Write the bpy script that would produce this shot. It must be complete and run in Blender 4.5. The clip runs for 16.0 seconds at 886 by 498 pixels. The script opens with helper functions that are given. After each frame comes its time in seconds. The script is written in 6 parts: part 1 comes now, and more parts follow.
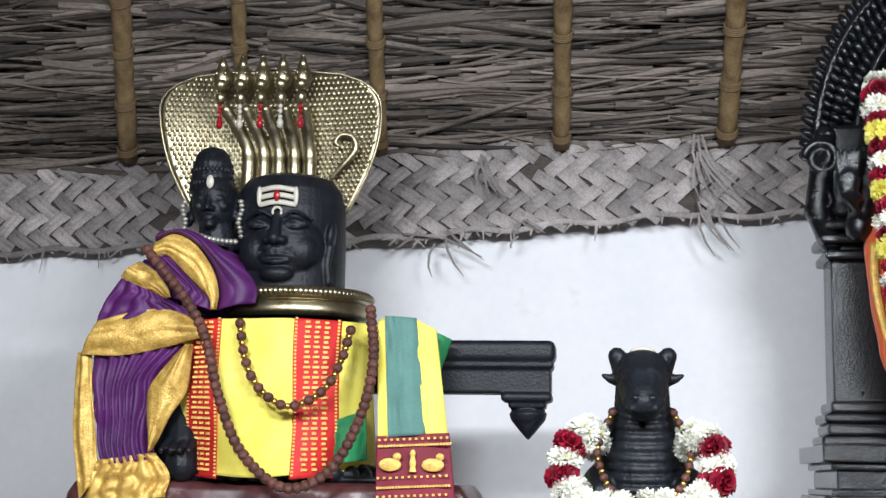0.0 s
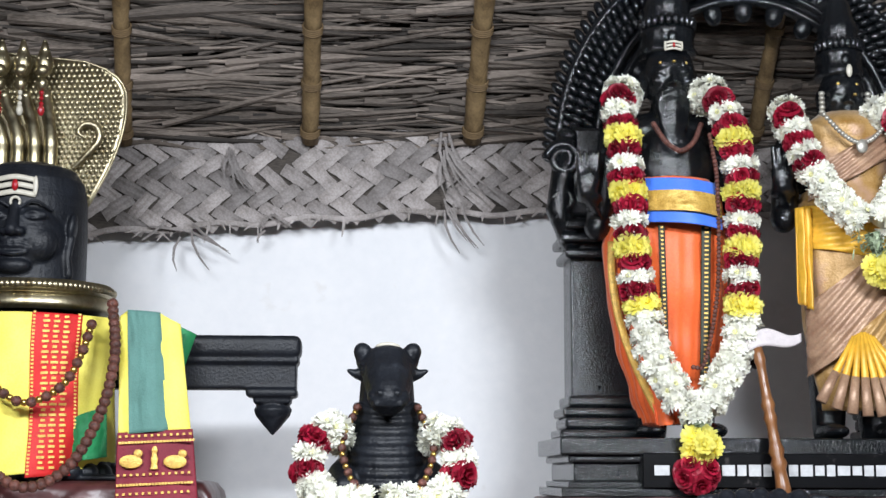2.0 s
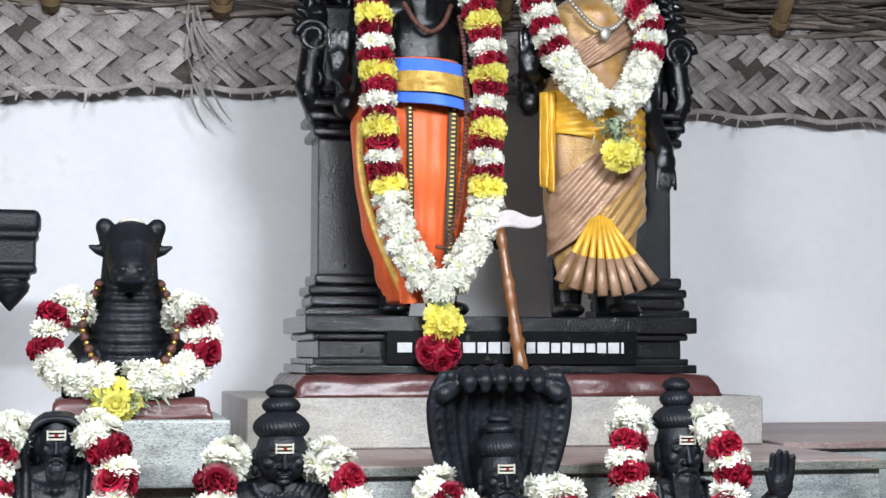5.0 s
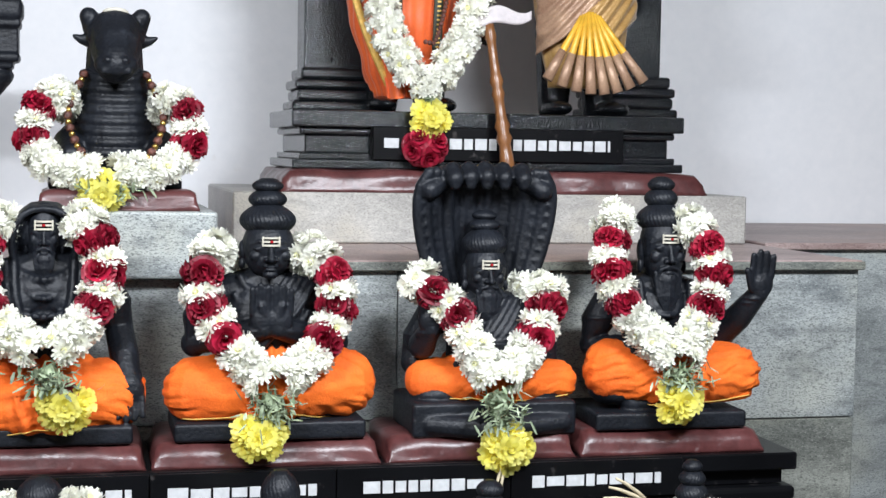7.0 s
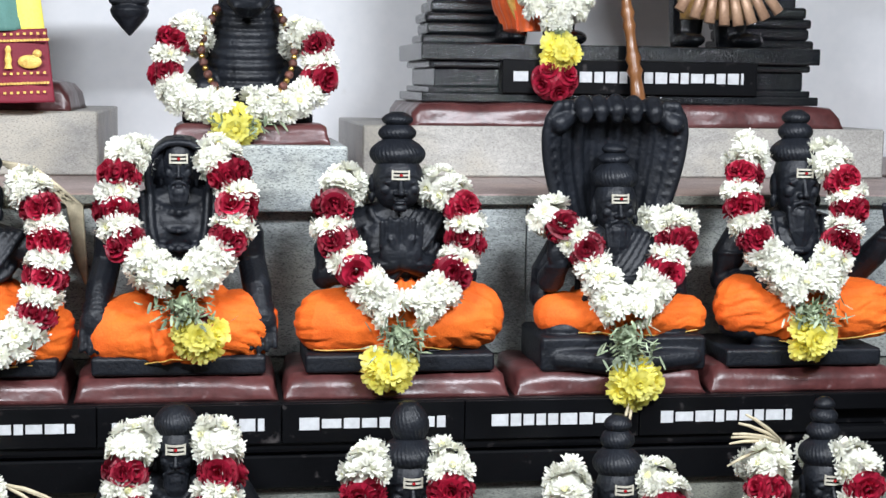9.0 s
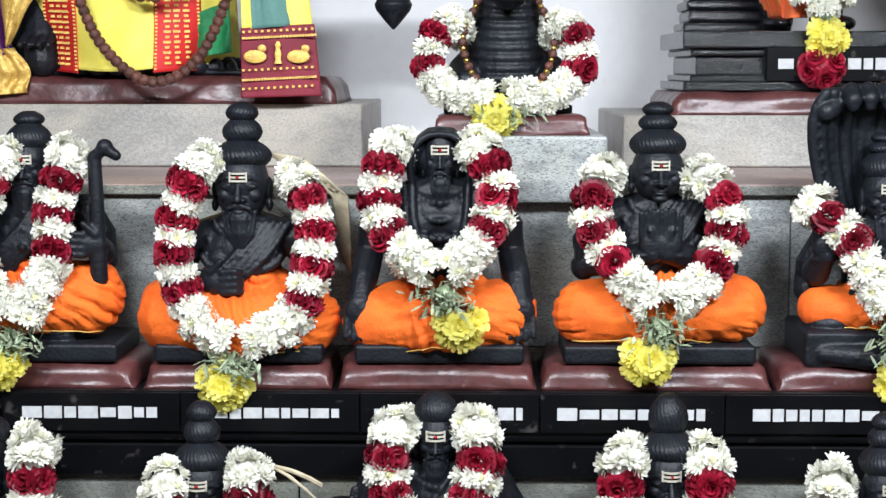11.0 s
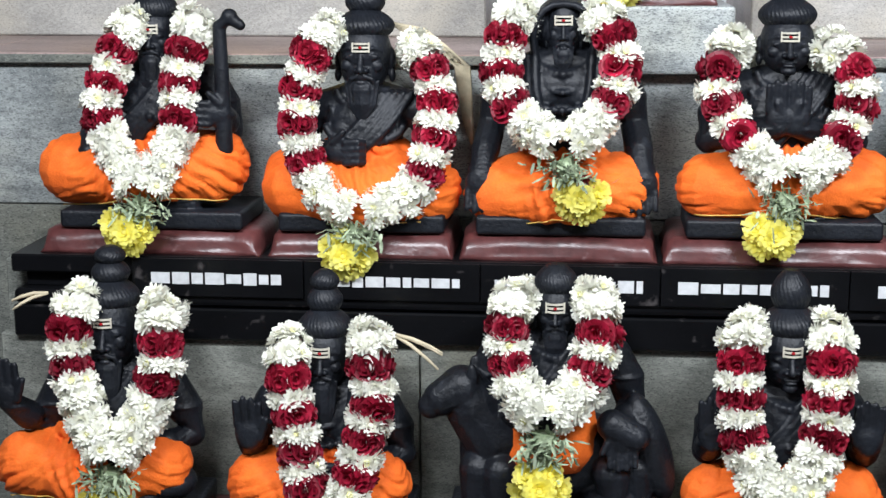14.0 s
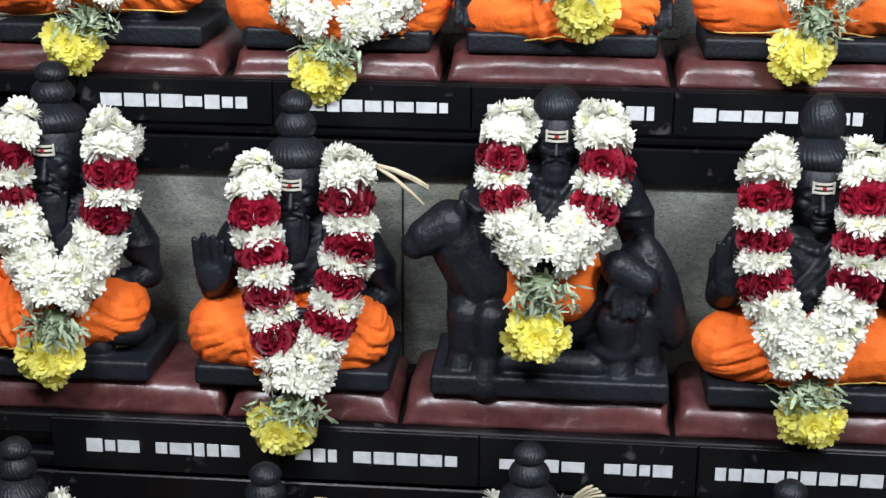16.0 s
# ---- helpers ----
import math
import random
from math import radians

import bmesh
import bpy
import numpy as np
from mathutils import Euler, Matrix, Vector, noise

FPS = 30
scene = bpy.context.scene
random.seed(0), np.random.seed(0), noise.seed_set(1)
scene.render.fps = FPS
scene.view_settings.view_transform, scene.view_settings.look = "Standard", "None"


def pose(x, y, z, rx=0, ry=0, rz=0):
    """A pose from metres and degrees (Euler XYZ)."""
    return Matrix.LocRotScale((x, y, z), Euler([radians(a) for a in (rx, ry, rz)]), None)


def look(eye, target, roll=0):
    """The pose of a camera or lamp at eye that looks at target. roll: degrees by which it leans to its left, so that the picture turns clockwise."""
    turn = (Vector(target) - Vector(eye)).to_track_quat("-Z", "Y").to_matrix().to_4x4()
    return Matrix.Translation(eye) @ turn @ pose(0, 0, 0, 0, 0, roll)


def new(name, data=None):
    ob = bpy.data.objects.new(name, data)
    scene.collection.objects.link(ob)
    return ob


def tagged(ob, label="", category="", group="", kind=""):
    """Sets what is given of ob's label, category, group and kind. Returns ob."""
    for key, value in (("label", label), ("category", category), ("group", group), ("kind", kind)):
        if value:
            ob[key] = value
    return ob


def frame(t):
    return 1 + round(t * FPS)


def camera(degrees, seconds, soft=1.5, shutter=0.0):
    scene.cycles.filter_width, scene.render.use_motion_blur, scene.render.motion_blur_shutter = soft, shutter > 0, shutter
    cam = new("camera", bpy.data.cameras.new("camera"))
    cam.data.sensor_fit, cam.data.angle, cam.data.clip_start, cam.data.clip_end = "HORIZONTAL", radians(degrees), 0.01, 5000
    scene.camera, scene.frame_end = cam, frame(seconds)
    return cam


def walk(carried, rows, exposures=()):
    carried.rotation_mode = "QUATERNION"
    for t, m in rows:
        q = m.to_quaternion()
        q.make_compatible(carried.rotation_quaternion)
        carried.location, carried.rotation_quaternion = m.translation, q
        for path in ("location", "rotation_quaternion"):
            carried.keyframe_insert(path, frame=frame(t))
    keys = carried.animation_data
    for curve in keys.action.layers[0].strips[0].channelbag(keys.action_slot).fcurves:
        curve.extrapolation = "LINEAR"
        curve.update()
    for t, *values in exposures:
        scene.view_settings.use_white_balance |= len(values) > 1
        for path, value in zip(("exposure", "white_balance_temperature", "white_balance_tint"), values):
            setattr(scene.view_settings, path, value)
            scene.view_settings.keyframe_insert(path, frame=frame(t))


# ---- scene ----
# ---- camera: a tripod pan and tilt, and a slow push in at the end ----
cam = camera(32.645, 16.0, soft=1.5)
EYE = 1.6
# seconds, yaw, pitch, lean, and the step from the tripod's place
ROWS = [
    (0.0, 6.4, 8.6, 0.808), (0.5, 3.947, 8.618, 0.601), (1.0, 1.501, 8.624, 0.42), (1.5, -0.985, 8.608, 0.272),
    (2.0, -3.261, 8.497, 0.131), (2.5, -5.496, 8.432, -0.043), (3.0, -7.232, 8.297, -0.136), (3.2, -7.924, 8.283, -0.182),
    (5.3, -13.162, 2.835, 0.232), (5.5, -13.239, 2.097, 0.301), (6.0, -13.289, -0.102, 0.558), (6.5, -13.385, -2.021, 0.738),
    (7.0, -13.447, -3.785, 0.986), (7.5, -13.457, -5.236, 1.096), (8.0, -13.302, -5.693, 1.077), (8.5, -11.317, -5.968, 0.939),
    (9.0, -8.591, -6.367, 0.781), (9.5, -5.872, -6.447, 0.556), (10.0, -3.417, -6.592, 0.398), (10.2, -2.3, -6.66, 0.32),
    (12.3, 5.245, -7.224, -0.386), (12.5, 5.706, -7.535, -0.386), (13.0, 5.784, -8.6, -0.335), (13.5, 5.794, -9.769, -0.259),
    (14.0, 5.905, -11.635, -0.142), (14.5, 5.943, -13.131, -0.009), (15.0, 5.823, -14.787, 0.121), (15.5, 5.689, -16.378, 0.226),
    (16.0, 5.096, -17.992, 0.439),
]
STEPS = {15.0: (-0.0126, 0.0896, -0.0198), 15.5: (-0.0276, 0.2006, -0.0471), 16.0: (-0.0394, 0.2829, -0.0778)}


def stand(t, yaw, pitch, lean):
    x, y, z = STEPS.get(t, (0.0, 0.0, 0.0))
    return pose(x, y, EYE + z, 90 + pitch, 0, yaw) @ pose(0, 0, 0, 0, 0, lean)


walk(cam, [(r[0], stand(*r)) for r in ROWS])

# ---- world and lamps ----
world = bpy.data.worlds.new("world")
scene.world = world
world.use_nodes = True
wn = world.node_tree
sky = wn.nodes.new("ShaderNodeTexSky")
sky.sky_type, sky.sun_disc, sky.sun_elevation = "NISHITA", False, radians(40)
wn.links.new(sky.outputs[0], wn.nodes["Background"].inputs[0])
wn.nodes["Background"].inputs[1].default_value = 0.05


def area_lamp(name, eye, target, sx, sy, watts, color):
    data = bpy.data.lights.new(name, "AREA")
    data.shape, data.size, data.size_y, data.energy, data.color = "RECTANGLE", sx, sy, watts, color
    ob = new(name, data)
    ob.matrix_world = look(eye, target)
    return ob


area_lamp("tube_light", (-0.82, 0.77, 2.75), (-0.1, 3.3, 1.2), 0.8, 0.12, 83, (0.885, 0.93, 1.0))
area_lamp("tube_light", (1.15, 0.8, 2.85), (1.0, 3.3, 1.2), 0.8, 0.12, 91, (0.875, 0.925, 1.0))
# wide soft fill, added to lift the shadows; no fitting stands for it
area_lamp("hall_tube_light", (0.6, -0.5, 3.3), (0.5, 3.6, 1.9), 2.4, 0.2, 38, (0.885, 0.93, 1.0))
# weak fill added from behind the camera; the hall has no opening there
area_lamp("doorway_light", (0.2, -1.9, 1.7), (0.2, 3.0, 1.5), 2.2, 1.8, 5, (0.90, 0.94, 1.0))


# ---- materials ----
def mat(name, base, rough=0.6, metal=0.0, vary=0.15, scale=6.0, bump=0.15, fine=90.0, rand=0.0, island=0.0, second=None, stretch=(1, 1, 1), spec=0.5, sheen=0.0, wear=None):
    """A surface with broad and fine variation, and relief; rand and island vary pieces among themselves."""
    m = bpy.data.materials.new(name)
    m.use_nodes = True
    nt = m.node_tree
    n, ln = nt.nodes, nt.links
    b = n["Principled BSDF"]
    b.inputs["Roughness"].default_value, b.inputs["Metallic"].default_value = rough, metal
    b.inputs["Specular IOR Level"].default_value = spec
    if sheen:
        b.inputs["Sheen Weight"].default_value = sheen
    tc = n.new("ShaderNodeTexCoord")
    mp = n.new("ShaderNodeMapping")
    mp.inputs["Scale"].default_value = stretch
    ln.new(tc.outputs["Object"], mp.inputs[0])
    big, small = n.new("ShaderNodeTexNoise"), n.new("ShaderNodeTexNoise")
    for tex, s, det in ((big, scale, 5), (small, fine, 3)):
        tex.inputs["Scale"].default_value, tex.inputs["Detail"].default_value = s, det
        ln.new(mp.outputs[0], tex.inputs[0])
    ramp = n.new("ShaderNodeValToRGB")
    other = second or tuple(min(1, c * (1 + vary)) for c in base)
    ramp.color_ramp.elements[0].position, ramp.color_ramp.elements[1].position = 0.35, 0.65
    ramp.color_ramp.elements[0].color = (*[c * (1 - vary) for c in base], 1)
    ramp.color_ramp.elements[1].color = (*other, 1)
    mixf = n.new("ShaderNodeMath")
    mixf.operation = "MULTIPLY_ADD"
    mixf.inputs[1].default_value, mixf.inputs[2].default_value = 0.35, 0.0
    ln.new(small.outputs[0], mixf.inputs[0])
    add = n.new("ShaderNodeMath")
    add.operation = "MULTIPLY_ADD"
    add.inputs[1].default_value = 0.65
    ln.new(big.outputs[0], add.inputs[0])
    ln.new(mixf.outputs[0], add.inputs[2])
    ln.new(add.outputs[0], ramp.inputs[0])
    color = ramp.outputs[0]
    if rand or island:
        hsv = n.new("ShaderNodeHueSaturation")
        src = n.new("ShaderNodeObjectInfo").outputs["Random"] if rand else n.new("ShaderNodeNewGeometry").outputs["Random Per Island"]
        amount = rand or island
        mr = n.new("ShaderNodeMapRange")
        mr.inputs[3].default_value, mr.inputs[4].default_value = 1 - amount, 1 + amount
        ln.new(src, mr.inputs[0])
        ln.new(mr.outputs[0], hsv.inputs["Value"])
        ln.new(color, hsv.inputs["Color"])
        color = hsv.outputs[0]
    if wear:
        vor = n.new("ShaderNodeTexNoise")
        vor.inputs["Scale"].default_value, vor.inputs["Detail"].default_value = wear[1], 8
        ln.new(tc.outputs["Object"], vor.inputs[0])
        wr = n.new("ShaderNodeMapRange")
        wr.inputs[1].default_value, wr.inputs[2].default_value = wear[2], wear[2] + 0.12
        ln.new(vor.outputs[0], wr.inputs[0])
        mx = n.new("ShaderNodeMix")
        mx.data_type = "RGBA"
        mx.inputs[7].default_value = (*wear[0], 1)
        ln.new(wr.outputs[0], mx.inputs[0])
        ln.new(color, mx.inputs[6])
        color = mx.outputs[2]
    ln.new(color, b.inputs["Base Color"])
    if bump:
        bp = n.new("ShaderNodeBump")
        bp.inputs["Strength"].default_value, bp.inputs["Distance"].default_value = bump, 0.004
        ln.new(small.outputs[0], bp.inputs["Height"])
        ln.new(bp.outputs[0], b.inputs["Normal"])
    return m


STONE = mat("black_stone", (0.0062, 0.0074, 0.0105), 0.47, vary=0.35, scale=14, bump=0.35, fine=150, second=(0.0115, 0.0138, 0.0190), spec=0.30, wear=((0.020, 0.023, 0.030), 22, 0.64))
STONE_OILED = mat("oiled_black_stone", (0.0025, 0.0032, 0.0045), 0.17, spec=0.5, vary=0.3, scale=14, bump=0.4, fine=240, second=(0.0075, 0.009, 0.011), wear=((0.024, 0.028, 0.030), 30, 0.64))
POLISHED = mat("polished_black_granite", (0.0032, 0.0034, 0.0042), 0.30, spec=0.22, vary=0.3, scale=9, bump=0.06, fine=260, wear=((0.05, 0.045, 0.045), 35, 0.64))
RED_OXIDE = mat("red_oxide_paint", (0.072, 0.020, 0.020), 0.33, vary=0.35, scale=9, bump=0.25, fine=60, second=(0.115, 0.038, 0.037), wear=((0.16, 0.10, 0.10), 34, 0.66))
WHITE_WALL = mat("white_painted_wall", (0.80, 0.81, 0.83), 0.75, vary=0.04, scale=2.2, bump=0.12, fine=35, second=(0.84, 0.84, 0.85), wear=((0.70, 0.68, 0.66), 7, 0.66))
# for unseen surfaces around the camera: dark, so that little light bounces back
UNSEEN_DARK = mat("dark_bounce_limiter", (0.12, 0.11, 0.10), 0.85, vary=0.2, scale=3, bump=0.2)
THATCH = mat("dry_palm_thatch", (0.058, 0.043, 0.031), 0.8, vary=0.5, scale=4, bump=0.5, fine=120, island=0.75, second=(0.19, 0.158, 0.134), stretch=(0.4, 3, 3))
MATTING = mat("woven_palm_strip", (0.215, 0.188, 0.168), 0.62, vary=0.35, scale=9, bump=0.4, fine=160, rand=0.38, second=(0.38, 0.345, 0.335))
BAMBOO = mat("bamboo_pole", (0.145, 0.092, 0.040), 0.5, vary=0.35, scale=10, bump=0.2, fine=60, second=(0.24, 0.165, 0.08), stretch=(3, 3, 0.6))
CORD = mat("coir_cord", (0.13, 0.085, 0.04), 0.85, vary=0.3)
WHITE_FLOWER = mat("white_petals", (0.90, 0.895, 0.77), 0.65, vary=0.08, scale=30, bump=0.05, rand=0.10, second=(0.95, 0.95, 0.88), sheen=0.2)
CREAM = mat("cream_flower_centre", (0.72, 0.70, 0.34), 0.7, vary=0.15, scale=60)
ROSE = mat("crimson_rose_petals", (0.27, 0.006, 0.022), 0.5, vary=0.4, scale=40, bump=0.08, rand=0.45, second=(0.42, 0.012, 0.045))
YELLOW_FLOWER = mat("yellow_petals", (0.98, 0.90, 0.16), 0.6, vary=0.12, scale=40, bump=0.05, rand=0.15, second=(0.98, 0.94, 0.30))
LEAF = mat("dusty_green_leaf", (0.15, 0.21, 0.10), 0.6, vary=0.4, scale=40, island=0.5, second=(0.40, 0.47, 0.32))
STRING = mat("dry_fibre_string", (0.52, 0.45, 0.31), 0.8, vary=0.25, scale=30)
ORANGE = mat("orange_cotton", (0.82, 0.122, 0.008), 0.8, vary=0.12, scale=9, bump=0.3, fine=240, second=(0.88, 0.165, 0.012))
GOLD_THREAD = mat("gold_thread", (0.75, 0.47, 0.11), 0.42, 0.25, vary=0.3, scale=60, bump=0.4, fine=300)
ENAMEL = mat("white_enamel", (0.50, 0.47, 0.39), 0.4, vary=0.1, scale=60)
RED_STONE = mat("red_glass_stone", (0.30, 0.01, 0.015), 0.15, vary=0.2, scale=60)
LETTER = mat("white_paint_lettering", (0.52, 0.53, 0.54), 0.6, vary=0.12, scale=60)


def let_through(m, share):
    """Thin petals: part of the light passes to the far side."""
    nt = m.node_tree
    n, ln = nt.nodes, nt.links
    b = n["Principled BSDF"]
    tr = n.new("ShaderNodeBsdfTranslucent")
    ln.new(b.inputs["Base Color"].links[0].from_socket, tr.inputs[0])
    mx = n.new("ShaderNodeMixShader")
    mx.inputs[0].default_value = share
    ln.new(b.outputs[0], mx.inputs[1])
    ln.new(tr.outputs[0], mx.inputs[2])
    ln.new(mx.outputs[0], n["Material Output"].inputs[0])


for petals, share in ((WHITE_FLOWER, 0.25), (YELLOW_FLOWER, 0.5), (ROSE, 0.22)):
    let_through(petals, share)


def granite(name, base, second, dark, stretch):
    """Speckled granite with drifting veins."""
    m = mat(name, base, 0.42, vary=0.42, scale=4.0, bump=0.06, fine=120, second=second, stretch=stretch, wear=(tuple(0.55 * b + 0.45 * c * k for b, c, k in zip(base, second, (1.0, 0.93, 0.78))), 3.5, 0.52))
    nt = m.node_tree
    n, ln = nt.nodes, nt.links
    b = n["Principled BSDF"]
    old = b.inputs["Base Color"].links[0].from_socket
    tc = n.new("ShaderNodeTexCoord")
    mp = n.new("ShaderNodeMapping")
    mp.inputs["Scale"].default_value = (0.6, 1, 1.7)
    mp.inputs["Rotation"].default_value = (0, 0.25, 0)
    ln.new(tc.outputs["Object"], mp.inputs[0])
    for scale, lo, hi, amount, col in ((22, 0.50, 0.70, 0.55, dark), (240, 0.56, 0.64, 0.75, dark), (330, 0.58, 0.64, 0.75, tuple(c * 0.5 for c in dark)), (300, 0.60, 0.66, 0.5, tuple(min(1, c * 1.35) for c in second))):
        nz = n.new("ShaderNodeTexNoise")
        nz.inputs["Scale"].default_value, nz.inputs["Detail"].default_value = scale, 3
        ln.new(mp.outputs[0], nz.inputs[0])
        r = n.new("ShaderNodeMapRange")
        r.inputs[1].default_value, r.inputs[2].default_value = lo, hi
        r.inputs[4].default_value = amount
        ln.new(nz.outputs[0], r.inputs[0])
        mx = n.new("ShaderNodeMix")
        mx.data_type = "RGBA"
        mx.inputs[7].default_value = (*col, 1)
        ln.new(r.outputs[0], mx.inputs[0])
        ln.new(old, mx.inputs[6])
        old = mx.outputs[2]
    ln.new(old, b.inputs["Base Color"])
    return m


GRANITE = granite("grey_green_granite", (0.29, 0.32, 0.325), (0.47, 0.50, 0.485), (0.09, 0.10, 0.105), (0.5, 1, 1.6))
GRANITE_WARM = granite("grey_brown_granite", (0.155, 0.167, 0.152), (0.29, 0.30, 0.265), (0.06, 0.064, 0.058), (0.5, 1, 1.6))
PLINTH = granite("pale_grey_granite", (0.40, 0.385, 0.355), (0.52, 0.50, 0.46), (0.26, 0.25, 0.235), (0.7, 1, 1.2))
PINK_STONE = granite("pink_granite", (0.34, 0.24, 0.22), (0.45, 0.35, 0.33), (0.20, 0.13, 0.12), (0.5, 1, 1))
FLOOR_TILE = mat("grey_floor_tile", (0.16, 0.155, 0.15), 0.35, vary=0.15)


# ---- mesh helpers ----
def place_of(ob):
    v = Vector((0, 0, 0))
    while ob:
        v += ob.location
        ob = ob.parent
    return v


def finish(name, bm, material, location, parent=None, smooth=True, calc=True):
    if calc:
        bmesh.ops.recalc_face_normals(bm, faces=bm.faces)
    base = Vector(location)
    for v in bm.verts:
        v.co -= base
    me = bpy.data.meshes.new(name)
    bm.to_mesh(me)
    bm.free()
    for p in me.polygons:
        p.use_smooth = smooth
    me.materials.append(material)
    ob = new(name, me)
    if parent:
        ob.parent = parent
        ob.location = base - place_of(parent)
    else:
        ob.location = base
    return ob


def part(name, bm, material, parent, label="", smooth=True, calc=True):
    """One mesh, written in world places, as a part of a thing."""
    ob = finish(name, bm, material, place_of(parent), parent, smooth, calc)
    return tagged(ob, label) if label else ob


def thing(name, at, label, category, group="", kind=""):
    ob = new(name)
    ob.empty_display_size = 0.05
    ob.location = at
    return tagged(ob, label, category, group, kind)


def solid(name, bm, material, at, label, category, group="", kind="", smooth=True):
    return tagged(finish(name, bm, material, at, None, smooth), label, category, group, kind)


def box(bm, x0, x1, y0, y1, z0, z1, bevel=0.0, seg=2):
    g = bmesh.ops.create_cube(bm, size=1.0, matrix=Matrix.Translation(((x0 + x1) / 2, (y0 + y1) / 2, (z0 + z1) / 2)) @ Matrix.Diagonal((x1 - x0, y1 - y0, z1 - z0, 1)))
    if bevel:
        edges = list({e for v in g["verts"] for e in v.link_edges})
        bmesh.ops.bevel(bm, geom=edges, offset=bevel, segments=seg, affect="EDGES", profile=0.5)
    return bm


def ell(bm, c, r, rot=(0, 0, 0), u=20, v=14):
    m = Euler([radians(a) for a in rot]).to_matrix()
    c = Vector(c)
    rings = []
    for j in range(1, v):
        th = math.pi * j / v
        rings.append([bm.verts.new(c + m @ Vector((r[0] * math.sin(th) * math.cos(a), r[1] * math.sin(th) * math.sin(a), r[2] * math.cos(th)))) for a in (2 * math.pi * k / u for k in range(u))])
    top, foot = bm.verts.new(c + m @ Vector((0, 0, r[2]))), bm.verts.new(c - m @ Vector((0, 0, r[2])))
    for a, b in zip(rings, rings[1:]):
        for k in range(u):
            bm.faces.new((a[k], b[k], b[(k + 1) % u], a[(k + 1) % u]))
    for k in range(u):
        bm.faces.new((top, rings[0][k], rings[0][(k + 1) % u]))
        bm.faces.new((foot, rings[-1][(k + 1) % u], rings[-1][k]))
    return bm


def tube(bm, pts, radii, seg=12, caps=True, flat=1.0):
    """A tube along points; flat squeezes it from front to back."""
    pts = [Vector(p) for p in pts]
    if not hasattr(radii, "__len__"):
        radii = [radii] * len(pts)
    rings = []
    for i, p in enumerate(pts):
        d = (pts[min(i + 1, len(pts) - 1)] - pts[max(i - 1, 0)]).normalized()
        side = d.cross(Vector((0, 1, 0)))
        side = side.normalized() if side.length > 1e-4 else Vector((1, 0, 0))
        up = side.cross(d).normalized()
        rings.append([bm.verts.new(p + radii[i] * (math.cos(a) * side + flat * math.sin(a) * up)) for a in (2 * math.pi * k / seg for k in range(seg))])
    for a, b in zip(rings, rings[1:]):
        for k in range(seg):
            bm.faces.new((a[k], a[(k + 1) % seg], b[(k + 1) % seg], b[k]))
    if caps:
        bm.faces.new(rings[0])
        bm.faces.new(rings[-1])
    return bm


def limb(bm, pts, radii):
    tube(bm, pts, radii)
    for p, r in zip(pts, radii):
        ell(bm, p, (r, r, r), u=12, v=8)
    return bm


def lathe(bm, c, profile, seg=32, sx=1.0, sy=1.0, ripple=None):
    """A turned shape: profile of (radius, height); ripple(angle, i) scales the radius."""
    rings = []
    for i, (r, z) in enumerate(profile):
        rings.append([bm.verts.new((c[0] + sx * r * (ripple(a, i) if ripple else 1) * math.cos(a), c[1] + sy * r * (ripple(a, i) if ripple else 1) * math.sin(a), c[2] + z)) for a in (2 * math.pi * k / seg for k in range(seg))])
    for a, b in zip(rings, rings[1:]):
        for k in range(seg):
            bm.faces.new((a[k], a[(k + 1) % seg], b[(k + 1) % seg], b[k]))
    bm.faces.new(rings[0])
    bm.faces.new(rings[-1])
    return bm


def spline(pts, n):
    """n points, evenly spread along a smooth curve through pts."""
    p = [Vector(q) for q in pts]
    p = [2 * p[0] - p[1]] + p + [2 * p[-1] - p[-2]]
    dense = []
    for i in range(1, len(p) - 2):
        for k in range(24):
            t = k / 24
            a, b, c, d = p[i - 1:i + 3]
            dense.append(0.5 * (2 * b + (c - a) * t + (2 * a - 5 * b + 4 * c - d) * t * t + (3 * b - a - 3 * c + d) * t ** 3))
    dense.append(p[-2])
    length = [0.0]
    for a, b in zip(dense, dense[1:]):
        length.append(length[-1] + (b - a).length)
    out, j = [], 0
    for k in range(n):
        s = length[-1] * k / (n - 1)
        while j < len(length) - 2 and length[j + 1] < s:
            j += 1
        f = (s - length[j]) / max(1e-9, length[j + 1] - length[j])
        out.append(dense[j].lerp(dense[j + 1], f))
    return out


def path_length(pts):
    s = spline(pts, 60)
    return sum((b - a).length for a, b in zip(s, s[1:]))


def carve(bm, voxel, rounds=2):
    """Melts overlapping lumps into one carved surface."""
    bmesh.ops.recalc_face_normals(bm, faces=bm.faces)
    me = bpy.data.meshes.new("lump")
    bm.to_mesh(me)
    bm.free()
    ob = new("lump", me)
    rm = ob.modifiers.new("melt", "REMESH")
    rm.mode, rm.voxel_size = "VOXEL", voxel
    sm = ob.modifiers.new("soften", "SMOOTH")
    sm.factor, sm.iterations = 0.5, rounds
    dg = bpy.context.evaluated_depsgraph_get()
    out = bmesh.new()
    done = ob.evaluated_get(dg)
    out.from_mesh(done.to_mesh())
    done.to_mesh_clear()
    bpy.data.objects.remove(ob)
    bpy.data.meshes.remove(me)
    return out


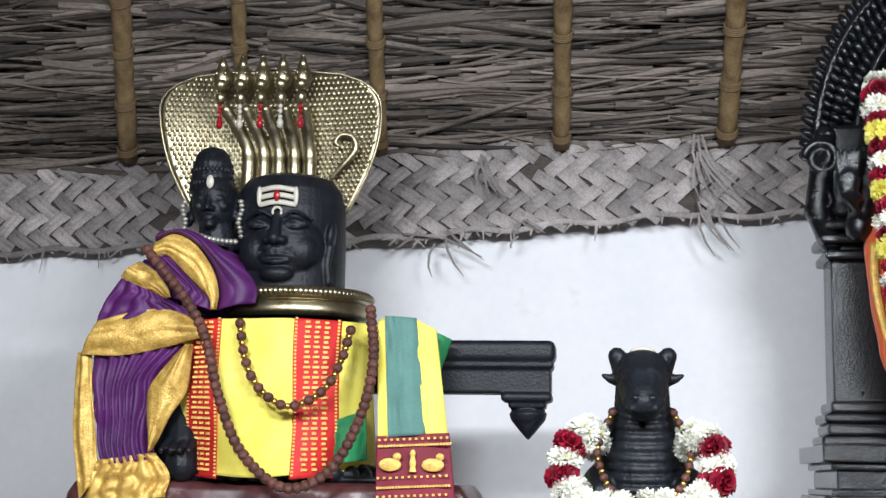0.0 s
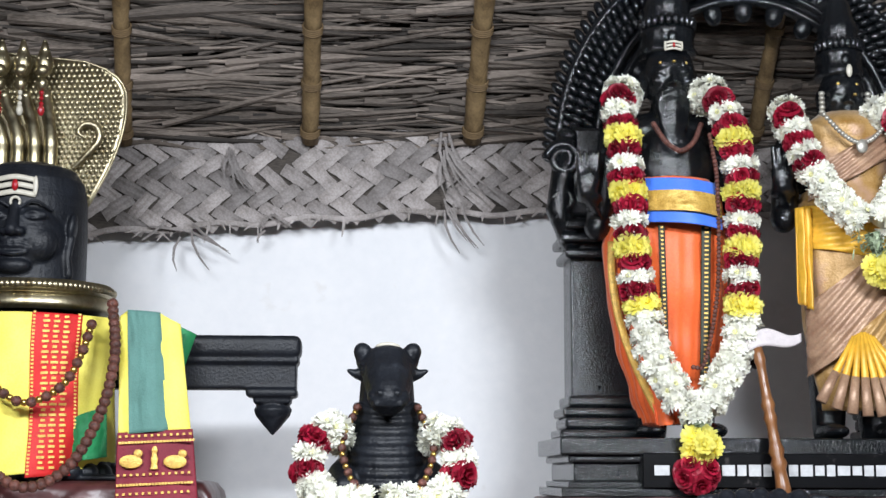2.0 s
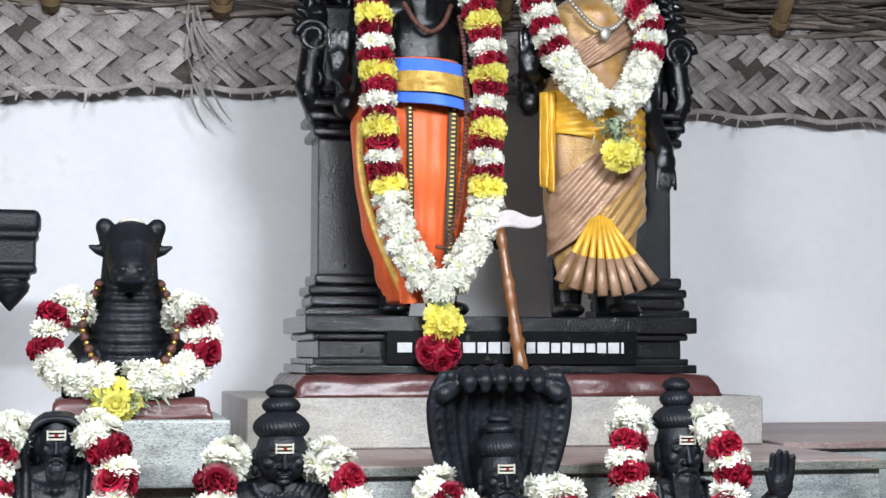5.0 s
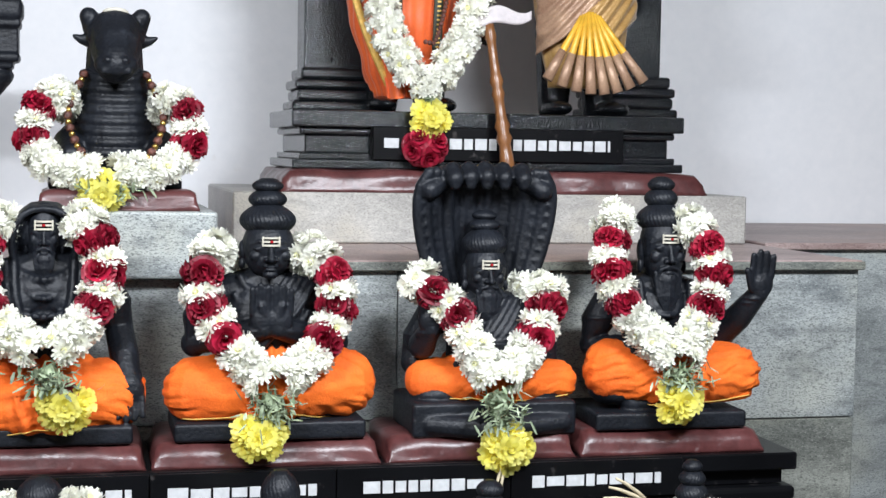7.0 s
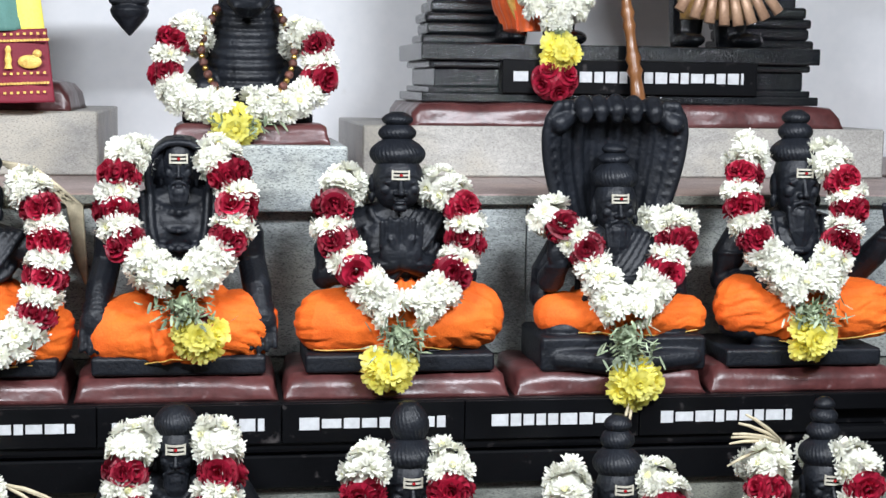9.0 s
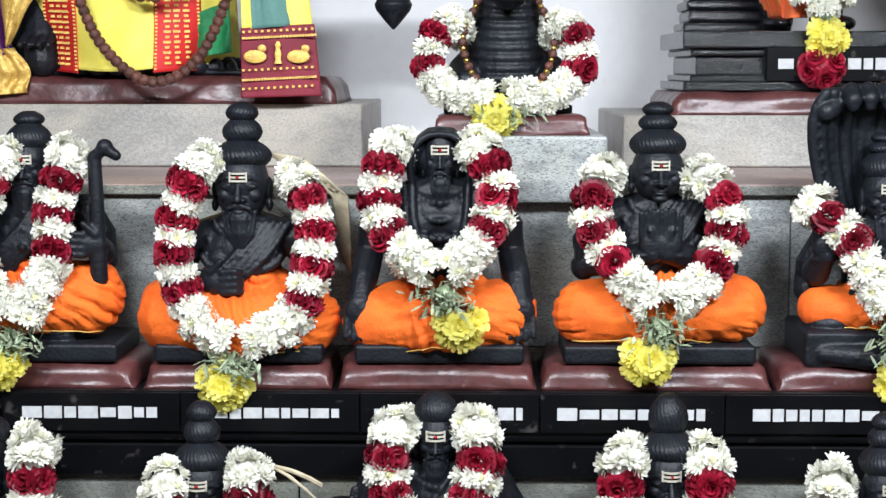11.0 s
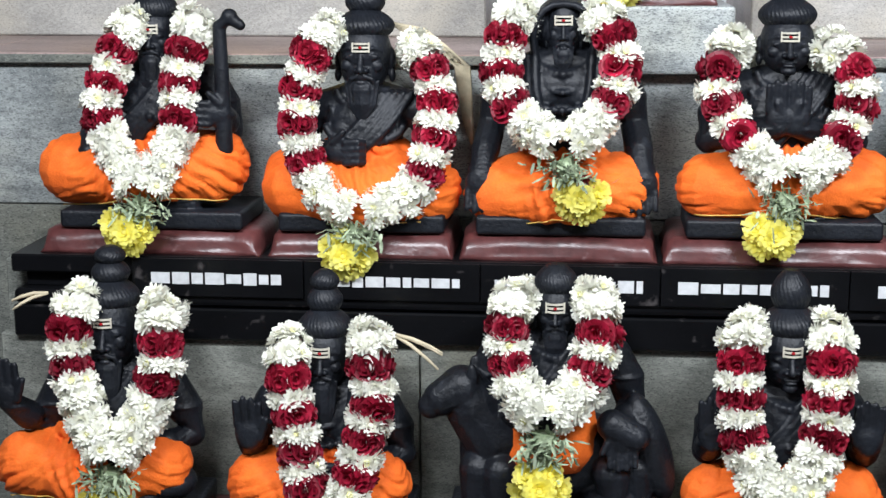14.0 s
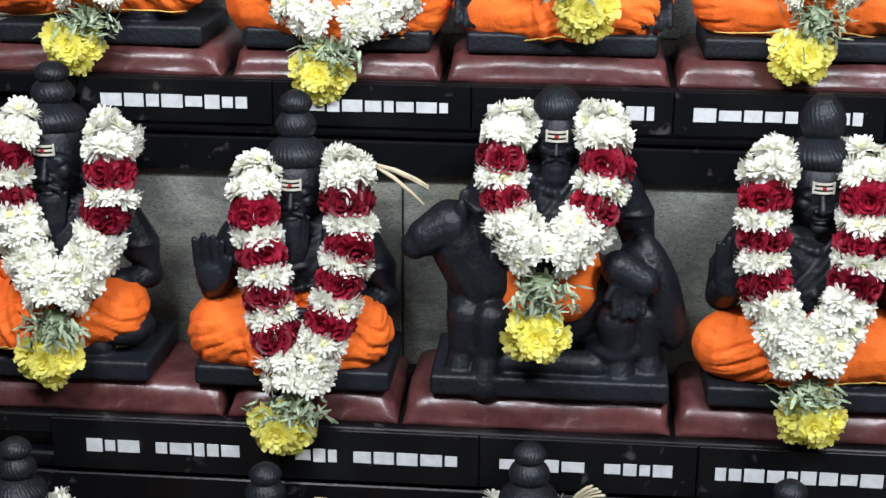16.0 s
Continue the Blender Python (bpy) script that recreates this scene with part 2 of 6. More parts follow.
def sheet(bm, f, nu, nv, thick=0.004):
    """A cloth surface f(u, v) with thickness towards its back."""
    front = [[bm.verts.new(f(i / nu, j / nv)) for i in range(nu + 1)] for j in range(nv + 1)]
    back = [[bm.verts.new(front[j][i].co + Vector((0, thick, 0))) for i in range(nu + 1)] for j in range(nv + 1)]
    for j in range(nv):
        for i in range(nu):
            bm.faces.new((front[j][i], front[j][i + 1], front[j + 1][i + 1], front[j + 1][i]))
            bm.faces.new((back[j][i], back[j + 1][i], back[j + 1][i + 1], back[j][i + 1]))
    for j in range(nv):
        for i in (0, nu):
            bm.faces.new((front[j][i], front[j + 1][i], back[j + 1][i], back[j][i]))
    for i in range(nu):
        for j in (0, nv):
            bm.faces.new((front[j][i], front[j][i + 1], back[j][i + 1], back[j][i]))
    return bm


# ---- setting: walls, ledges, plinths, roof ----
def structure(name, bm, material, at=(0, 0, 0), label="", smooth=False):
    return tagged(finish(name, bm, material, at, None, smooth), label, "", "", "structure")


structure("floor", box(bmesh.new(), -3.2, 3.4, -2.2, 4.8, -0.1, 0.0), FLOOR_TILE, label="grey tiled floor of the shrine hall")
structure("wall_north", box(bmesh.new(), -3.2, 3.4, 4.5, 4.7, 0.0, 2.95), WHITE_WALL, label="white painted wall behind the idols")
# three added walls, out of view, close the hall and hold down the fill
structure("wall_west", box(bmesh.new(), -3.4, -3.2, -2.2, 4.8, 0.0, 4.9), UNSEEN_DARK, label="unseen brown side wall, added dark to limit bounced light")
structure("wall_east", box(bmesh.new(), 3.4, 3.6, -2.2, 4.8, 0.0, 4.9), UNSEEN_DARK, label="unseen brown side wall, added dark to limit bounced light")
structure("wall_south", box(bmesh.new(), -3.2, 3.4, -2.4, -2.2, 0.0, 4.9), UNSEEN_DARK, label="unseen brown wall added behind the visitor to limit bounced light")

# the roof: a dark underlay, rising from the wall towards the hall
ROOF_Z, ROOF_Y = 2.60, 4.46


def roof_at(x, s, off=0.0):
    """A place on the roof's underside: s metres up the slope."""
    return Vector((x, ROOF_Y - 0.7071 * s - 0.7071 * off, ROOF_Z + 0.02 * x + 0.7071 * s - 0.7071 * off))


bm = bmesh.new()
q = [roof_at(-3.3, -0.3, -0.03), roof_at(3.5, -0.3, -0.03), roof_at(3.5, 2.3, -0.03), roof_at(-3.3, 2.3, -0.03)]
lo = [bm.verts.new(v) for v in q]
hi = [bm.verts.new(v + Vector((0, 0.1, 0.1))) for v in q]
bm.faces.new(lo), bm.faces.new(hi[::-1])
for k in range(4):
    bm.faces.new((lo[k], lo[(k + 1) % 4], hi[(k + 1) % 4], hi[k]))
structure("ceiling", bm, THATCH, label="underside of a brown palm thatch roof")
# this flat part is out of view, added to close the hall above
structure("ceiling_flat", box(bmesh.new(), -3.3, 3.5, -2.4, 2.86, 4.2, 4.3), UNSEEN_DARK, label="unseen brown ceiling added over the hall to limit bounced light")

# palm leaf strips lying across the slope
rng = random.Random(4)
bm = bmesh.new()
for k in range(3600):
    s = rng.uniform(-0.1, 1.05)
    x0 = rng.uniform(-2.3, 2.4)
    ln = rng.uniform(0.25, 0.75)
    w = rng.choice((0.004, 0.006, 0.009, 0.015)) * rng.uniform(0.8, 1.2)
    slope = rng.gauss(0, 0.085)
    lift = rng.uniform(0.0, 0.035) + 0.018 * (s * 9.0 % 1.0)
    bend = rng.gauss(0, 0.02)
    ph = rng.uniform(0, 6)
    prev = None
    for j in range(6):
        f = j / 5
        c = roof_at(x0 + ln * f, s + slope * ln * f + bend * math.sin(3 * f + ph), lift + 0.008 * math.sin(5 * f + ph))
        wd = w * (1 - 0.6 * f * f)
        up = Vector((0, -0.7071, 0.7071)) * wd
        out = Vector((0, -0.7071, -0.7071)) * wd * 0.5
        pr = (bm.verts.new(c - up), bm.verts.new(c + out), bm.verts.new(c + up))
        if prev:
            bm.faces.new((prev[0], pr[0], pr[1], prev[1]))
            bm.faces.new((prev[1], pr[1], pr[2], prev[2]))
        prev = pr
tagged(finish("thatch", bm, THATCH, (0, 4.2, 2.9), None, False, False), "layered dry brown palm leaves under the roof", "thatch", "", "stuff")


def rafter(x0, x1, r):
    at = roof_at(x0, 0.02, 0.045)
    top = roof_at(x1, 1.5, 0.06)
    t = thing("bamboo_rafter", at, "yellow-brown bamboo rafter tied under the thatch roof", "rafter", "bamboo rafters")
    n = 22
    bm = bmesh.new()
    tube(bm, [at.lerp(top, i / n) for i in range(n + 1)], [r * (1.10 if i % 5 == 2 else 1.0) * (1 - 0.1 * i / n) for i in range(n + 1)], 14)
    part("pole", bm, BAMBOO, t)
    for i in (0.02, 0.13, 0.25, 0.36):
        bm = bmesh.new()
        c = at.lerp(top, i)
        d = (top - at).normalized()
        for k in range(4):
            tube(bm, [c + d * (0.006 * k + 0.004 * math.sin(a)) + r * 1.1 * (math.cos(a) * Vector((1, 0, 0)) + math.sin(a) * d.cross(Vector((1, 0, 0)))) for a in (2 * math.pi * j / 14 for j in range(15))], 0.003, 5)
        part("lashing", bm, CORD, t, "brown coir lashing")
    return t


for x0, x1, r in ((-1.47, -1.24, 0.033), (-1.11, -0.93, 0.024), (-0.69, -0.60, 0.027), (-0.145, -0.10, 0.029), (0.338, 0.37, 0.032), (1.19, 1.19, 0.026), (1.62, 1.58, 0.03), (-1.95, -1.6, 0.03), (2.1, 2.0, 0.03)):
    rafter(x0, x1, r * 0.88)


STRIP_W = 0.044


def strip_mesh(seed):
    """A palm strip that bows over its neighbours, with a fold along its middle."""
    rg = random.Random(seed)
    bm = bmesh.new()
    prev = None
    for k in range(7):
        f = k / 6 - 0.5
        w = STRIP_W * 0.46 * rg.uniform(0.93, 1.05)
        y = -0.009 * math.cos(f * math.pi) + rg.gauss(0, 0.0006)
        row = [bm.verts.new((f * 2.15 * STRIP_W, y + dy, q * w)) for q, dy in ((-1, 0.001), (-0.4, -0.0012), (0.1, 0.0005), (0.5, -0.0014), (1, 0.0012))]
        if prev:
            for i in range(4):
                bm.faces.new((prev[i], row[i], row[i + 1], prev[i + 1]))
        prev = row
    me = bpy.data.meshes.new("palm_strip")
    bm.to_mesh(me)
    bm.free()
    me.materials.append(MATTING)
    return me


STRIPS = [strip_mesh(s) for s in range(5)]


def mat_panel(x0, x1, zl, zr, top, y, seed, label):
    """A plaited palm mat: diagonal strips, over two and under two."""
    rg = random.Random(seed)
    t = thing("woven_mat", ((x0 + x1) / 2, y, (zl + zr) / 2), label, "woven mat", "palm leaf mats")
    c = STRIP_W
    back = bmesh.new()
    lean = math.atan2(zr - zl, x1 - x0)

    def low(x):
        return zl + (zr - zl) * (x - x0) / (x1 - x0) + 0.008 * math.sin(23 * x + seed)

    n = int((x1 - x0 + 0.8) / c) + 8
    for i in range(-n, n):
        for j in range(-n, n):
            for fam in (0, 1):
                if (i + j) % 4 != 2 * fam:
                    continue
                a, b = (i + 0.5, j) if fam == 0 else (i, j + 0.5)
                px, pz = (a - b) * c * 0.80, (a + b) * c * 0.60
                xx = x0 + 0.3 + px * math.cos(lean) - pz * math.sin(lean)
                zz = zl + 0.1 + px * math.sin(lean) + pz * math.cos(lean)
                if not (x0 - 0.01 < xx < x1 + 0.01) or zz < low(xx) + 0.022 or zz > top + 0.06 or rg.random() < 0.035:
                    continue
                ob = new("palm_strip", rg.choice(STRIPS))
                ob.parent = t
                ob.location = Vector((xx, y + rg.gauss(0, 0.0022), zz)) - t.location
                ob.rotation_euler = (rg.gauss(0, 0.05), -lean + (-1 if fam == 0 else 1) * math.atan2(0.60, 0.80) + rg.gauss(0, 0.085), 0)
                ob.scale = (rg.uniform(0.95, 1.1), 1, rg.uniform(0.9, 1.05))
    # a sheet in the thatch colour closes the gaps between the strips
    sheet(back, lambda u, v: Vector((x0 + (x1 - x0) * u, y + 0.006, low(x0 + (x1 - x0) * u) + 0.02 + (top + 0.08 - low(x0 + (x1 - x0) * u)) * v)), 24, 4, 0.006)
    part("backing", back, THATCH, t, "dark brown sheet behind the palm strips", False)
    # a bound lower edge and frayed ends
    bm = bmesh.new()
    tube(bm, [(x0 + (x1 - x0) * k / 40, y - 0.006, low(x0 + (x1 - x0) * k / 40) + 0.015) for k in range(41)], 0.009, 8, flat=0.6)
    for k in range(int(46 * (x1 - x0))):
        x = rg.uniform(x0, x1)
        a, ln = rg.gauss(0, 0.8), abs(rg.gauss(0.02, 0.022))
        p0 = Vector((x, y - 0.01, low(x) + 0.015))
        p1 = p0 + Vector((math.sin(a) * ln, -0.004, -math.cos(a) * ln))
        w = Vector((math.cos(a), 0, math.sin(a))) * rg.uniform(0.002, 0.006)
        bm.faces.new([bm.verts.new(v) for v in (p0 - w, p0 + w, p1 + w * 0.3, p1 - w * 0.3)])
    part("frayed_edge", bm, MATTING, t, "frayed palm leaf edge", False)
    return t


mat_panel(-2.3, -0.98, 2.235, 2.285, 2.66, 4.44, 3, "grey-brown plaited palm mat hanging from the roof edge")
mat_panel(-1.02, 0.26, 2.262, 2.362, 2.69, 4.42, 5, "grey-brown plaited palm mat with a frayed lower edge")
mat_panel(0.22, 1.30, 2.356, 2.372, 2.71, 4.44, 8, "grey-brown plaited palm mat beside the stone arch")
mat_panel(1.28, 2.5, 2.345, 2.33, 2.72, 4.43, 9, "grey-brown plaited palm mat under the thatch")


def strands(x, z, n, ln, seed, spread):
    rg = random.Random(seed)
    bm = bmesh.new()
    for k in range(n):
        a = rg.gauss(0, spread)
        p0 = Vector((x + rg.gauss(0, 0.012), 4.395, z + rg.uniform(-0.01, 0.05)))
        pts = [p0 + Vector((math.sin(a + 0.5 * f) * ln * f, -0.012 * math.sin(3 * f), -math.cos(a) * ln * f)) for f in (0, 0.35, 0.7, 1.0)]
        tube(bm, pts, [0.0035, 0.0045, 0.0035, 0.001], 5, flat=0.3)
    solid("palm_tuft", bm, MATTING, (x, 4.395, z), "loose dry palm strips hanging from the mat edge", "palm strip", "loose palm strips", "", False)


strands(-0.50, 2.29, 4, 0.12, 1, 0.55)
strands(-0.62, 2.28, 2, 0.14, 2, 0.9)
strands(-0.25, 2.31, 4, 0.06, 5, 0.7)
strands(0.265, 2.38, 5, 0.13, 3, 0.13)
strands(0.25, 2.56, 8, 0.17, 7, 0.3)
strands(-0.37, 2.52, 7, 0.11, 9, 0.3)

# granite tiers
T2, T3, T1 = 1.02, 0.525, 1.374


def slab(parent, x0, x1, y0, y1, z0, z1, material, bevel=0.002):
    return part("granite_slab", box(bmesh.new(), x0, x1, y0, y1, z0, z1, bevel, 1), material, parent, smooth=False)


tier = tagged(new("wall_tier_upper"), "grey granite slab facing behind the seated figures", "", "", "structure")
slab(tier, -2.6, -0.86, 2.98, 3.02, 1.064, T1 - 0.018, GRANITE)
slab(tier, -0.858, 0.62, 2.98, 3.02, 1.05, T1 - 0.018, GRANITE)
slab(tier, 0.622, 1.643, 2.98, 3.02, 1.032, T1 - 0.018, GRANITE)
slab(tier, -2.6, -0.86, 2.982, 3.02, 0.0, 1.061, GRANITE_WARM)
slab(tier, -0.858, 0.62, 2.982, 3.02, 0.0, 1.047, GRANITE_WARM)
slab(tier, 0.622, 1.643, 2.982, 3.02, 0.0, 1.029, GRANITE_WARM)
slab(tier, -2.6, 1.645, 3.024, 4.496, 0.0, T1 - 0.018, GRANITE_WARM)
tagged(tier.children[6], "granite body of the upper tier")
top = tagged(new("ledge_top"), "pink-grey stone top of the upper tier", "", "", "structure")
for x0, x1 in ((-2.6, -1.3), (-1.298, -0.1), (-0.098, 0.72), (0.722, 1.65)):
    part("stone_slab", box(bmesh.new(), x0, x1, 2.972, 4.49, T1 - 0.016, T1, 0.003, 1), PINK_STONE, top, smooth=False)
part("slab_edge", box(bmesh.new(), -2.6, 1.65, 2.962, 2.971, T1 - 0.02, T1 - 0.002, 0.002, 1), GRANITE_WARM, top, "grey polished slab edge", smooth=False)
low_t = tagged(new("ledge_far"), "lower granite platform beside the tiers", "", "", "structure")
part("granite_slab", box(bmesh.new(), 1.66, 3.3, 3.5, 4.49, 0.0, 1.36), GRANITE, low_t, smooth=False)
part("stone_slab", box(bmesh.new(), 1.66, 3.3, 3.48, 4.49, 1.362, 1.38, 0.003, 1), PINK_STONE, low_t, smooth=False)

tier2 = tagged(new("wall_tier_middle"), "grey-green granite facing under the middle ledge", "", "", "structure")
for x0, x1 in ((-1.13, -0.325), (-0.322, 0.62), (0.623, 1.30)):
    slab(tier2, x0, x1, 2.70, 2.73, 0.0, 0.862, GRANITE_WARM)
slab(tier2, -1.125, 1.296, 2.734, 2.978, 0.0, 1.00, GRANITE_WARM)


def ledge(name, x0, x1, y, top, back, label):
    """A black stone ledge: top slab, recess, round moulding and lower slab."""
    t = tagged(new(name), label, "", "", "structure")
    part("top_slab", box(bmesh.new(), x0, x1, y + 0.004, back, top - 0.034, top, 0.003, 1), POLISHED, t, smooth=False)
    part("recess", box(bmesh.new(), x0 + 0.02, x1 - 0.02, y + 0.03, back, top - 0.064, top - 0.035), POLISHED, t, smooth=False)
    bm = bmesh.new()
    box(bm, x0, x1, y + 0.004, back, top - 0.096, top - 0.066, 0.011, 3)
    part("moulding", bm, POLISHED, t, smooth=False)
    part("lower_slab", box(bmesh.new(), x0, x1, y + 0.002, back, top - 0.158, top - 0.098, 0.003, 1), POLISHED, t, smooth=False)
    return t


def plaque(parent, x0, x1, y, top, h, words, seed, dx=0.0):
    """A black plaque with its lettering as plain bars."""
    rg = random.Random(seed)
    p = part("name_plaque", box(bmesh.new(), x0 + 0.001, x1 - 0.001, y - 0.006, y + 0.003, top - h, top - 0.002, 0.001, 1), POLISHED, parent, smooth=False)
    total = sum(words) + 0.022 * (len(words) - 1)
    x = (x0 + x1) / 2 - total / 2 + dx
    bm = bmesh.new()
    zc = top - h * 0.52
    for wd in words:
        end = x + wd
        while x < end - 0.006:
            w = min(rg.uniform(0.020, 0.042), end - x)
            hh = rg.uniform(0.008, 0.0115)
            box(bm, x, x + w - 0.0045, y - 0.0075, y - 0.0058, zc - hh, zc + hh)
            x += w
        x = end + 0.022
    part("lettering", bm, LETTER, p, "white painted bars of lettering", smooth=False)
    return p


led2 = ledge("ledge_middle", -1.095, 1.362, 2.68, T2, 2.978, "black polished stone ledge under the middle row")
for k, (x0, x1, w) in enumerate(((-0.86, -0.535, [0.25]), (-0.535, -0.209, [0.26]), (-0.209, 0.116, [0.12, 0.13]), (0.116, 0.449, [0.27]), (0.449, 0.778, [0.23]), (0.778, 1.12, [0.26]))):
    plaque(led2, x0, x1, 2.682, T2, 0.073, w, 20 + k)
led3 = ledge("ledge_lower", -1.05, 1.34, 2.42, T3, 2.698, "black polished stone ledge under the lower row")
for k, (x0, x1, w) in enumerate(((-0.853, -0.487, [0.09, 0.14]), (-0.487, -0.171, [0.07, 0.17]), (-0.171, 0.165, [0.14, 0.11]), (0.165, 0.49, [0.27]), (0.49, 0.82, [0.24]), (0.82, 1.15, [0.24]))):
    plaque(led3, x0, x1, 2.422, T3, 0.088, w, 40 + k)
led4 = ledge("ledge_bottom", -1.05, 1.34, 2.14, 0.16, 2.438, "black stone ledge under the front row")
tier3 = tagged(new("wall_tier_lower"), "granite facing under the lower ledge", "", "", "structure")
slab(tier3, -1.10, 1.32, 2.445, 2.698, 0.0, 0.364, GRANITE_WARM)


def plinth(name, x0, x1, y0, z1, material, label):
    return structure(name, box(bmesh.new(), x0, x1, y0, 4.2, T1 + 0.001, z1, 0.004, 1), material, label=label)


plinth("plinth_1", -2.2, -0.262, 3.5, 1.519, PLINTH, "grey granite plinth under the draped lingam")
plinth("plinth_2", 0.337, 1.615, 3.5, 1.494, PLINTH, "grey granite plinth under the standing idols")
structure("plinth_3", box(bmesh.new(), -0.089, 0.255, 2.94, 3.34, 1.341, 1.471, 0.006, 2), GRANITE, label="grey granite block under the bull")


def red_base(x0, x1, y0, y1, z0, z1, label, group=""):
    """A hand-smoothed cement cushion with lumpy sides."""
    bm = bmesh.new()
    box(bm, x0, x1, y0, y1, z0, z1)
    for cuts, least in ((9, 0.12), (3, 0.03)):
        bmesh.ops.subdivide_edges(bm, edges=[e for e in bm.edges if e.calc_length() > least], cuts=cuts, use_grid_fill=True)
    c, hz = Vector(((x0 + x1) / 2, (y0 + y1) / 2, (z0 + z1) / 2)), (z1 - z0) / 2
    for v in bm.verts:
        f = (v.co.z - z0) / (z1 - z0)
        for i, (lo, hi) in enumerate(((x0, x1), (y0, y1))):
            near = min(v.co[i] - lo, hi - v.co[i])
            if near < hz * 1.3:
                q = 1 - near / (hz * 1.3)
                v.co.z -= (1 - math.sqrt(max(0.0, 1 - 0.85 * q * q))) * hz * 1.25 * f
            if near < 1e-5:
                v.co[i] += (c[i] - v.co[i]) / abs(c[i] - v.co[i]) * 0.007 * f
        if f > 0.05:
            v.co += Vector((noise.noise(v.co * 13), noise.noise(v.co * 13 + Vector((5, 0, 0))), 0.7 * noise.noise(v.co * 9 + Vector((0, 7, 0))))) * 0.009
    return solid("red_base", bm, RED_OXIDE, ((x0 + x1) / 2, y0, z0), label, "idol base", group)


RB = "red-brown oxide painted cement base on the black ledge"
for x0, x1, w in ((-1.045, -0.622, 0), (-0.608, -0.262, 0), (-0.250, 0.112, 0), (0.122, 0.537, 0), (0.546, 0.915, 0), (0.924, 1.30, 0)):
    red_base(x0, x1, 2.705, 2.95, T2, T2 + 0.046, RB, "red idol bases")
for x0, x1 in ((-1.02, -0.580), (-0.572, -0.302), (-0.296, 0.124), (0.130, 0.50), (0.51, 0.88), (0.89, 1.27)):
    red_base(x0, x1, 2.445, 2.66, T3, T3 + 0.052, RB, "red idol bases")
for x0, x1 in ((-1.02, -0.68), (-0.66, -0.28), (-0.26, 0.12), (0.14, 0.52)):
    red_base(x0, x1, 2.17, 2.40, 0.16, 0.21, RB, "red idol bases")
red_base(-1.30, -0.325, 3.53, 3.98, 1.519, 1.585, "red-brown oxide painted base under the draped lingam")
red_base(0.447, 1.515, 3.52, 4.02, 1.494, 1.548, "red-brown oxide painted base under the stone pedestal")
red_base(-0.085, 0.222, 2.96, 3.30, 1.471, 1.510, "red-brown oxide painted base under the bull")


# ---- flowers and garlands ----
def petal(bm, base, out, up, length, width, curl, n=2):
    """A petal from base along out, rising by curl."""
    side = out.cross(up).normalized()
    prev = None
    for k in range(n + 1):
        f = k / n
        p = base + out * length * f + up * curl * f * f
        w = width * (0.45 + 1.1 * f * (1.25 - f)) * (1 if k < n else 0.62)
        row = (bm.verts.new(p - side * w), bm.verts.new(p + side * w))
        if prev:
            bm.faces.new((prev[0], prev[1], row[1], row[0]))
        prev = row


def bloom_mesh(name, material, layers, centre, seed):
    """A many-petalled flower, facing +z; layers of (count, tilt, length, width)."""
    rg = random.Random(seed)
    bm = bmesh.new()
    for cnt, tilt, ln, wd in layers:
        off = rg.uniform(0, 6)
        for k in range(cnt):
            a = off + 2 * math.pi * (k + rg.uniform(-0.25, 0.25)) / cnt
            t = radians(tilt + rg.uniform(-10, 10))
            rad = Vector((math.cos(a), math.sin(a), 0))
            out = (rad * math.cos(t) + Vector((0, 0, 1)) * math.sin(t)).normalized()
            up = (Vector((0, 0, 1)) * math.cos(t) - rad * math.sin(t)).normalized()
            petal(bm, rad * ln * 0.12, out, up, ln * rg.uniform(0.85, 1.1), wd, ln * rg.uniform(0.0, 0.3))
    me = bpy.data.meshes.new(name)
    first = len(bm.faces)
    ell(bm, (0, 0, centre * 0.6), (centre, centre, centre * 0.8), u=7, v=5)
    bm.faces.ensure_lookup_table()
    for f in bm.faces[first:]:
        f.material_index = 1
    bm.to_mesh(me)
    bm.free()
    me.materials.append(material[0])
    me.materials.append(material[1])
    for p in me.polygons:
        p.use_smooth = True
    return me


def rose_mesh(seed):
    rg = random.Random(seed)
    bm = bmesh.new()
    for lay, (cnt, rad, ht, op) in enumerate(((3, 0.006, 0.017, 0.15), (4, 0.011, 0.018, 0.35), (5, 0.016, 0.016, 0.75), (5, 0.019, 0.010, 1.3))):
        off = rg.uniform(0, 6)
        for k in range(cnt):
            a0 = off + 2 * math.pi * k / cnt
            sp = 2 * math.pi / cnt * 0.68
            prev = None
            for j in range(3):
                f = j / 2
                row = []
                for i in range(4):
                    a = a0 + sp * (i / 3 - 0.5) * 2 * (1 - 0.25 * f)
                    r = rad * (0.55 + 0.45 * f) + op * 0.006 * f * f
                    z = ht * f * (1 - 0.12 * (2 * i / 3 - 1) ** 2) - 0.004 * lay * f + rg.uniform(-0.0007, 0.0007)
                    row.append(bm.verts.new((r * math.cos(a), r * math.sin(a), z)))
                if prev:
                    for i in range(3):
                        bm.faces.new((prev[i], prev[i + 1], row[i + 1], row[i]))
                prev = row
    me = bpy.data.meshes.new("rose")
    bm.to_mesh(me)
    bm.free()
    me.materials.append(ROSE)
    for p in me.polygons:
        p.use_smooth = True
    return me


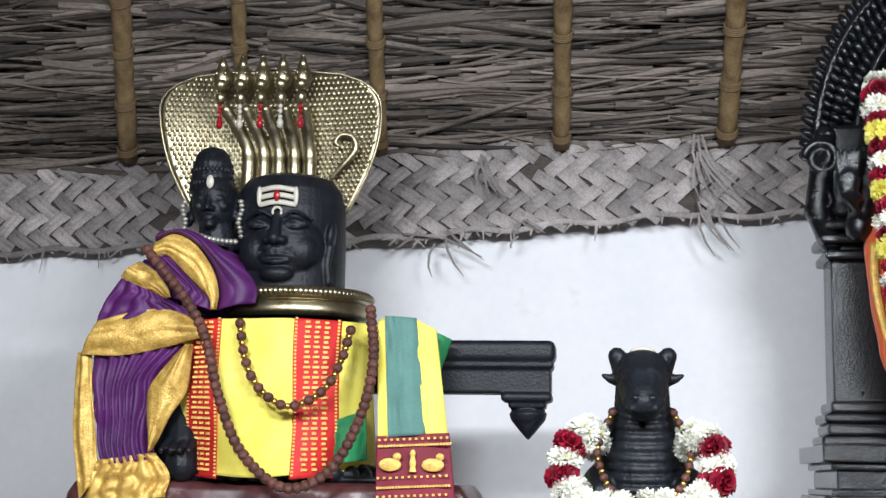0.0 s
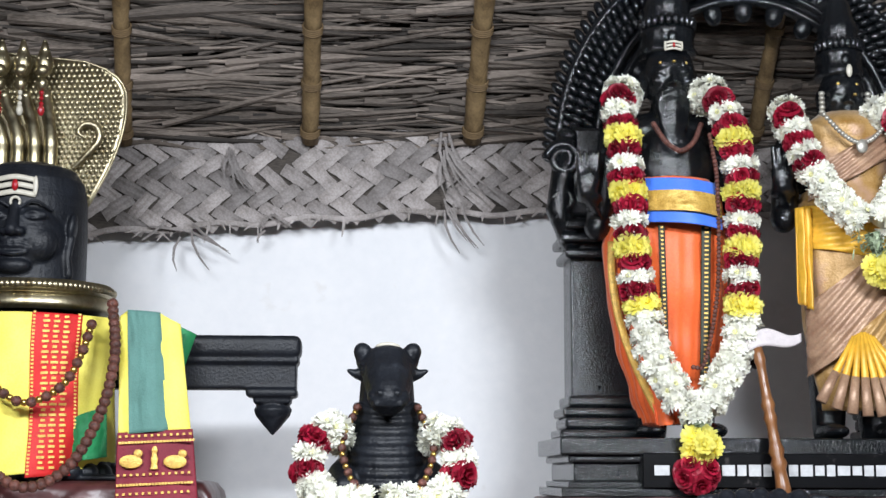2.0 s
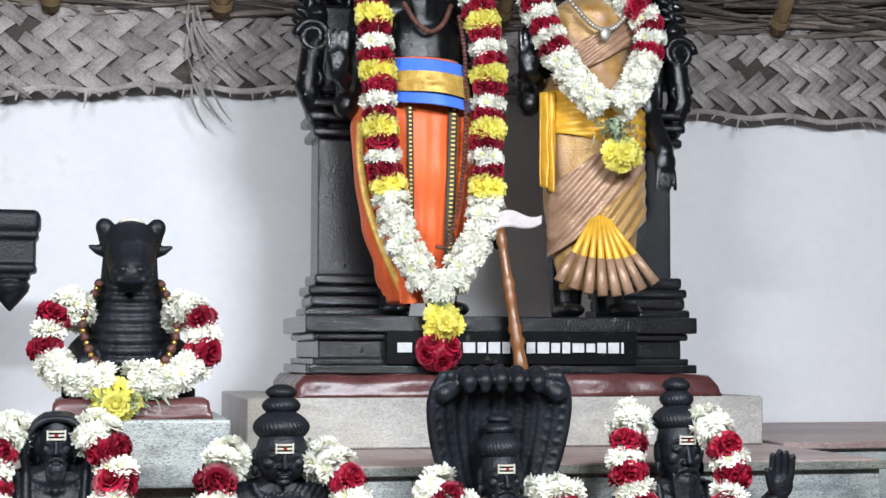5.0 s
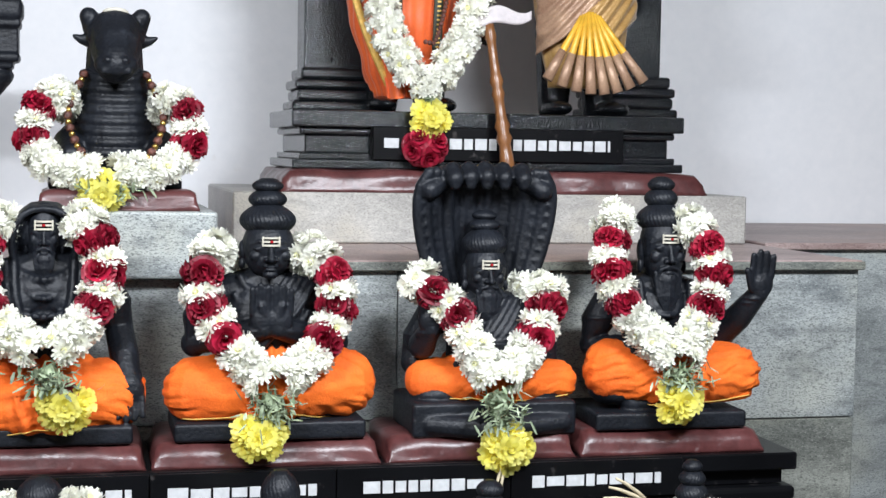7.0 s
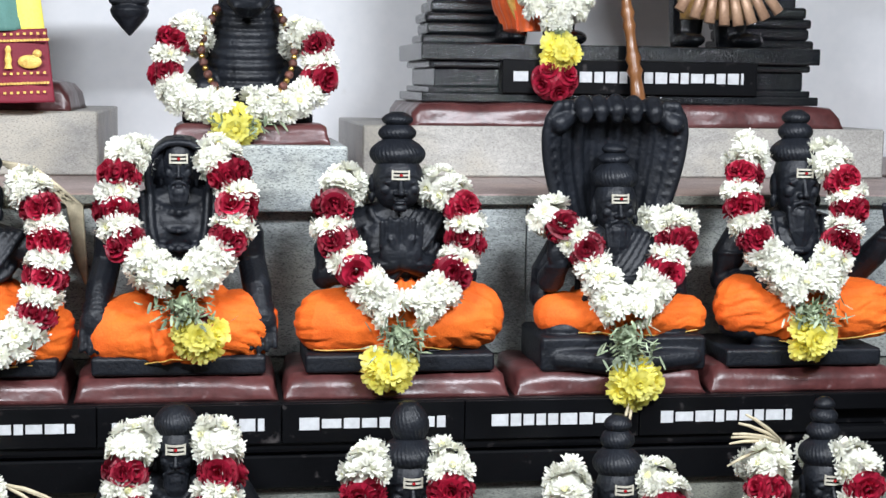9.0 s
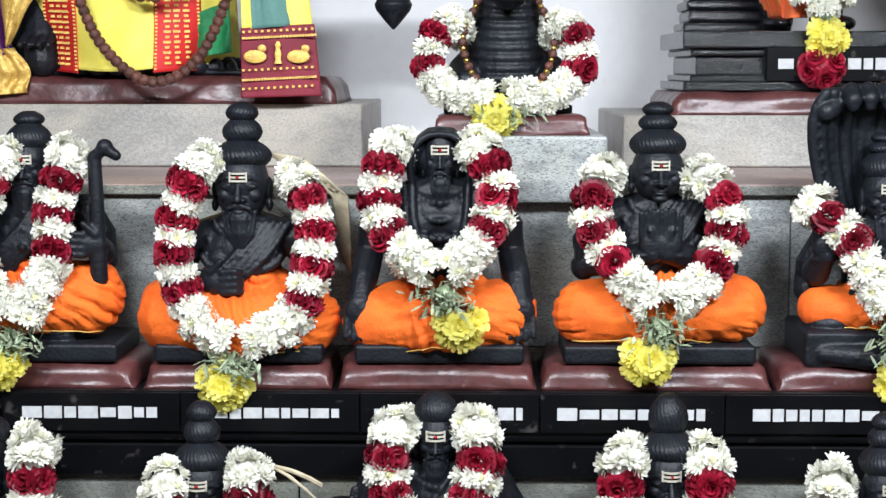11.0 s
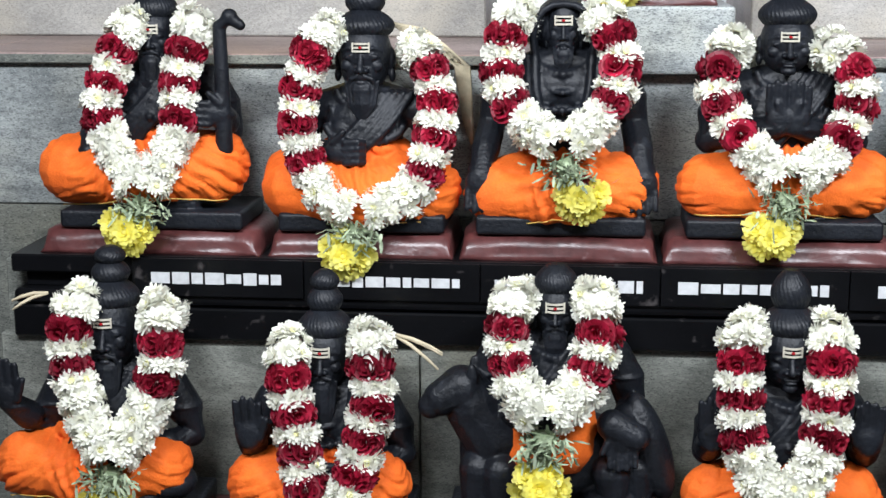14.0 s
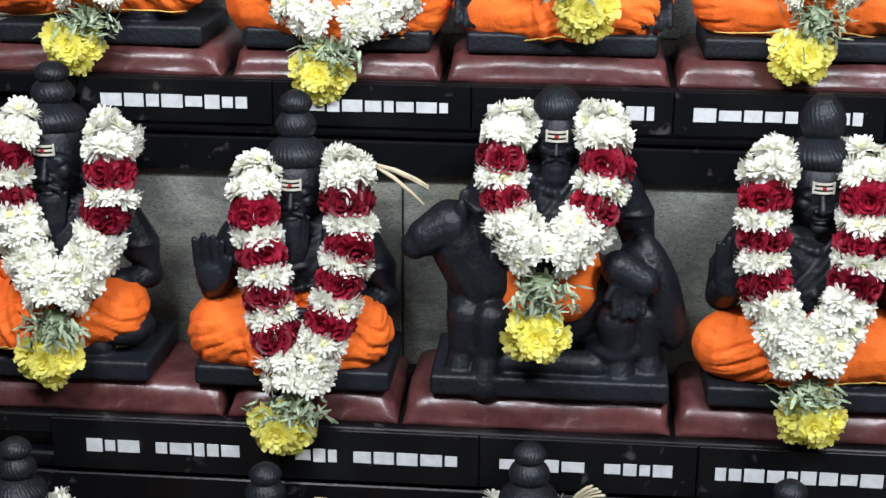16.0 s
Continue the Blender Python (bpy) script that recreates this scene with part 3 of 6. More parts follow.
WHITES = [bloom_mesh("white_flower", (WHITE_FLOWER, CREAM if s in (1, 2) else WHITE_FLOWER), ((13, 0, 0.0225, 0.0050), (12, 22, 0.0210, 0.0050), (11, 44, 0.0180, 0.0046), (8, 64, 0.0135, 0.0040)), 0.007, s) for s in range(5)]
YELLOWS = [bloom_mesh("yellow_flower", (YELLOW_FLOWER, YELLOW_FLOWER), ((15, 0, 0.030, 0.0088), (13, 14, 0.028, 0.0086), (11, 32, 0.023, 0.0080), (8, 58, 0.016, 0.0062)), 0.008, s + 10) for s in range(3)]
ROSES = [rose_mesh(s) for s in range(3)]


def flower(kinds, at, facing, size, parent, rg, name):
    ob = new(name, rg.choice(kinds))
    ob.parent = parent
    d = Vector(facing).normalized()
    ob.rotation_mode = "QUATERNION"
    ob.rotation_quaternion = d.to_track_quat("Z", "Y") @ Euler((0, 0, rg.uniform(0, 6))).to_quaternion()
    ob.location = Vector(at) - place_of(parent)
    ob.scale = [size] * 3
    return ob


def strand(parent, pts, pattern, radius, rg, per=6, pitch=0.032):
    """Rings of flowers round a cord; pattern(i, n) gives the kind of ring i."""
    n = max(3, round(path_length(pts) / pitch))
    line = spline(pts, n + 1)
    bm = bmesh.new()
    tube(bm, line, radius * 0.62, 8)
    part("cord", bm, WHITE_FLOWER, parent, "white packed flower core")
    for i, p in enumerate(line):
        d = (line[min(i + 1, n)] - line[max(i - 1, 0)]).normalized()
        side = d.cross(Vector((0, 1, 0)))
        side = side.normalized() if side.length > 0.05 else Vector((1, 0, 0))
        fr = side.cross(d).normalized()
        if fr.y > 0:
            fr = -fr
        kind = pattern(i, n)
        for k in range(per):
            a = radians(-125 + 250 * (k + 0.5 * (i % 2) + rg.uniform(-0.15, 0.15)) / (per - 0.5))
            o = fr * math.cos(a) + side * math.sin(a)
            jit = Vector((rg.gauss(0, 0.002), rg.gauss(0, 0.002), rg.gauss(0, 0.003)))
            if kind == "w":
                flower(WHITES, p + o * radius * 0.68 + jit, o + d * rg.gauss(0, 0.25) + side * rg.gauss(0, 0.15), rg.uniform(0.80, 1.00), parent, rg, "white_flower")
            elif kind == "r":
                if k < per - 1:
                    flower(ROSES, p + o * radius * 0.55 + jit, o + d * rg.gauss(0, 0.3), rg.uniform(0.95, 1.25), parent, rg, "rose")
            elif kind == "y":
                flower(YELLOWS, p + o * radius * 0.62 + jit, o + d * rg.gauss(0, 0.25), rg.uniform(0.85, 1.0), parent, rg, "yellow_flower")


def tassel(parent, join, end, rg, cnt=6, green=170, spread=0.036, red=0):
    """Greenery below the join and a bunch of yellow flowers at its end."""
    join, end = Vector(join), Vector(end)
    bm = bmesh.new()
    for k in range(green):
        f = rg.uniform(0.0, 0.55)
        c = join.lerp(end, f) + Vector((rg.gauss(0, spread * 0.6), rg.gauss(-0.01, 0.012), rg.gauss(0, 0.008)))
        out = Vector((rg.gauss(0, 1), rg.uniform(-1.2, 0.1), rg.gauss(-0.4, 0.8))).normalized()
        petal(bm, c, out, Vector((0, -0.3, 1)), rg.uniform(0.014, 0.028), rg.uniform(0.002, 0.0045), rg.uniform(-0.004, 0.006))
    tube(bm, [join, join.lerp(end, 0.5), end], [0.02, 0.014, 0.008], 8)
    part("greenery", bm, LEAF, parent, "dusty green filler leaves", False, False)
    for k in range(cnt):
        a = 2 * math.pi * k / (cnt - 1) + rg.uniform(-0.3, 0.3)
        o = Vector((math.cos(a), -0.9 - 0.4 * rg.random(), math.sin(a))) if k else Vector((0.1, -1, 0.1))
        reach = 0.030 if k else 0.006
        kinds, name = (ROSES, "rose") if 0 < k <= red else (YELLOWS, "yellow_flower")
        flower(kinds, end + Vector((o.x * reach, -0.020 * (k == 0) - 0.010 + 0.004 * (k % 2), o.z * reach * 0.8)), o + Vector((0, -0.6, 0.1)), rg.uniform(0.74, 0.98), parent, rg, name)


def alternate(white_from):
    return lambda i, n: "w" if i / n > white_from or i < 4 else ("r" if i % 2 else "w")


GARLANDS = "flower garlands on the idols"


def garland(left, right, join, end, Y, label, seed, white_from=0.76, radius=0.037, deep=0.1, red=0):
    """left and right: (x, z) down each side; join where both sides meet; end: the yellow bunch."""
    rg = random.Random(seed)
    t = thing("flower_garland", (join[0], Y - deep, join[1]), label, "garland", GARLANDS)
    for pts in (left, right):
        n = len(pts)
        way = [(pts[0][0] + 0.25 * (join[0] - pts[0][0]), Y + 0.045, pts[0][1] - 0.030)]
        way += [(x, Y - 0.02 - deep * (0.45 + 0.6 * k / n), z - (0.014 if k == 0 else 0)) for k, (x, z) in enumerate(pts)]
        way.append((join[0] + 0.25 * (pts[-1][0] - join[0]), Y - 0.03 - deep, join[1] + 0.012))
        strand(t, way, alternate(white_from), radius, rg)
    tassel(t, (join[0], Y - deep - 0.035, join[1] - 0.02), (end[0], Y - deep - 0.04, end[1]), rg, red=red)
    return t


# ---- the seated figures ----
def hair_twist(bm, c, r, h, turns=16, lean=0.0, sy=1.0):
    """A coiled lump of hair with slanting strands."""
    n = 14
    prof = []
    for i in range(n + 1):
        f = i / n
        prof.append((max(0.002, r * math.sin(math.pi * (0.12 + 0.80 * f)) ** 0.75), h * (f - 0.5)))
    lathe(bm, c, prof, 150, 1.0, sy, lambda a, i: 1 + 0.026 * math.sin(turns * 1.5 * a + 2.2 * lean * i))


def face(bm, x, y, z, w, h, beard=0.0, moustache=True):
    """Brow, eyes, nose, mouth, ears and beard on a head centred at x, y, z; w and h are its half sizes."""
    ell(bm, (x, y, z + 0.10 * h), (w, w * 1.05, h * 0.92), u=28, v=20)
    ell(bm, (x, y - 0.10 * w, z - 0.38 * h), (0.88 * w, 0.90 * w, 0.62 * h), u=28, v=20)
    f = y - w * 1.0
    ell(bm, (x, f + 0.20 * w, z - 0.88 * h), (0.30 * w, 0.26 * w, 0.15 * h))
    for s in (-1, 1):
        ell(bm, (x + s * 0.53 * w, f + 0.30 * w, z - 0.25 * h), (0.27 * w, 0.24 * w, 0.19 * h))
        ell(bm, (x + s * 0.40 * w, f + 0.12 * w, z + 0.00 * h), (0.24 * w, 0.13 * w, 0.095 * h))
        limb(bm, [(x + s * 0.17 * w, f + 0.06 * w, z - 0.01 * h), (x + s * 0.40 * w, f + 0.01 * w, z + 0.055 * h), (x + s * 0.64 * w, f + 0.22 * w, z + 0.00 * h)], [0.040 * w] * 3)
        limb(bm, [(x + s * 0.19 * w, f + 0.08 * w, z - 0.03 * h), (x + s * 0.40 * w, f + 0.05 * w, z - 0.085 * h), (x + s * 0.62 * w, f + 0.24 * w, z - 0.02 * h)], [0.035 * w] * 3)
        limb(bm, [(x + s * 0.10 * w, f + 0.05 * w, z + 0.18 * h), (x + s * 0.42 * w, f + 0.05 * w, z + 0.25 * h), (x + s * 0.78 * w, f + 0.34 * w, z + 0.14 * h)], [0.06 * w, 0.065 * w, 0.04 * w])
        ell(bm, (x + s * 1.0 * w, y + 0.05 * w, z - 0.10 * h), (0.15 * w, 0.24 * w, 0.34 * h))
        ell(bm, (x + s * 1.02 * w, y - 0.02 * w, z - 0.55 * h), (0.13 * w, 0.15 * w, 0.20 * h))
        ell(bm, (x + s * 0.17 * w, f - 0.06 * w, z - 0.37 * h), (0.13 * w, 0.15 * w, 0.075 * h))
    limb(bm, [(x, f + 0.06 * w, z + 0.18 * h), (x, f - 0.10 * w, z - 0.12 * h), (x, f - 0.25 * w, z - 0.35 * h)], [0.085 * w, 0.105 * w, 0.135 * w])
    ell(bm, (x, f + 0.03 * w, z - 0.60 * h), (0.30 * w, 0.13 * w, 0.045 * h))
    ell(bm, (x, f + 0.04 * w, z - 0.705 * h), (0.24 * w, 0.14 * w, 0.052 * h))
    if moustache:
        for s in (-1, 1):
            limb(bm, [(x + s * 0.05 * w, f - 0.06 * w, z - 0.52 * h), (x + s * 0.38 * w, f + 0.04 * w, z - 0.60 * h), (x + s * 0.58 * w, f + 0.20 * w, z - 0.90 * h)], [0.085 * w, 0.10 * w, 0.05 * w])
    if beard:
        zb = z - 0.92 * h
        limb(bm, [(x, f + 0.45 * w, zb), (x, f + 0.34 * w, zb - 0.42 * beard), (x, f + 0.24 * w, zb - 0.88 * beard)], [0.58 * w, 0.44 * w, 0.12 * w])
        for k in range(9):
            q = (k - 4) * 0.15
            limb(bm, [(x + q * w, f - 0.02 * w + 0.35 * abs(q) * w, zb + (0.02 + 0.35 * abs(q)) * h), (x + q * 0.8 * w, f - 0.05 * w + 0.3 * abs(q) * w, zb - 0.45 * beard), (x + q * 0.25 * w, f + 0.14 * w, zb - 0.92 * beard)], [0.07 * w, 0.07 * w, 0.04 * w])


def siddhar(x, Y, zb, top, brow, label, seed, beard=0.05, w=0.041, h=0.054, knots=2, grip=((-0.13, -0.13), (0.13, -0.13)), extra=None, wide=0.155):
    """A seated black stone figure on a block; grip gives where each hand lies, from the neck."""
    head, bm = bmesh.new(), bmesh.new()
    w, h = w * 1.06, h * 1.06
    zc = brow - 0.36 * h
    face(head, x, Y - 0.02, zc, w, h, beard, bool(beard))
    neck = zc - h * 1.02
    limb(bm, [(x, Y, zc - 0.5 * h), (x, Y, neck - 0.02)], [0.030, 0.040])
    sh = neck - 0.010
    ell(bm, (x, Y, (sh + zb) / 2 + 0.02), (0.070, 0.055, (sh - zb) / 2 + 0.015))
    ell(bm, (x, Y - 0.010, sh - 0.045), (0.082, 0.050, 0.05))
    limb(bm, [(x - 0.096, Y, sh - 0.026), (x, Y, sh + 0.000), (x + 0.096, Y, sh - 0.026)], [0.032, 0.038, 0.032])
    for s in (-1, 1):
        ell(bm, (x + s * 0.032, Y - 0.044, sh - 0.060), (0.030, 0.015, 0.022))
    for s, (gx, gz) in zip((-1, 1), grip):
        el = (x + s * 0.132, Y + 0.005, sh - 0.115)
        hd = (x + gx, Y - 0.075, neck + gz)
        limb(bm, [(x + s * 0.098, Y, sh - 0.022), (x + s * 0.122, Y + 0.004, sh - 0.068), el, Vector(el).lerp(Vector(hd), 0.5), hd], [0.032, 0.033, 0.026, 0.027, 0.019])
        for q in (0.80, 0.88):
            ell(bm, Vector(el).lerp(Vector(hd), q), (0.0255, 0.0255, 0.006))
        ell(bm, (x + s * 0.118, Y + 0.003, sh - 0.060), (0.037, 0.037, 0.007))
        across = 0.03 < abs(gx) < 0.08 or (extra is staff and s > 0)
        up = 1.15 if gz > -0.1 else -0.9
        if across:
            # a half-closed hand before the chest
            ell(bm, (hd[0] - s * 0.012, hd[1] - 0.006, hd[2]), (0.030, 0.017, 0.025))
            for k in range(4):
                fz = hd[2] + 0.018 - 0.0125 * k
                limb(bm, [(hd[0] - s * 0.022, hd[1] - 0.018, fz), (hd[0] - s * 0.046, hd[1] - 0.024, fz + 0.002), (hd[0] - s * 0.056, hd[1] - 0.012, fz)], [0.0072, 0.0068, 0.006])
            limb(bm, [(hd[0], hd[1] - 0.014, hd[2] + 0.018), (hd[0] - s * 0.02, hd[1] - 0.02, hd[2] + 0.038)], [0.0085, 0.006])
        else:
            ell(bm, (hd[0], hd[1] - 0.004, hd[2] + 0.014 * up), (0.026, 0.015, 0.030))
            for k in range(4):
                fx = hd[0] + (k - 1.5) * 0.0135
                tip = 0.072 - 0.006 * abs(k - 1.3)
                limb(bm, [(fx, hd[1] - 0.008, hd[2] + 0.026 * up), (fx + 0.001 * (k - 1.5), hd[1] - 0.016, hd[2] + tip * up)], [0.0068, 0.0055])
            limb(bm, [(hd[0] - s * 0.020, hd[1] - 0.008, hd[2] + 0.006 * up), (hd[0] - s * 0.034, hd[1] - 0.016, hd[2] + 0.038 * up)], [0.008, 0.006])
    for s in (-1, 1):
        ell(bm, (x + s * 0.10, Y - 0.035, zb + 0.07), (0.050, 0.050, 0.030))
    limb(bm, [(x - 0.07, Y - 0.060, zb + 0.048), (x + 0.07, Y - 0.064, zb + 0.046)], [0.024, 0.022])
    # shoulder cloth folds and beads
    for k in range(5):
        q = k / 4
        pts = [(x + 0.088 - 0.056 * q, Y - 0.030 - 0.014 * q, sh + 0.008), (x + 0.050 - 0.060 * q, Y - 0.062, sh - 0.05), (x - 0.006 - 0.056 * q, Y - 0.066, sh - 0.105), (x - 0.040 - 0.040 * q, Y - 0.054, sh - 0.15)]
        if seed % 3 != 0:
            limb(bm, spline(pts, 9), [0.0062] * 9)
    if seed % 3 == 0:
        for s in (-1, 1):
            for k in range(3):
                q = 0.014 * k
                limb(bm, spline([(x + s * (0.052 + q), Y - 0.040 + 0.4 * q, sh + 0.010), (x + s * (0.046 + q), Y - 0.062 + 0.3 * q, sh - 0.06), (x + s * (0.016 + q), Y - 0.066 + 0.3 * q, sh - 0.15)], 9), [0.0072] * 9)
    for k in range(3):
        n = 15 if k != 1 else 21
        for j in range(n):
            a = -1.45 + 2.9 * j / (n - 1)
            r = 0.0080 if k != 1 else 0.0062
            ell(bm, (x + 0.052 * math.sin(a) * (1 + 0.20 * k), Y - 0.056 - 0.008 * k + 0.03 * abs(math.sin(a)), sh + 0.014 - 0.032 * k - 0.034 * math.cos(a)), (r, r, r), u=8, v=6)
    box(bm, x - wide, x + wide, Y - 0.100, Y + 0.09, zb, zb + 0.034, 0.004, 1)
    if extra:
        extra(bm, x, Y, zb, sh)
    bm = carve(bm, 0.0031, 1)
    head = carve(head, 0.0017, 1)
    lump = bpy.data.meshes.new("lump")
    head.to_mesh(lump)
    head.free()
    bm.from_mesh(lump)
    bpy.data.meshes.remove(lump)
    # hair: a cap and coiled knots
    cap_z = brow + 0.014
    if knots:
        hair_twist(bm, (x, Y - 0.012, cap_z + 0.018), w * 1.08, 0.060, 26, 0.5, 1.10)
    zz, room = cap_z + 0.042, top - cap_z - 0.042
    if knots and room > 0.012:
        parts = [1.0] if knots == 1 else ([0.58, 0.42] if knots == 2 else [0.42, 0.33, 0.25])
        for k, p in enumerate(parts):
            hk = room * p
            hair_twist(bm, (x, Y - 0.008, zz + hk * 0.5), w * (0.74 - 0.14 * k), hk * 1.35, 18, 0.7 if k % 2 == 0 else -0.7)
            zz += hk
    solid("seated_statue", bm, STONE, (x, Y, zb), label, "statue", "seated sage statues")
    # the ornament on the forehead
    t = thing("forehead_plate", (x, Y - 0.02 - w * 1.04, brow - 0.008), "white enamel forehead plate with three bars and a red stone", "ornament", "forehead plates")
    fy = Y - 0.026 - w * 1.04
    bm = bmesh.new()
    for k in (-1, 0, 1):
        sheet(bm, lambda u, v, k=k: Vector((x + 0.0155 * (2 * u - 1), fy + 0.0065 * (2 * u - 1) ** 2, brow - 0.006 + 0.0068 * k + 0.0034 * (v - 0.5))), 8, 1, 0.002)
    for s in (-1, 1):
        box(bm, x + s * 0.0152 - 0.0016, x + s * 0.0152 + 0.0016, fy + 0.005, fy + 0.009, brow - 0.0155, brow + 0.0035, 0.001, 1)
    part("plate", bm, ENAMEL, t, smooth=False)
    part("stone", ell(bmesh.new(), (x, fy - 0.001, brow - 0.006), (0.0034, 0.003, 0.0028), u=10, v=8), RED_STONE, t, "dark red oval stone")


def lap_cloth(x, Y, zb, x0, x1, ztop, label, seed, drop=0.03):
    """Orange cotton wound over crossed legs, with slanting folds and a hem line."""
    rg = random.Random(seed)
    ph, lean = rg.uniform(0, 6), rg.uniform(-0.010, 0.010)
    cx, w = (x0 + x1) / 2, (x1 - x0) / 2 + 0.004
    z0 = zb + drop
    hh = (ztop - z0) / 2
    zm = z0 + hh
    off = Vector((seed * 1.7, seed * 0.6, 0))
    bm = bmesh.new()
    for s in (-1, 1):
        knee = (cx + s * (w - hh * 0.80), Y - 0.040, zm - 0.004 + 0.006 * s * math.sin(ph))
        limb(bm, [(cx + s * 0.04, Y + 0.01, zm), knee], [hh * 0.92, hh * 0.95])
        limb(bm, [knee, (cx - s * 0.02, Y - 0.086, zm - 0.25 * hh)], [hh * 0.92, hh * 0.70])
    ell(bm, (cx, Y - 0.03, zm - 0.1 * hh), (w * 0.72, 0.088, hh * 0.86))
    ell(bm, (x, Y - 0.002, ztop - 0.010), (0.088, 0.066, 0.026))
    bm = carve(bm, 0.0042, 2)
    bm.normal_update()
    moved = []
    for v in bm.verts:
        p = v.co
        dx = p.x - cx
        warp = 0.034 * noise.noise(p * 7 + off) + 0.010 * noise.noise(p * 22 + off)
        slope = 0.62 if dx * math.sin(ph + 1) > 0 else 0.30
        across = (p.z - z0) + slope * abs(dx) + 0.10 * (p.y - Y) + warp
        swell = abs(math.sin(math.pi * across / 0.031)) ** 0.6
        fine = abs(math.sin(math.pi * (across + 0.9 * warp) / 0.0155)) ** 0.7
        deep = max(0.05, 0.45 + 1.1 * noise.noise(p * 9 - off))
        d = deep * (0.0085 * (swell - 0.75) + 0.0050 * (fine - 0.6)) + 0.0035 * noise.noise(p * 20 + off)
        # the pull of the cloth towards the middle of the lap
        pull = math.exp(-(dx / 0.05) ** 2)
        d += pull * 0.005 * math.sin(2 * math.pi * (p.x + 0.35 * (p.z - z0) + warp) / 0.024)
        moved.append(p + v.normal * d)
    hems = {}
    for v, q in zip(bm.verts, moved):
        u = (q.x - cx) / w
        low = z0 + 0.006 * math.sin(3.1 * u + ph) + lean * u + 0.010 * math.exp(-(u / 0.3) ** 2)
        if q.z < low:
            q.z = low + 0.06 * (q.z - low)
        v.co = q
        if low + 0.004 < q.z < low + 0.013:
            k = round(u * 24)
            if k not in hems or q.y < hems[k].y:
                hems[k] = Vector((q.x, q.y, low + 0.008))
    t = thing("lap_cloth", (cx, Y, z0), label, "cloth", "orange cloths on the statues")
    part("cotton", bm, ORANGE, t)
    line = [hems[k] + Vector((0, -0.0005, 0)) for k in sorted(hems) if abs(k) < 22]
    if len(line) > 6:
        part("hem", tube(bmesh.new(), spline(line, 60), 0.0013, 5), GOLD_THREAD, t, "thin gold hem thread")


WG = "garland of white chrysanthemums and crimson roses with a yellow bunch"
BS = "black carved stone sage seated on a low block"


def loose_hair(bm, x, Y, zb, sh):
    """A round mass of hair falling to both shoulders, combed from the parting."""
    ell(bm, (x, Y + 0.010, 1.440), (0.060, 0.050, 0.054))
    for s in (-1, 1):
        for k in range(7):
            a = 0.010 * k
            limb(bm, spline([(x + s * 0.003, Y - 0.046 + a, 1.482 + 0.10 * a), (x + s * 0.028, Y - 0.048 + a, 1.477 + 0.10 * a), (x + s * 0.048, Y - 0.048 + a, 1.455), (x + s * 0.056, Y - 0.046 + a, 1.418), (x + s * 0.048, Y - 0.034 + a, 1.372)], 9), [0.0066] * 9)
        for k in range(4):
            ell(bm, (x + s * (0.050 - 0.004 * k), Y - 0.020, 1.384 - 0.016 * k), (0.010, 0.010, 0.010))


def staff(bm, x, Y, zb, sh):
    limb(bm, [(x + 0.140, Y - 0.075, zb + 0.15), (x + 0.140, Y - 0.078, zb + 0.29), (x + 0.138, Y - 0.078, zb + 0.375), (x + 0.158, Y - 0.08, zb + 0.393), (x + 0.178, Y - 0.08, zb + 0.378)], [0.017, 0.014, 0.013, 0.016, 0.010])


Z2, Z3 = T2 + 0.046, T3 + 0.052
R2, R3 = 2.815, 2.545
siddhar(-0.832, R2, Z2, 1.519, 1.441, "black carved stone sage holding a crook-headed staff", 1, 0.085, 0.036, 0.050, 1, ((-0.12, -0.16), (0.138, -0.085)), staff, 0.175)
siddhar(-0.434, R2, Z2, 1.535, 1.410, "black carved stone bearded sage with one palm on the chest", 2, 0.058, 0.047, 0.062, 2, ((-0.050, -0.105), (0.11, -0.17)))
siddhar(-0.066, R2, Z2, 1.492, 1.459, "black carved stone sage with loose hair, palms on knees", 3, 0.035, 0.029, 0.050, 0, ((-0.15, -0.215), (0.15, -0.215)), loose_hair)
siddhar(0.335, R2, Z2, 1.537, 1.432, "black carved stone smooth-faced sage with joined palms", 4, 0.0, 0.045, 0.051, 2, ((-0.014, -0.09), (0.014, -0.09)), None, 0.175)
siddhar(1.112, R2, Z2, 1.549, 1.439, "black carved stone bearded sage with a raised open palm", 6, 0.07, 0.042, 0.064, 2, ((-0.06, -0.13), (0.185, -0.015)))


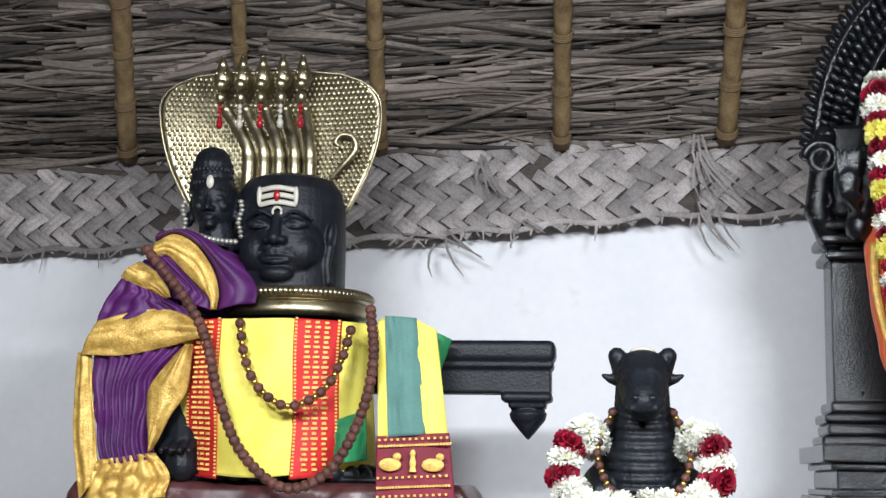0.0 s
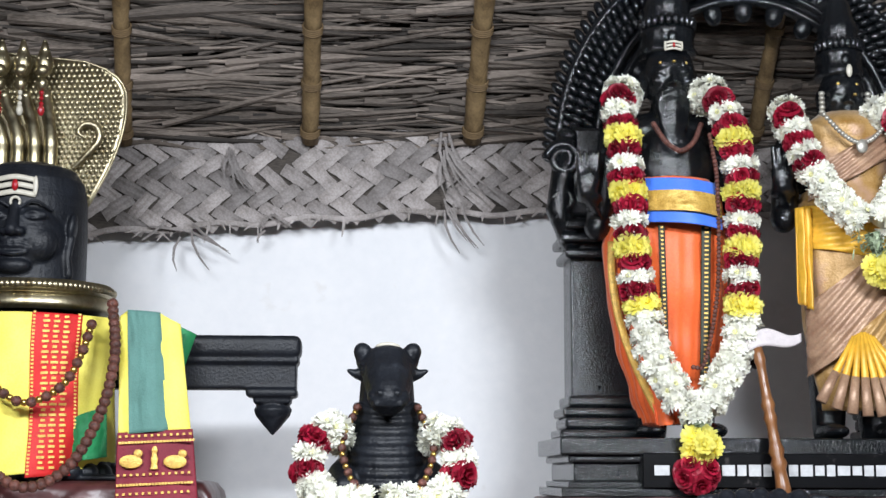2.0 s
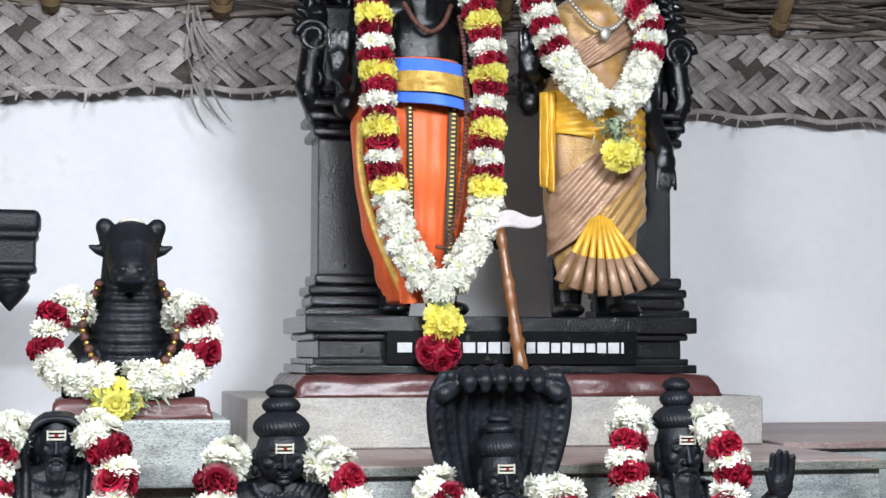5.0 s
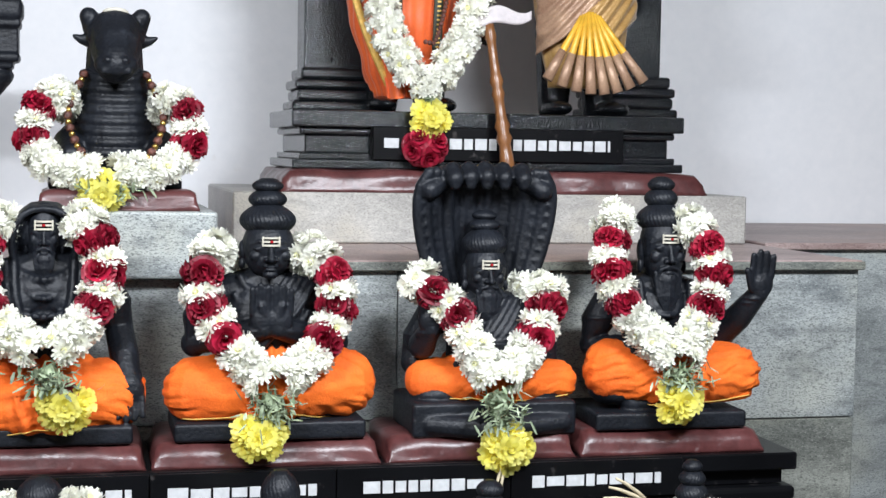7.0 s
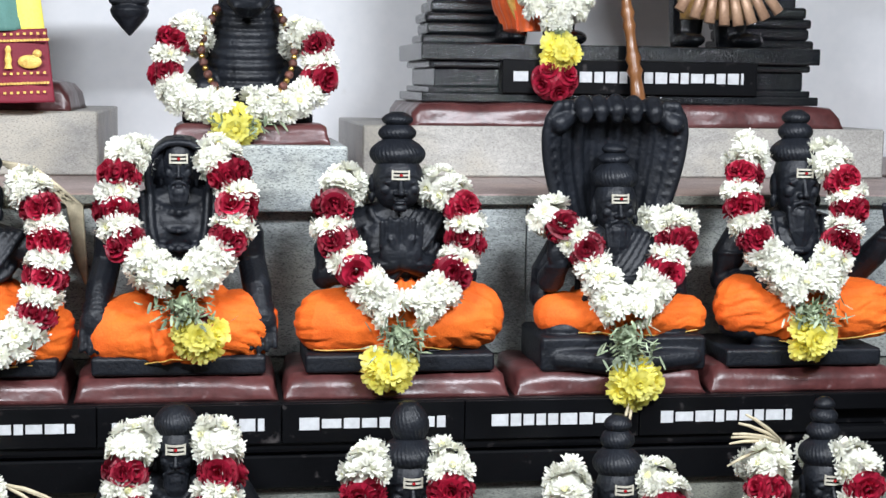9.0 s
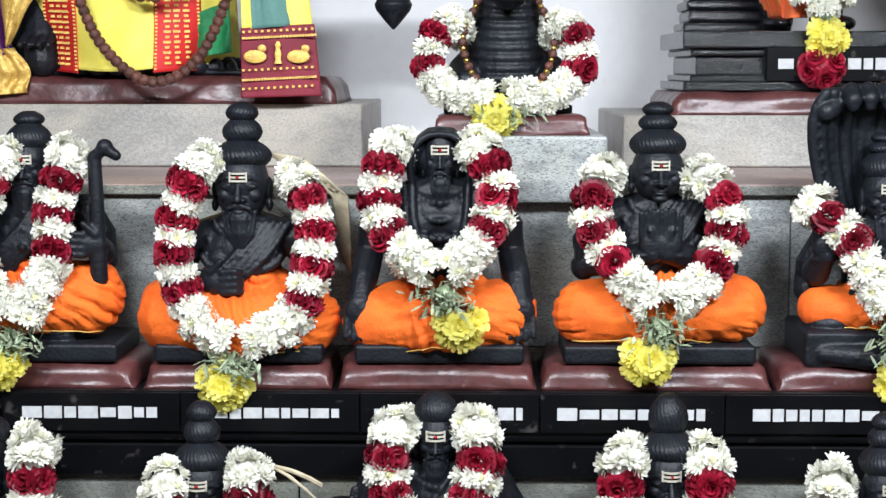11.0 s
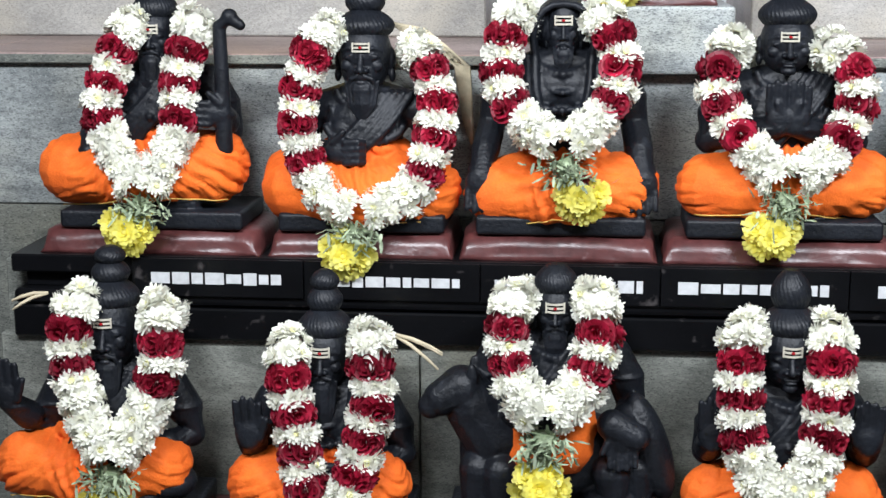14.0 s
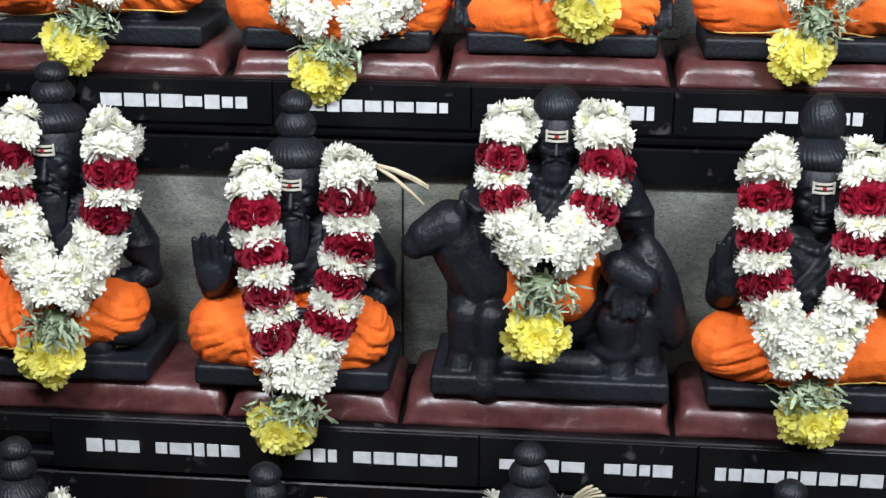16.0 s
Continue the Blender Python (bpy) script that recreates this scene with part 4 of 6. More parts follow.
def serpent_hood(bm, x, Y, zb, sh):
    """A five-headed serpent hood behind the sage, its heads curling over the rim."""
    hx = x + 0.004

    def spread(v):
        return 0.056 + 0.078 * math.sin(min(1.0, v / 0.86) * math.pi / 2) ** 1.5 - 0.020 * (max(0.0, v - 0.86) / 0.14) ** 2

    def hood(u, v):
        q = 2 * u - 1
        return Vector((hx + spread(v) * q, Y + 0.066 - 0.050 * q * q - 0.030 * v ** 3 + 0.004 * math.cos(6 * math.pi * q) * v, 1.20 + 0.355 * v))

    for i in range(1, 16):
        limb(bm, [hood(i / 16, k / 16) for k in range(17)], [0.0125] * 17)
    for u in (0.0, 1.0):
        limb(bm, [hood(u, k / 14) for k in range(15)], [0.011] * 15)
    for u in (0.17, 0.83):
        limb(bm, [hood(u, k / 14) + Vector((0, -0.010, 0)) for k in range(15)], [0.008] * 15)
    for k in range(12):
        for s in (0.03, 0.86):
            v = 0.22 + 0.062 * k
            limb(bm, [hood(s, v) + Vector((0, -0.011, 0)), hood(s + 0.11, v - 0.012) + Vector((0, -0.011, 0))], [0.0042, 0.0042])
    rim = [(hx + 0.112 * q, Y + 0.030 - 0.040 * q * q, 1.552 - 0.030 * abs(q) ** 3) for q in (-1, -0.8, -0.5, 0, 0.5, 0.8, 1)]
    limb(bm, spline(rim, 25), [0.019] * 25)
    for k in range(5):
        q = (k - 2) / 2
        px, py = hx + 0.068 * q, Y + 0.026 - 0.020 * q * q
        limb(bm, [(px, py + 0.010, 1.556), (px, py - 0.016, 1.562 - 0.003 * abs(q)), (px, py - 0.034, 1.548 - 0.004 * abs(q)), (px, py - 0.036, 1.534)], [0.0165, 0.0172, 0.0165, 0.012])
    box(bm, x - 0.155, x + 0.165, Y - 0.10, Y + 0.09, zb - 0.005, zb + 0.062, 0.006, 1)
    limb(bm, [(x - 0.12, Y - 0.09, zb + 0.02), (x, Y - 0.11, zb + 0.012), (x + 0.14, Y - 0.09, zb + 0.02)], [0.02, 0.024, 0.02])


siddhar(0.752, R2, Z2, 1.482, 1.389, "black carved stone bearded sage under a five-headed serpent hood", 5, 0.062, 0.038, 0.050, 2, ((-0.118, -0.050), (0.05, -0.10)), serpent_hood)

lap_cloth(-0.85, R2, Z2, -1.045, -0.668, 1.250, "orange cotton cloth wrapped over the statue's crossed legs", 1, 0.040)
lap_cloth(-0.44, R2, Z2, -0.617, -0.268, 1.225, "orange cotton cloth draped across the statue's lap", 2, 0.002)
lap_cloth(-0.065, R2, Z2, -0.232, 0.100, 1.215, "orange cotton cloth tied round the statue's waist and knees", 3, 0.010)
lap_cloth(0.34, R2, Z2, 0.155, 0.525, 1.225, "orange cotton cloth spread over the statue's lap", 4, 0.030)
lap_cloth(0.76, R2, Z2, 0.603, 0.922, 1.205, "orange cotton cloth wrapped over the statue's legs", 5, 0.055)
lap_cloth(1.13, R2, Z2, 0.961, 1.300, 1.240, "orange cotton cloth wound round the statue's lap", 6, 0.042)

garland([(-0.865, 1.455), (-0.897, 1.367), (-0.915, 1.282)], [(-0.747, 1.455), (-0.766, 1.358), (-0.77, 1.253)], (-0.832, 1.147), (-0.86, 1.073), R2, WG, 1, 0.72)
garland([(-0.501, 1.444), (-0.539, 1.347), (-0.547, 1.249), (-0.509, 1.148)], [(-0.322, 1.412), (-0.293, 1.328), (-0.296, 1.242), (-0.336, 1.148)], (-0.431, 1.104), (-0.456, 1.035), R2, WG, 2, 0.74)
garland([(-0.154, 1.473), (-0.175, 1.387), (-0.162, 1.311)], [(0.008, 1.473), (0.037, 1.387), (0.021, 1.311)], (-0.063, 1.233), (-0.03, 1.146), R2, WG, 3, 0.78, red=1)
garland([(0.23, 1.419), (0.209, 1.338), (0.252, 1.253)], [(0.42, 1.416), (0.454, 1.338), (0.426, 1.244)], (0.333, 1.176), (0.31, 1.084), R2, WG, 4, 0.76)
garland([(0.608, 1.367), (0.664, 1.314), (0.698, 1.249)], [(0.858, 1.346), (0.853, 1.299), (0.818, 1.234)], (0.749, 1.171), (0.765, 1.049), R2, WG, 5, 0.70)
garland([(0.998, 1.481), (0.98, 1.396), (1.011, 1.302)], [(1.155, 1.477), (1.191, 1.387), (1.17, 1.302)], (1.105, 1.209), (1.107, 1.13), R2, WG, 6, 0.76)

siddhar(-0.853, R3, Z3, 1.066, 0.950, "black carved stone bearded sage with an arm raised to the side", 11, 0.072, 0.043, 0.068, 2, ((-0.175, -0.05), (0.06, -0.14)))
siddhar(-0.470, R3, Z3, 1.030, 0.906, "black carved stone long-bearded sage with a tall coiled knot of hair", 12, 0.09, 0.040, 0.054, 2, ((-0.125, -0.085), (0.06, -0.14)))
siddhar(0.329, R3, Z3, 1.040, 0.928, "black carved stone smooth-faced sage with a folded turban of hair", 14, 0.0, 0.043, 0.054, 1, ((-0.128, -0.085), (0.128, -0.085)))
siddhar(0.699, R3, Z3, 1.016, 0.904, BS, 15, 0.05, 0.038, 0.050, 2)
siddhar(1.080, R3, Z3, 1.042, 0.912, "black carved stone sage with a piled knot of hair", 16, 0.05, 0.038, 0.050, 3)


def bull_seat(bm, x, Y, zb, sh):
    """A small bull beside the sage, its head turned aside, and the rock that he rides on."""
    ell(bm, (x + 0.0, Y + 0.01, zb + 0.13), (0.155, 0.075, 0.085))
    ell(bm, (x - 0.105, Y - 0.012, zb + 0.14), (0.062, 0.060, 0.105))
    limb(bm, [(x - 0.10, Y - 0.02, zb + 0.17), (x - 0.138, Y - 0.03, zb + 0.225), (x - 0.158, Y - 0.04, zb + 0.258)], [0.064, 0.054, 0.042])
    limb(bm, [(x - 0.160, Y - 0.045, zb + 0.262), (x - 0.195, Y - 0.055, zb + 0.245), (x - 0.212, Y - 0.058, zb + 0.232)], [0.040, 0.031, 0.023])
    for s in (-1, 1):
        ell(bm, (x - 0.140, Y - 0.04 + s * 0.028, zb + 0.290), (0.010, 0.007, 0.022))
    for lx, ly in ((-0.13, -0.055), (-0.09, -0.07), (0.10, -0.06), (0.14, -0.04)):
        limb(bm, [(x + lx, Y + ly, zb + 0.12), (x + lx * 1.06, Y + ly, zb + 0.06), (x + lx * 1.1, Y + ly - 0.012, zb + 0.012)], [0.034, 0.022, 0.026])
    ell(bm, (x + 0.165, Y - 0.03, zb + 0.16), (0.035, 0.04, 0.10), (0, -18, 0))
    limb(bm, [(x + 0.10, Y - 0.07, zb + 0.21), (x + 0.14, Y - 0.075, zb + 0.19)], [0.028, 0.024])


siddhar(-0.067, R3, Z3, 1.055, 0.992, "black carved stone sage riding a small bull", 13, 0.036, 0.032, 0.044, 1, ((-0.055, -0.13), (0.118, -0.15)), bull_seat, 0.185)

lap_cloth(-0.885, R3, Z3, -1.056, -0.722, 0.745, "orange cotton cloth round the statue's lap", 11, 0.040)
lap_cloth(-0.48, R3, Z3, -0.634, -0.330, 0.725, "orange cotton cloth wound over the statue's legs", 12, 0.012)
lap_cloth(0.32, R3, Z3, 0.165, 0.480, 0.725, "orange cotton cloth draped over the statue's lap", 14, 0.03)
lap_cloth(0.70, R3, Z3, 0.54, 0.86, 0.73, "orange cotton cloth over the statue's crossed legs", 15, 0.03)
lap_cloth(1.08, R3, Z3, 0.92, 1.24, 0.73, "orange cotton cloth over the statue's crossed legs", 16, 0.03)
t = thing("waist_cloth", (-0.08, R3, 0.75), "orange cotton cloth tied round the riding sage", "cloth", "orange cloths on the statues")
part("cotton", lathe(bmesh.new(), (-0.08, R3 - 0.01, 0.70), [(0.080, 0.0), (0.088, 0.03), (0.084, 0.07), (0.072, 0.11), (0.06, 0.15)], 60, 1.06, 0.95, lambda a, i: 1 + 0.025 * math.sin(11 * a + 2.2 * i)), ORANGE, t)

garland([(-0.895, 0.988), (-0.907, 0.909), (-0.887, 0.823)], [(-0.75, 0.974), (-0.744, 0.885), (-0.767, 0.804)], (-0.825, 0.722), (-0.842, 0.631), R3, WG, 11, 0.74, 0.041)
garland([(-0.526, 0.918), (-0.517, 0.827), (-0.499, 0.718)], [(-0.382, 0.932), (-0.377, 0.827), (-0.398, 0.718)], (-0.454, 0.599), (-0.481, 0.53), R3, WG, 12, 0.86, 0.041)
garland([(-0.138, 1.01), (-0.147, 0.933), (-0.134, 0.871)], [(0.002, 1.01), (0.006, 0.933), (-0.019, 0.862)], (-0.08, 0.812), (-0.087, 0.702), R3, WG, 13, 0.80, 0.041)
garland([(0.248, 0.962), (0.242, 0.875), (0.251, 0.775)], [(0.39, 0.96), (0.389, 0.865), (0.374, 0.766)], (0.319, 0.661), (0.327, 0.584), R3, WG, 14, 0.84, 0.041)
garland([(0.599, 0.918), (0.59, 0.827), (0.623, 0.737)], [(0.765, 0.918), (0.759, 0.827), (0.719, 0.737)], (0.664, 0.67), (0.661, 0.589), R3, WG, 15, 0.78, 0.041)
garland([(0.96, 0.947), (0.947, 0.856), (0.978, 0.766)], [(1.121, 0.952), (1.121, 0.856), (1.074, 0.766)], (1.015, 0.689), (1.011, 0.608), R3, WG, 16, 0.78, 0.041)

# the front row, of which only the heads come into view
for k, (x, top) in enumerate(((-0.860, 0.545), (-0.480, 0.522), (-0.089, 0.575), (0.287, 0.535))):
    siddhar(x, 2.29, 0.21, top, top - 0.115, "black carved stone sage with coiled hair in the front row", 30 + k, 0.05, 0.038, 0.055, 2)
    lap_cloth(x, 2.29, 0.21, x - 0.15, x + 0.15, 0.33, "orange cotton cloth over the statue's crossed legs", 30 + k)
    garland([(x - 0.075, top - 0.115), (x - 0.09, top - 0.18)], [(x + 0.075, top - 0.115), (x + 0.09, top - 0.18)], (x, top - 0.28), (x, top - 0.34), 2.29, WG, 30 + k)


def dry_ties(x, Y, z, n, seed, ln, a0):
    """Loose ends of the garland's dry fibre tie."""
    rg = random.Random(seed)
    bm = bmesh.new()
    for k in range(n):
        a = radians(a0 + rg.gauss(0, 14))
        tube(bm, [(x + math.cos(a) * ln * f, Y - 0.02 * f, z + math.sin(a) * ln * f - 0.02 * f * f) for f in (0, 0.4, 0.75, 1)], [0.003, 0.0035, 0.003, 0.002], 6)
    solid("fibre_tie", bm, STRING, (x, Y, z), "pale dry fibre ends of a garland tie", "garland tie", "garland ties")


dry_ties(-0.35, R3 - 0.02, 0.925, 3, 1, 0.09, -25)
dry_ties(1.00, R3 - 0.02, 0.965, 6, 2, 0.11, 155)
dry_ties(-0.965, R3 - 0.02, 0.985, 2, 3, 0.06, 170)
dry_ties(-0.03, 2.25, 0.50, 6, 4, 0.07, 50)
dry_ties(-0.52, 2.25, 0.475, 2, 5, 0.06, 175)
dry_ties(-0.40, 2.25, 0.49, 2, 6, 0.05, 10)
dry_ties(0.77, R2 - 0.14, 1.045, 2, 7, 0.06, 245)
t = thing("palm_fibre", (-0.34, R2 + 0.05, 1.42), "pale dry banana fibre behind the garland", "fibre")
bm = bmesh.new()
for k in range(9):
    a = 0.06 * k
    tube(bm, [(-0.39 + 0.004 * k, R2 + 0.05, 1.44 - 0.003 * k), (-0.33 + 0.005 * k, R2 + 0.045, 1.43 - 0.004 * k), (-0.27 + 0.003 * k, R2 + 0.045, 1.36), (-0.255 + 0.002 * k, R2 + 0.05, 1.26 - 0.006 * k)], 0.004, 6)
part("fibre", bm, STRING, t)


# ---- the bull on its block ----
def nandi(x, Y):
    bm = bmesh.new()
    ell(bm, (x, Y + 0.02, 1.818), (0.062, 0.062, 0.046))
    limb(bm, [(x, Y, 1.815), (x, Y - 0.05, 1.785), (x, Y - 0.085, 1.757)], [0.054, 0.050, 0.041])
    ell(bm, (x, Y - 0.10, 1.752), (0.043, 0.028, 0.028))
    for s in (-1, 1):
        limb(bm, [(x + s * 0.040, Y + 0.02, 1.835), (x + s * 0.052, Y + 0.012, 1.852), (x + s * 0.056, Y + 0.008, 1.864)], [0.026, 0.019, 0.007])
        limb(bm, [(x + s * 0.050, Y + 0.010, 1.802), (x + s * 0.066, Y + 0.004, 1.806), (x + s * 0.080, Y + 0.002, 1.812)], [0.013, 0.010, 0.005])
        ell(bm, (x + s * 0.046, Y - 0.026, 1.808), (0.012, 0.012, 0.009))
        limb(bm, [(x + s * 0.03, Y - 0.035, 1.826), (x + s * 0.054, Y - 0.018, 1.824)], [0.006, 0.005])
        ell(bm, (x + s * 0.017, Y - 0.124, 1.760), (0.008, 0.008, 0.006))
    limb(bm, [(x - 0.024, Y - 0.118, 1.738), (x + 0.024, Y - 0.118, 1.738)], [0.006, 0.006])
    limb(bm, [(x, Y + 0.05, 1.80), (x, Y + 0.06, 1.70), (x, Y + 0.05, 1.60)], [0.055, 0.062, 0.074])
    for k in range(8):
        z = 1.738 - 0.021 * k
        r = 0.060 + 0.0026 * k
        limb(bm, [(x + r * math.cos(a), Y + 0.03 - r * 0.95 * math.sin(a), z - 0.012 * math.sin(a)) for a in (math.pi * j / 12 for j in range(13))], [0.0115] * 13)
    ell(bm, (x, Y + 0.10, 1.58), (0.13, 0.13, 0.085))
    for s in (-1, 1):
        limb(bm, [(x + s * 0.09, Y + 0.02, 1.60), (x + s * 0.085, Y - 0.05, 1.575), (x + s * 0.08, Y - 0.06, 1.545)], [0.03, 0.026, 0.024])
    box(bm, x - 0.13, x + 0.13, Y - 0.06, Y + 0.19, 1.508, 1.535, 0.004, 1)
    solid("bull_statue", carve(bm, 0.0036), STONE, (x, Y, 1.51), "black carved stone bull with a ridged neck", "statue")
    bm = bmesh.new()
    ell(bm, (x, Y - 0.010, 1.860), (0.026, 0.015, 0.007), (-30, 0, 0))
    solid("ash_mark", bm, ENAMEL, (x, Y, 1.853), "white sacred ash on the bull's forehead", "ash mark")


nandi(0.064, 3.12)
WOOD_BEAD = mat("brown_seed_bead", (0.10, 0.035, 0.025), 0.6, vary=0.5, scale=90, bump=0.9, fine=160, rand=0.3)
BRASS_BEAD = mat("brass_bead", (0.62, 0.42, 0.12), 0.3, 1.0, vary=0.2, scale=40)


def bead_mesh(name, r, material, rough=0.08):
    bm = bmesh.new()
    bmesh.ops.create_icosphere(bm, subdivisions=2, radius=r)
    for v in bm.verts:
        v.co *= 1 + rough * noise.noise(v.co * (2.4 / r))
    me = bpy.data.meshes.new(name)
    bm.to_mesh(me)
    bm.free()
    for p in me.polygons:
        p.use_smooth = True
    me.materials.append(material)
    return me


def mala(pts, r, n, label, second=None, at=None):
    """A string of beads; second adds small metal beads between."""
    line = spline(pts, n)
    t = thing("bead_mala", line[n // 2], label, "bead string", "prayer bead strings")
    bm = bmesh.new()
    tube(bm, line, r * 0.25, 6)
    part("string", bm, CORD, t)
    me = bead_mesh("bead", r, WOOD_BEAD)
    caps = bead_mesh("bead", r * 0.7, BRASS_BEAD, 0.02) if second else None
    for k, p in enumerate(line):
        ob = new("bead", caps if second and k % 2 else me)
        ob.parent = t
        ob.location = p - t.location
        ob.rotation_euler = (k * 1.3, k * 0.7, k * 2.1)
    return t


mala([(0.125, 3.09, 1.735), (0.155, 3.03, 1.66), (0.135, 2.99, 1.59), (0.10, 2.975, 1.56)], 0.009, 18, "brown seed beads on the bull's shoulder", True)
mala([(0.003, 3.09, 1.735), (-0.027, 3.03, 1.66), (-0.007, 2.99, 1.59), (0.03, 2.975, 1.56)], 0.009, 18, "brown seed beads on the bull's chest", True)
garland([(-0.052, 1.705), (-0.086, 1.655), (-0.092, 1.595), (-0.045, 1.545)], [(0.176, 1.700), (0.202, 1.655), (0.200, 1.595), (0.145, 1.547)], (0.045, 1.535), (0.036, 1.500), 3.10, "thick white and crimson garland round the bull with a yellow bunch", 50, 0.62, 0.031, 0.10)

# ---- cloth for the large idols ----
PURPLE = mat("purple_silk", (0.07, 0.009, 0.10), 0.58, vary=0.3, scale=10, bump=0.15, fine=200, second=(0.11, 0.012, 0.135))
ZARI = mat("gold_zari_border", (0.70, 0.39, 0.065), 0.42, 0.3, vary=0.35, scale=45, bump=0.5, fine=220, second=(0.82, 0.56, 0.15))
YELLOW = mat("yellow_cotton", (0.90, 0.78, 0.10), 0.7, vary=0.06, scale=9, bump=0.2, fine=240, second=(0.94, 0.84, 0.18))
RED = mat("red_cotton_stripe", (0.62, 0.018, 0.018), 0.65, vary=0.15, scale=12, bump=0.25, fine=240)
TEAL = mat("teal_cotton", (0.10, 0.23, 0.20), 0.75, vary=0.15, scale=12, bump=0.4, fine=260)
GREEN = mat("green_cotton", (0.015, 0.22, 0.075), 0.65, vary=0.2, scale=12, bump=0.2, fine=240)
MAROON = mat("maroon_cotton", (0.20, 0.012, 0.028), 0.7, vary=0.2, scale=14, bump=0.3, fine=240)
BRASS = mat("aged_brass", (0.40, 0.345, 0.22), 0.36, 1.0, vary=0.25, scale=14, bump=0.15, fine=120, second=(0.52, 0.46, 0.31), wear=((0.22, 0.17, 0.09), 18, 0.6))
BLUE = mat("blue_silk", (0.05, 0.17, 0.72), 0.45, vary=0.15, scale=12, bump=0.15, fine=200, sheen=0.3)
DHOTI = mat("orange_silk", (0.82, 0.115, 0.02), 0.5, vary=0.12, scale=10, bump=0.2, fine=220, second=(0.88, 0.16, 0.03), sheen=0.3)
SAREE = mat("antique_gold_silk", (0.42, 0.22, 0.045), 0.42, 0.15, vary=0.3, scale=16, bump=0.3, fine=200, second=(0.50, 0.31, 0.12), sheen=0.2, wear=((0.43, 0.26, 0.17), 9, 0.58))
SAREE_PINK = mat("rose_gold_silk", (0.38, 0.22, 0.14), 0.4, 0.2, vary=0.25, scale=20, bump=0.3, fine=200, second=(0.48, 0.31, 0.20))
SAREE_YELLOW = mat("bright_gold_silk", (0.72, 0.40, 0.04), 0.42, 0.1, vary=0.2, scale=16, bump=0.2)
DARK_BORDER = mat("dark_woven_border", (0.03, 0.035, 0.02), 0.6, vary=0.3, scale=60, bump=0.3)
OLD_WOOD = mat("varnished_turned_wood", (0.20, 0.075, 0.025), 0.3, vary=0.35, scale=9, bump=0.1, fine=80, second=(0.30, 0.13, 0.05), stretch=(4, 4, 0.6))
BLADE = mat("pale_painted_blade", (0.55, 0.50, 0.50), 0.45, vary=0.15, scale=20, bump=0.2)


def patch(name, parent, material, p00, p10, p01, p11, folds=3, depth=0.012, bulge=0.02, seed=0, label="", nu=44, nv=30, slant=0.0, offset=0.0):
    """A hanging piece of cloth between four corners: p00, p10 its top, p01, p11 its foot."""
    a, b, c, d = (Vector(p) for p in (p00, p10, p01, p11))

    def f(u, v):
        p = a.lerp(b, u).lerp(c.lerp(d, u), v)
        w = math.sin(2 * math.pi * folds * u + slant * v + 1.3 * noise.noise(Vector((2 * u, 2 * v, seed))))
        p.y += -bulge * 4 * u * (1 - u) + depth * (0.4 + 0.6 * v) * w + 0.5 * depth * noise.noise(Vector((6 * u, 5 * v, seed + 3))) - offset
        p.x += 0.3 * depth * math.cos(2 * math.pi * folds * u + slant * v)
        return p

    return part(name, sheet(bmesh.new(), f, nu, nv), material, parent, label)


def mound(name, parent, material, c, r, seed, amp=0.05, k=9, slant=6.0, label="", rot=(0, 0, 0)):
    """A rounded bundle of cloth with folds running across it."""
    bm = bmesh.new()
    nu, nv = 72, 48
    m = Euler([radians(q) for q in rot]).to_matrix()
    rings = []
    for j in range(nv + 1):
        th = math.pi * (0.02 + 0.96 * j / nv)
        ring = []
        for i in range(nu):
            a = 2 * math.pi * i / nu
            d = Vector((math.sin(th) * math.cos(a), math.sin(th) * math.sin(a), math.cos(th)))
            s = 1 + amp * math.sin(k * th + slant * d.x + 2.0 * noise.noise(d * 1.7 + Vector((seed, 0, 0)))) + 0.6 * amp * noise.noise(d * 4 + Vector((0, seed, 0)))
            ring.append(bm.verts.new(Vector(c) + m @ Vector((d.x * r[0] * s, d.y * r[1] * s, d.z * r[2] * s))))
        rings.append(ring)
    for a, b in zip(rings, rings[1:]):
        for i in range(nu):
            bm.faces.new((a[i], a[(i + 1) % nu], b[(i + 1) % nu], b[i]))
    bm.faces.new(rings[0])
    bm.faces.new(rings[-1])
    return part(name, bm, material, parent, label)


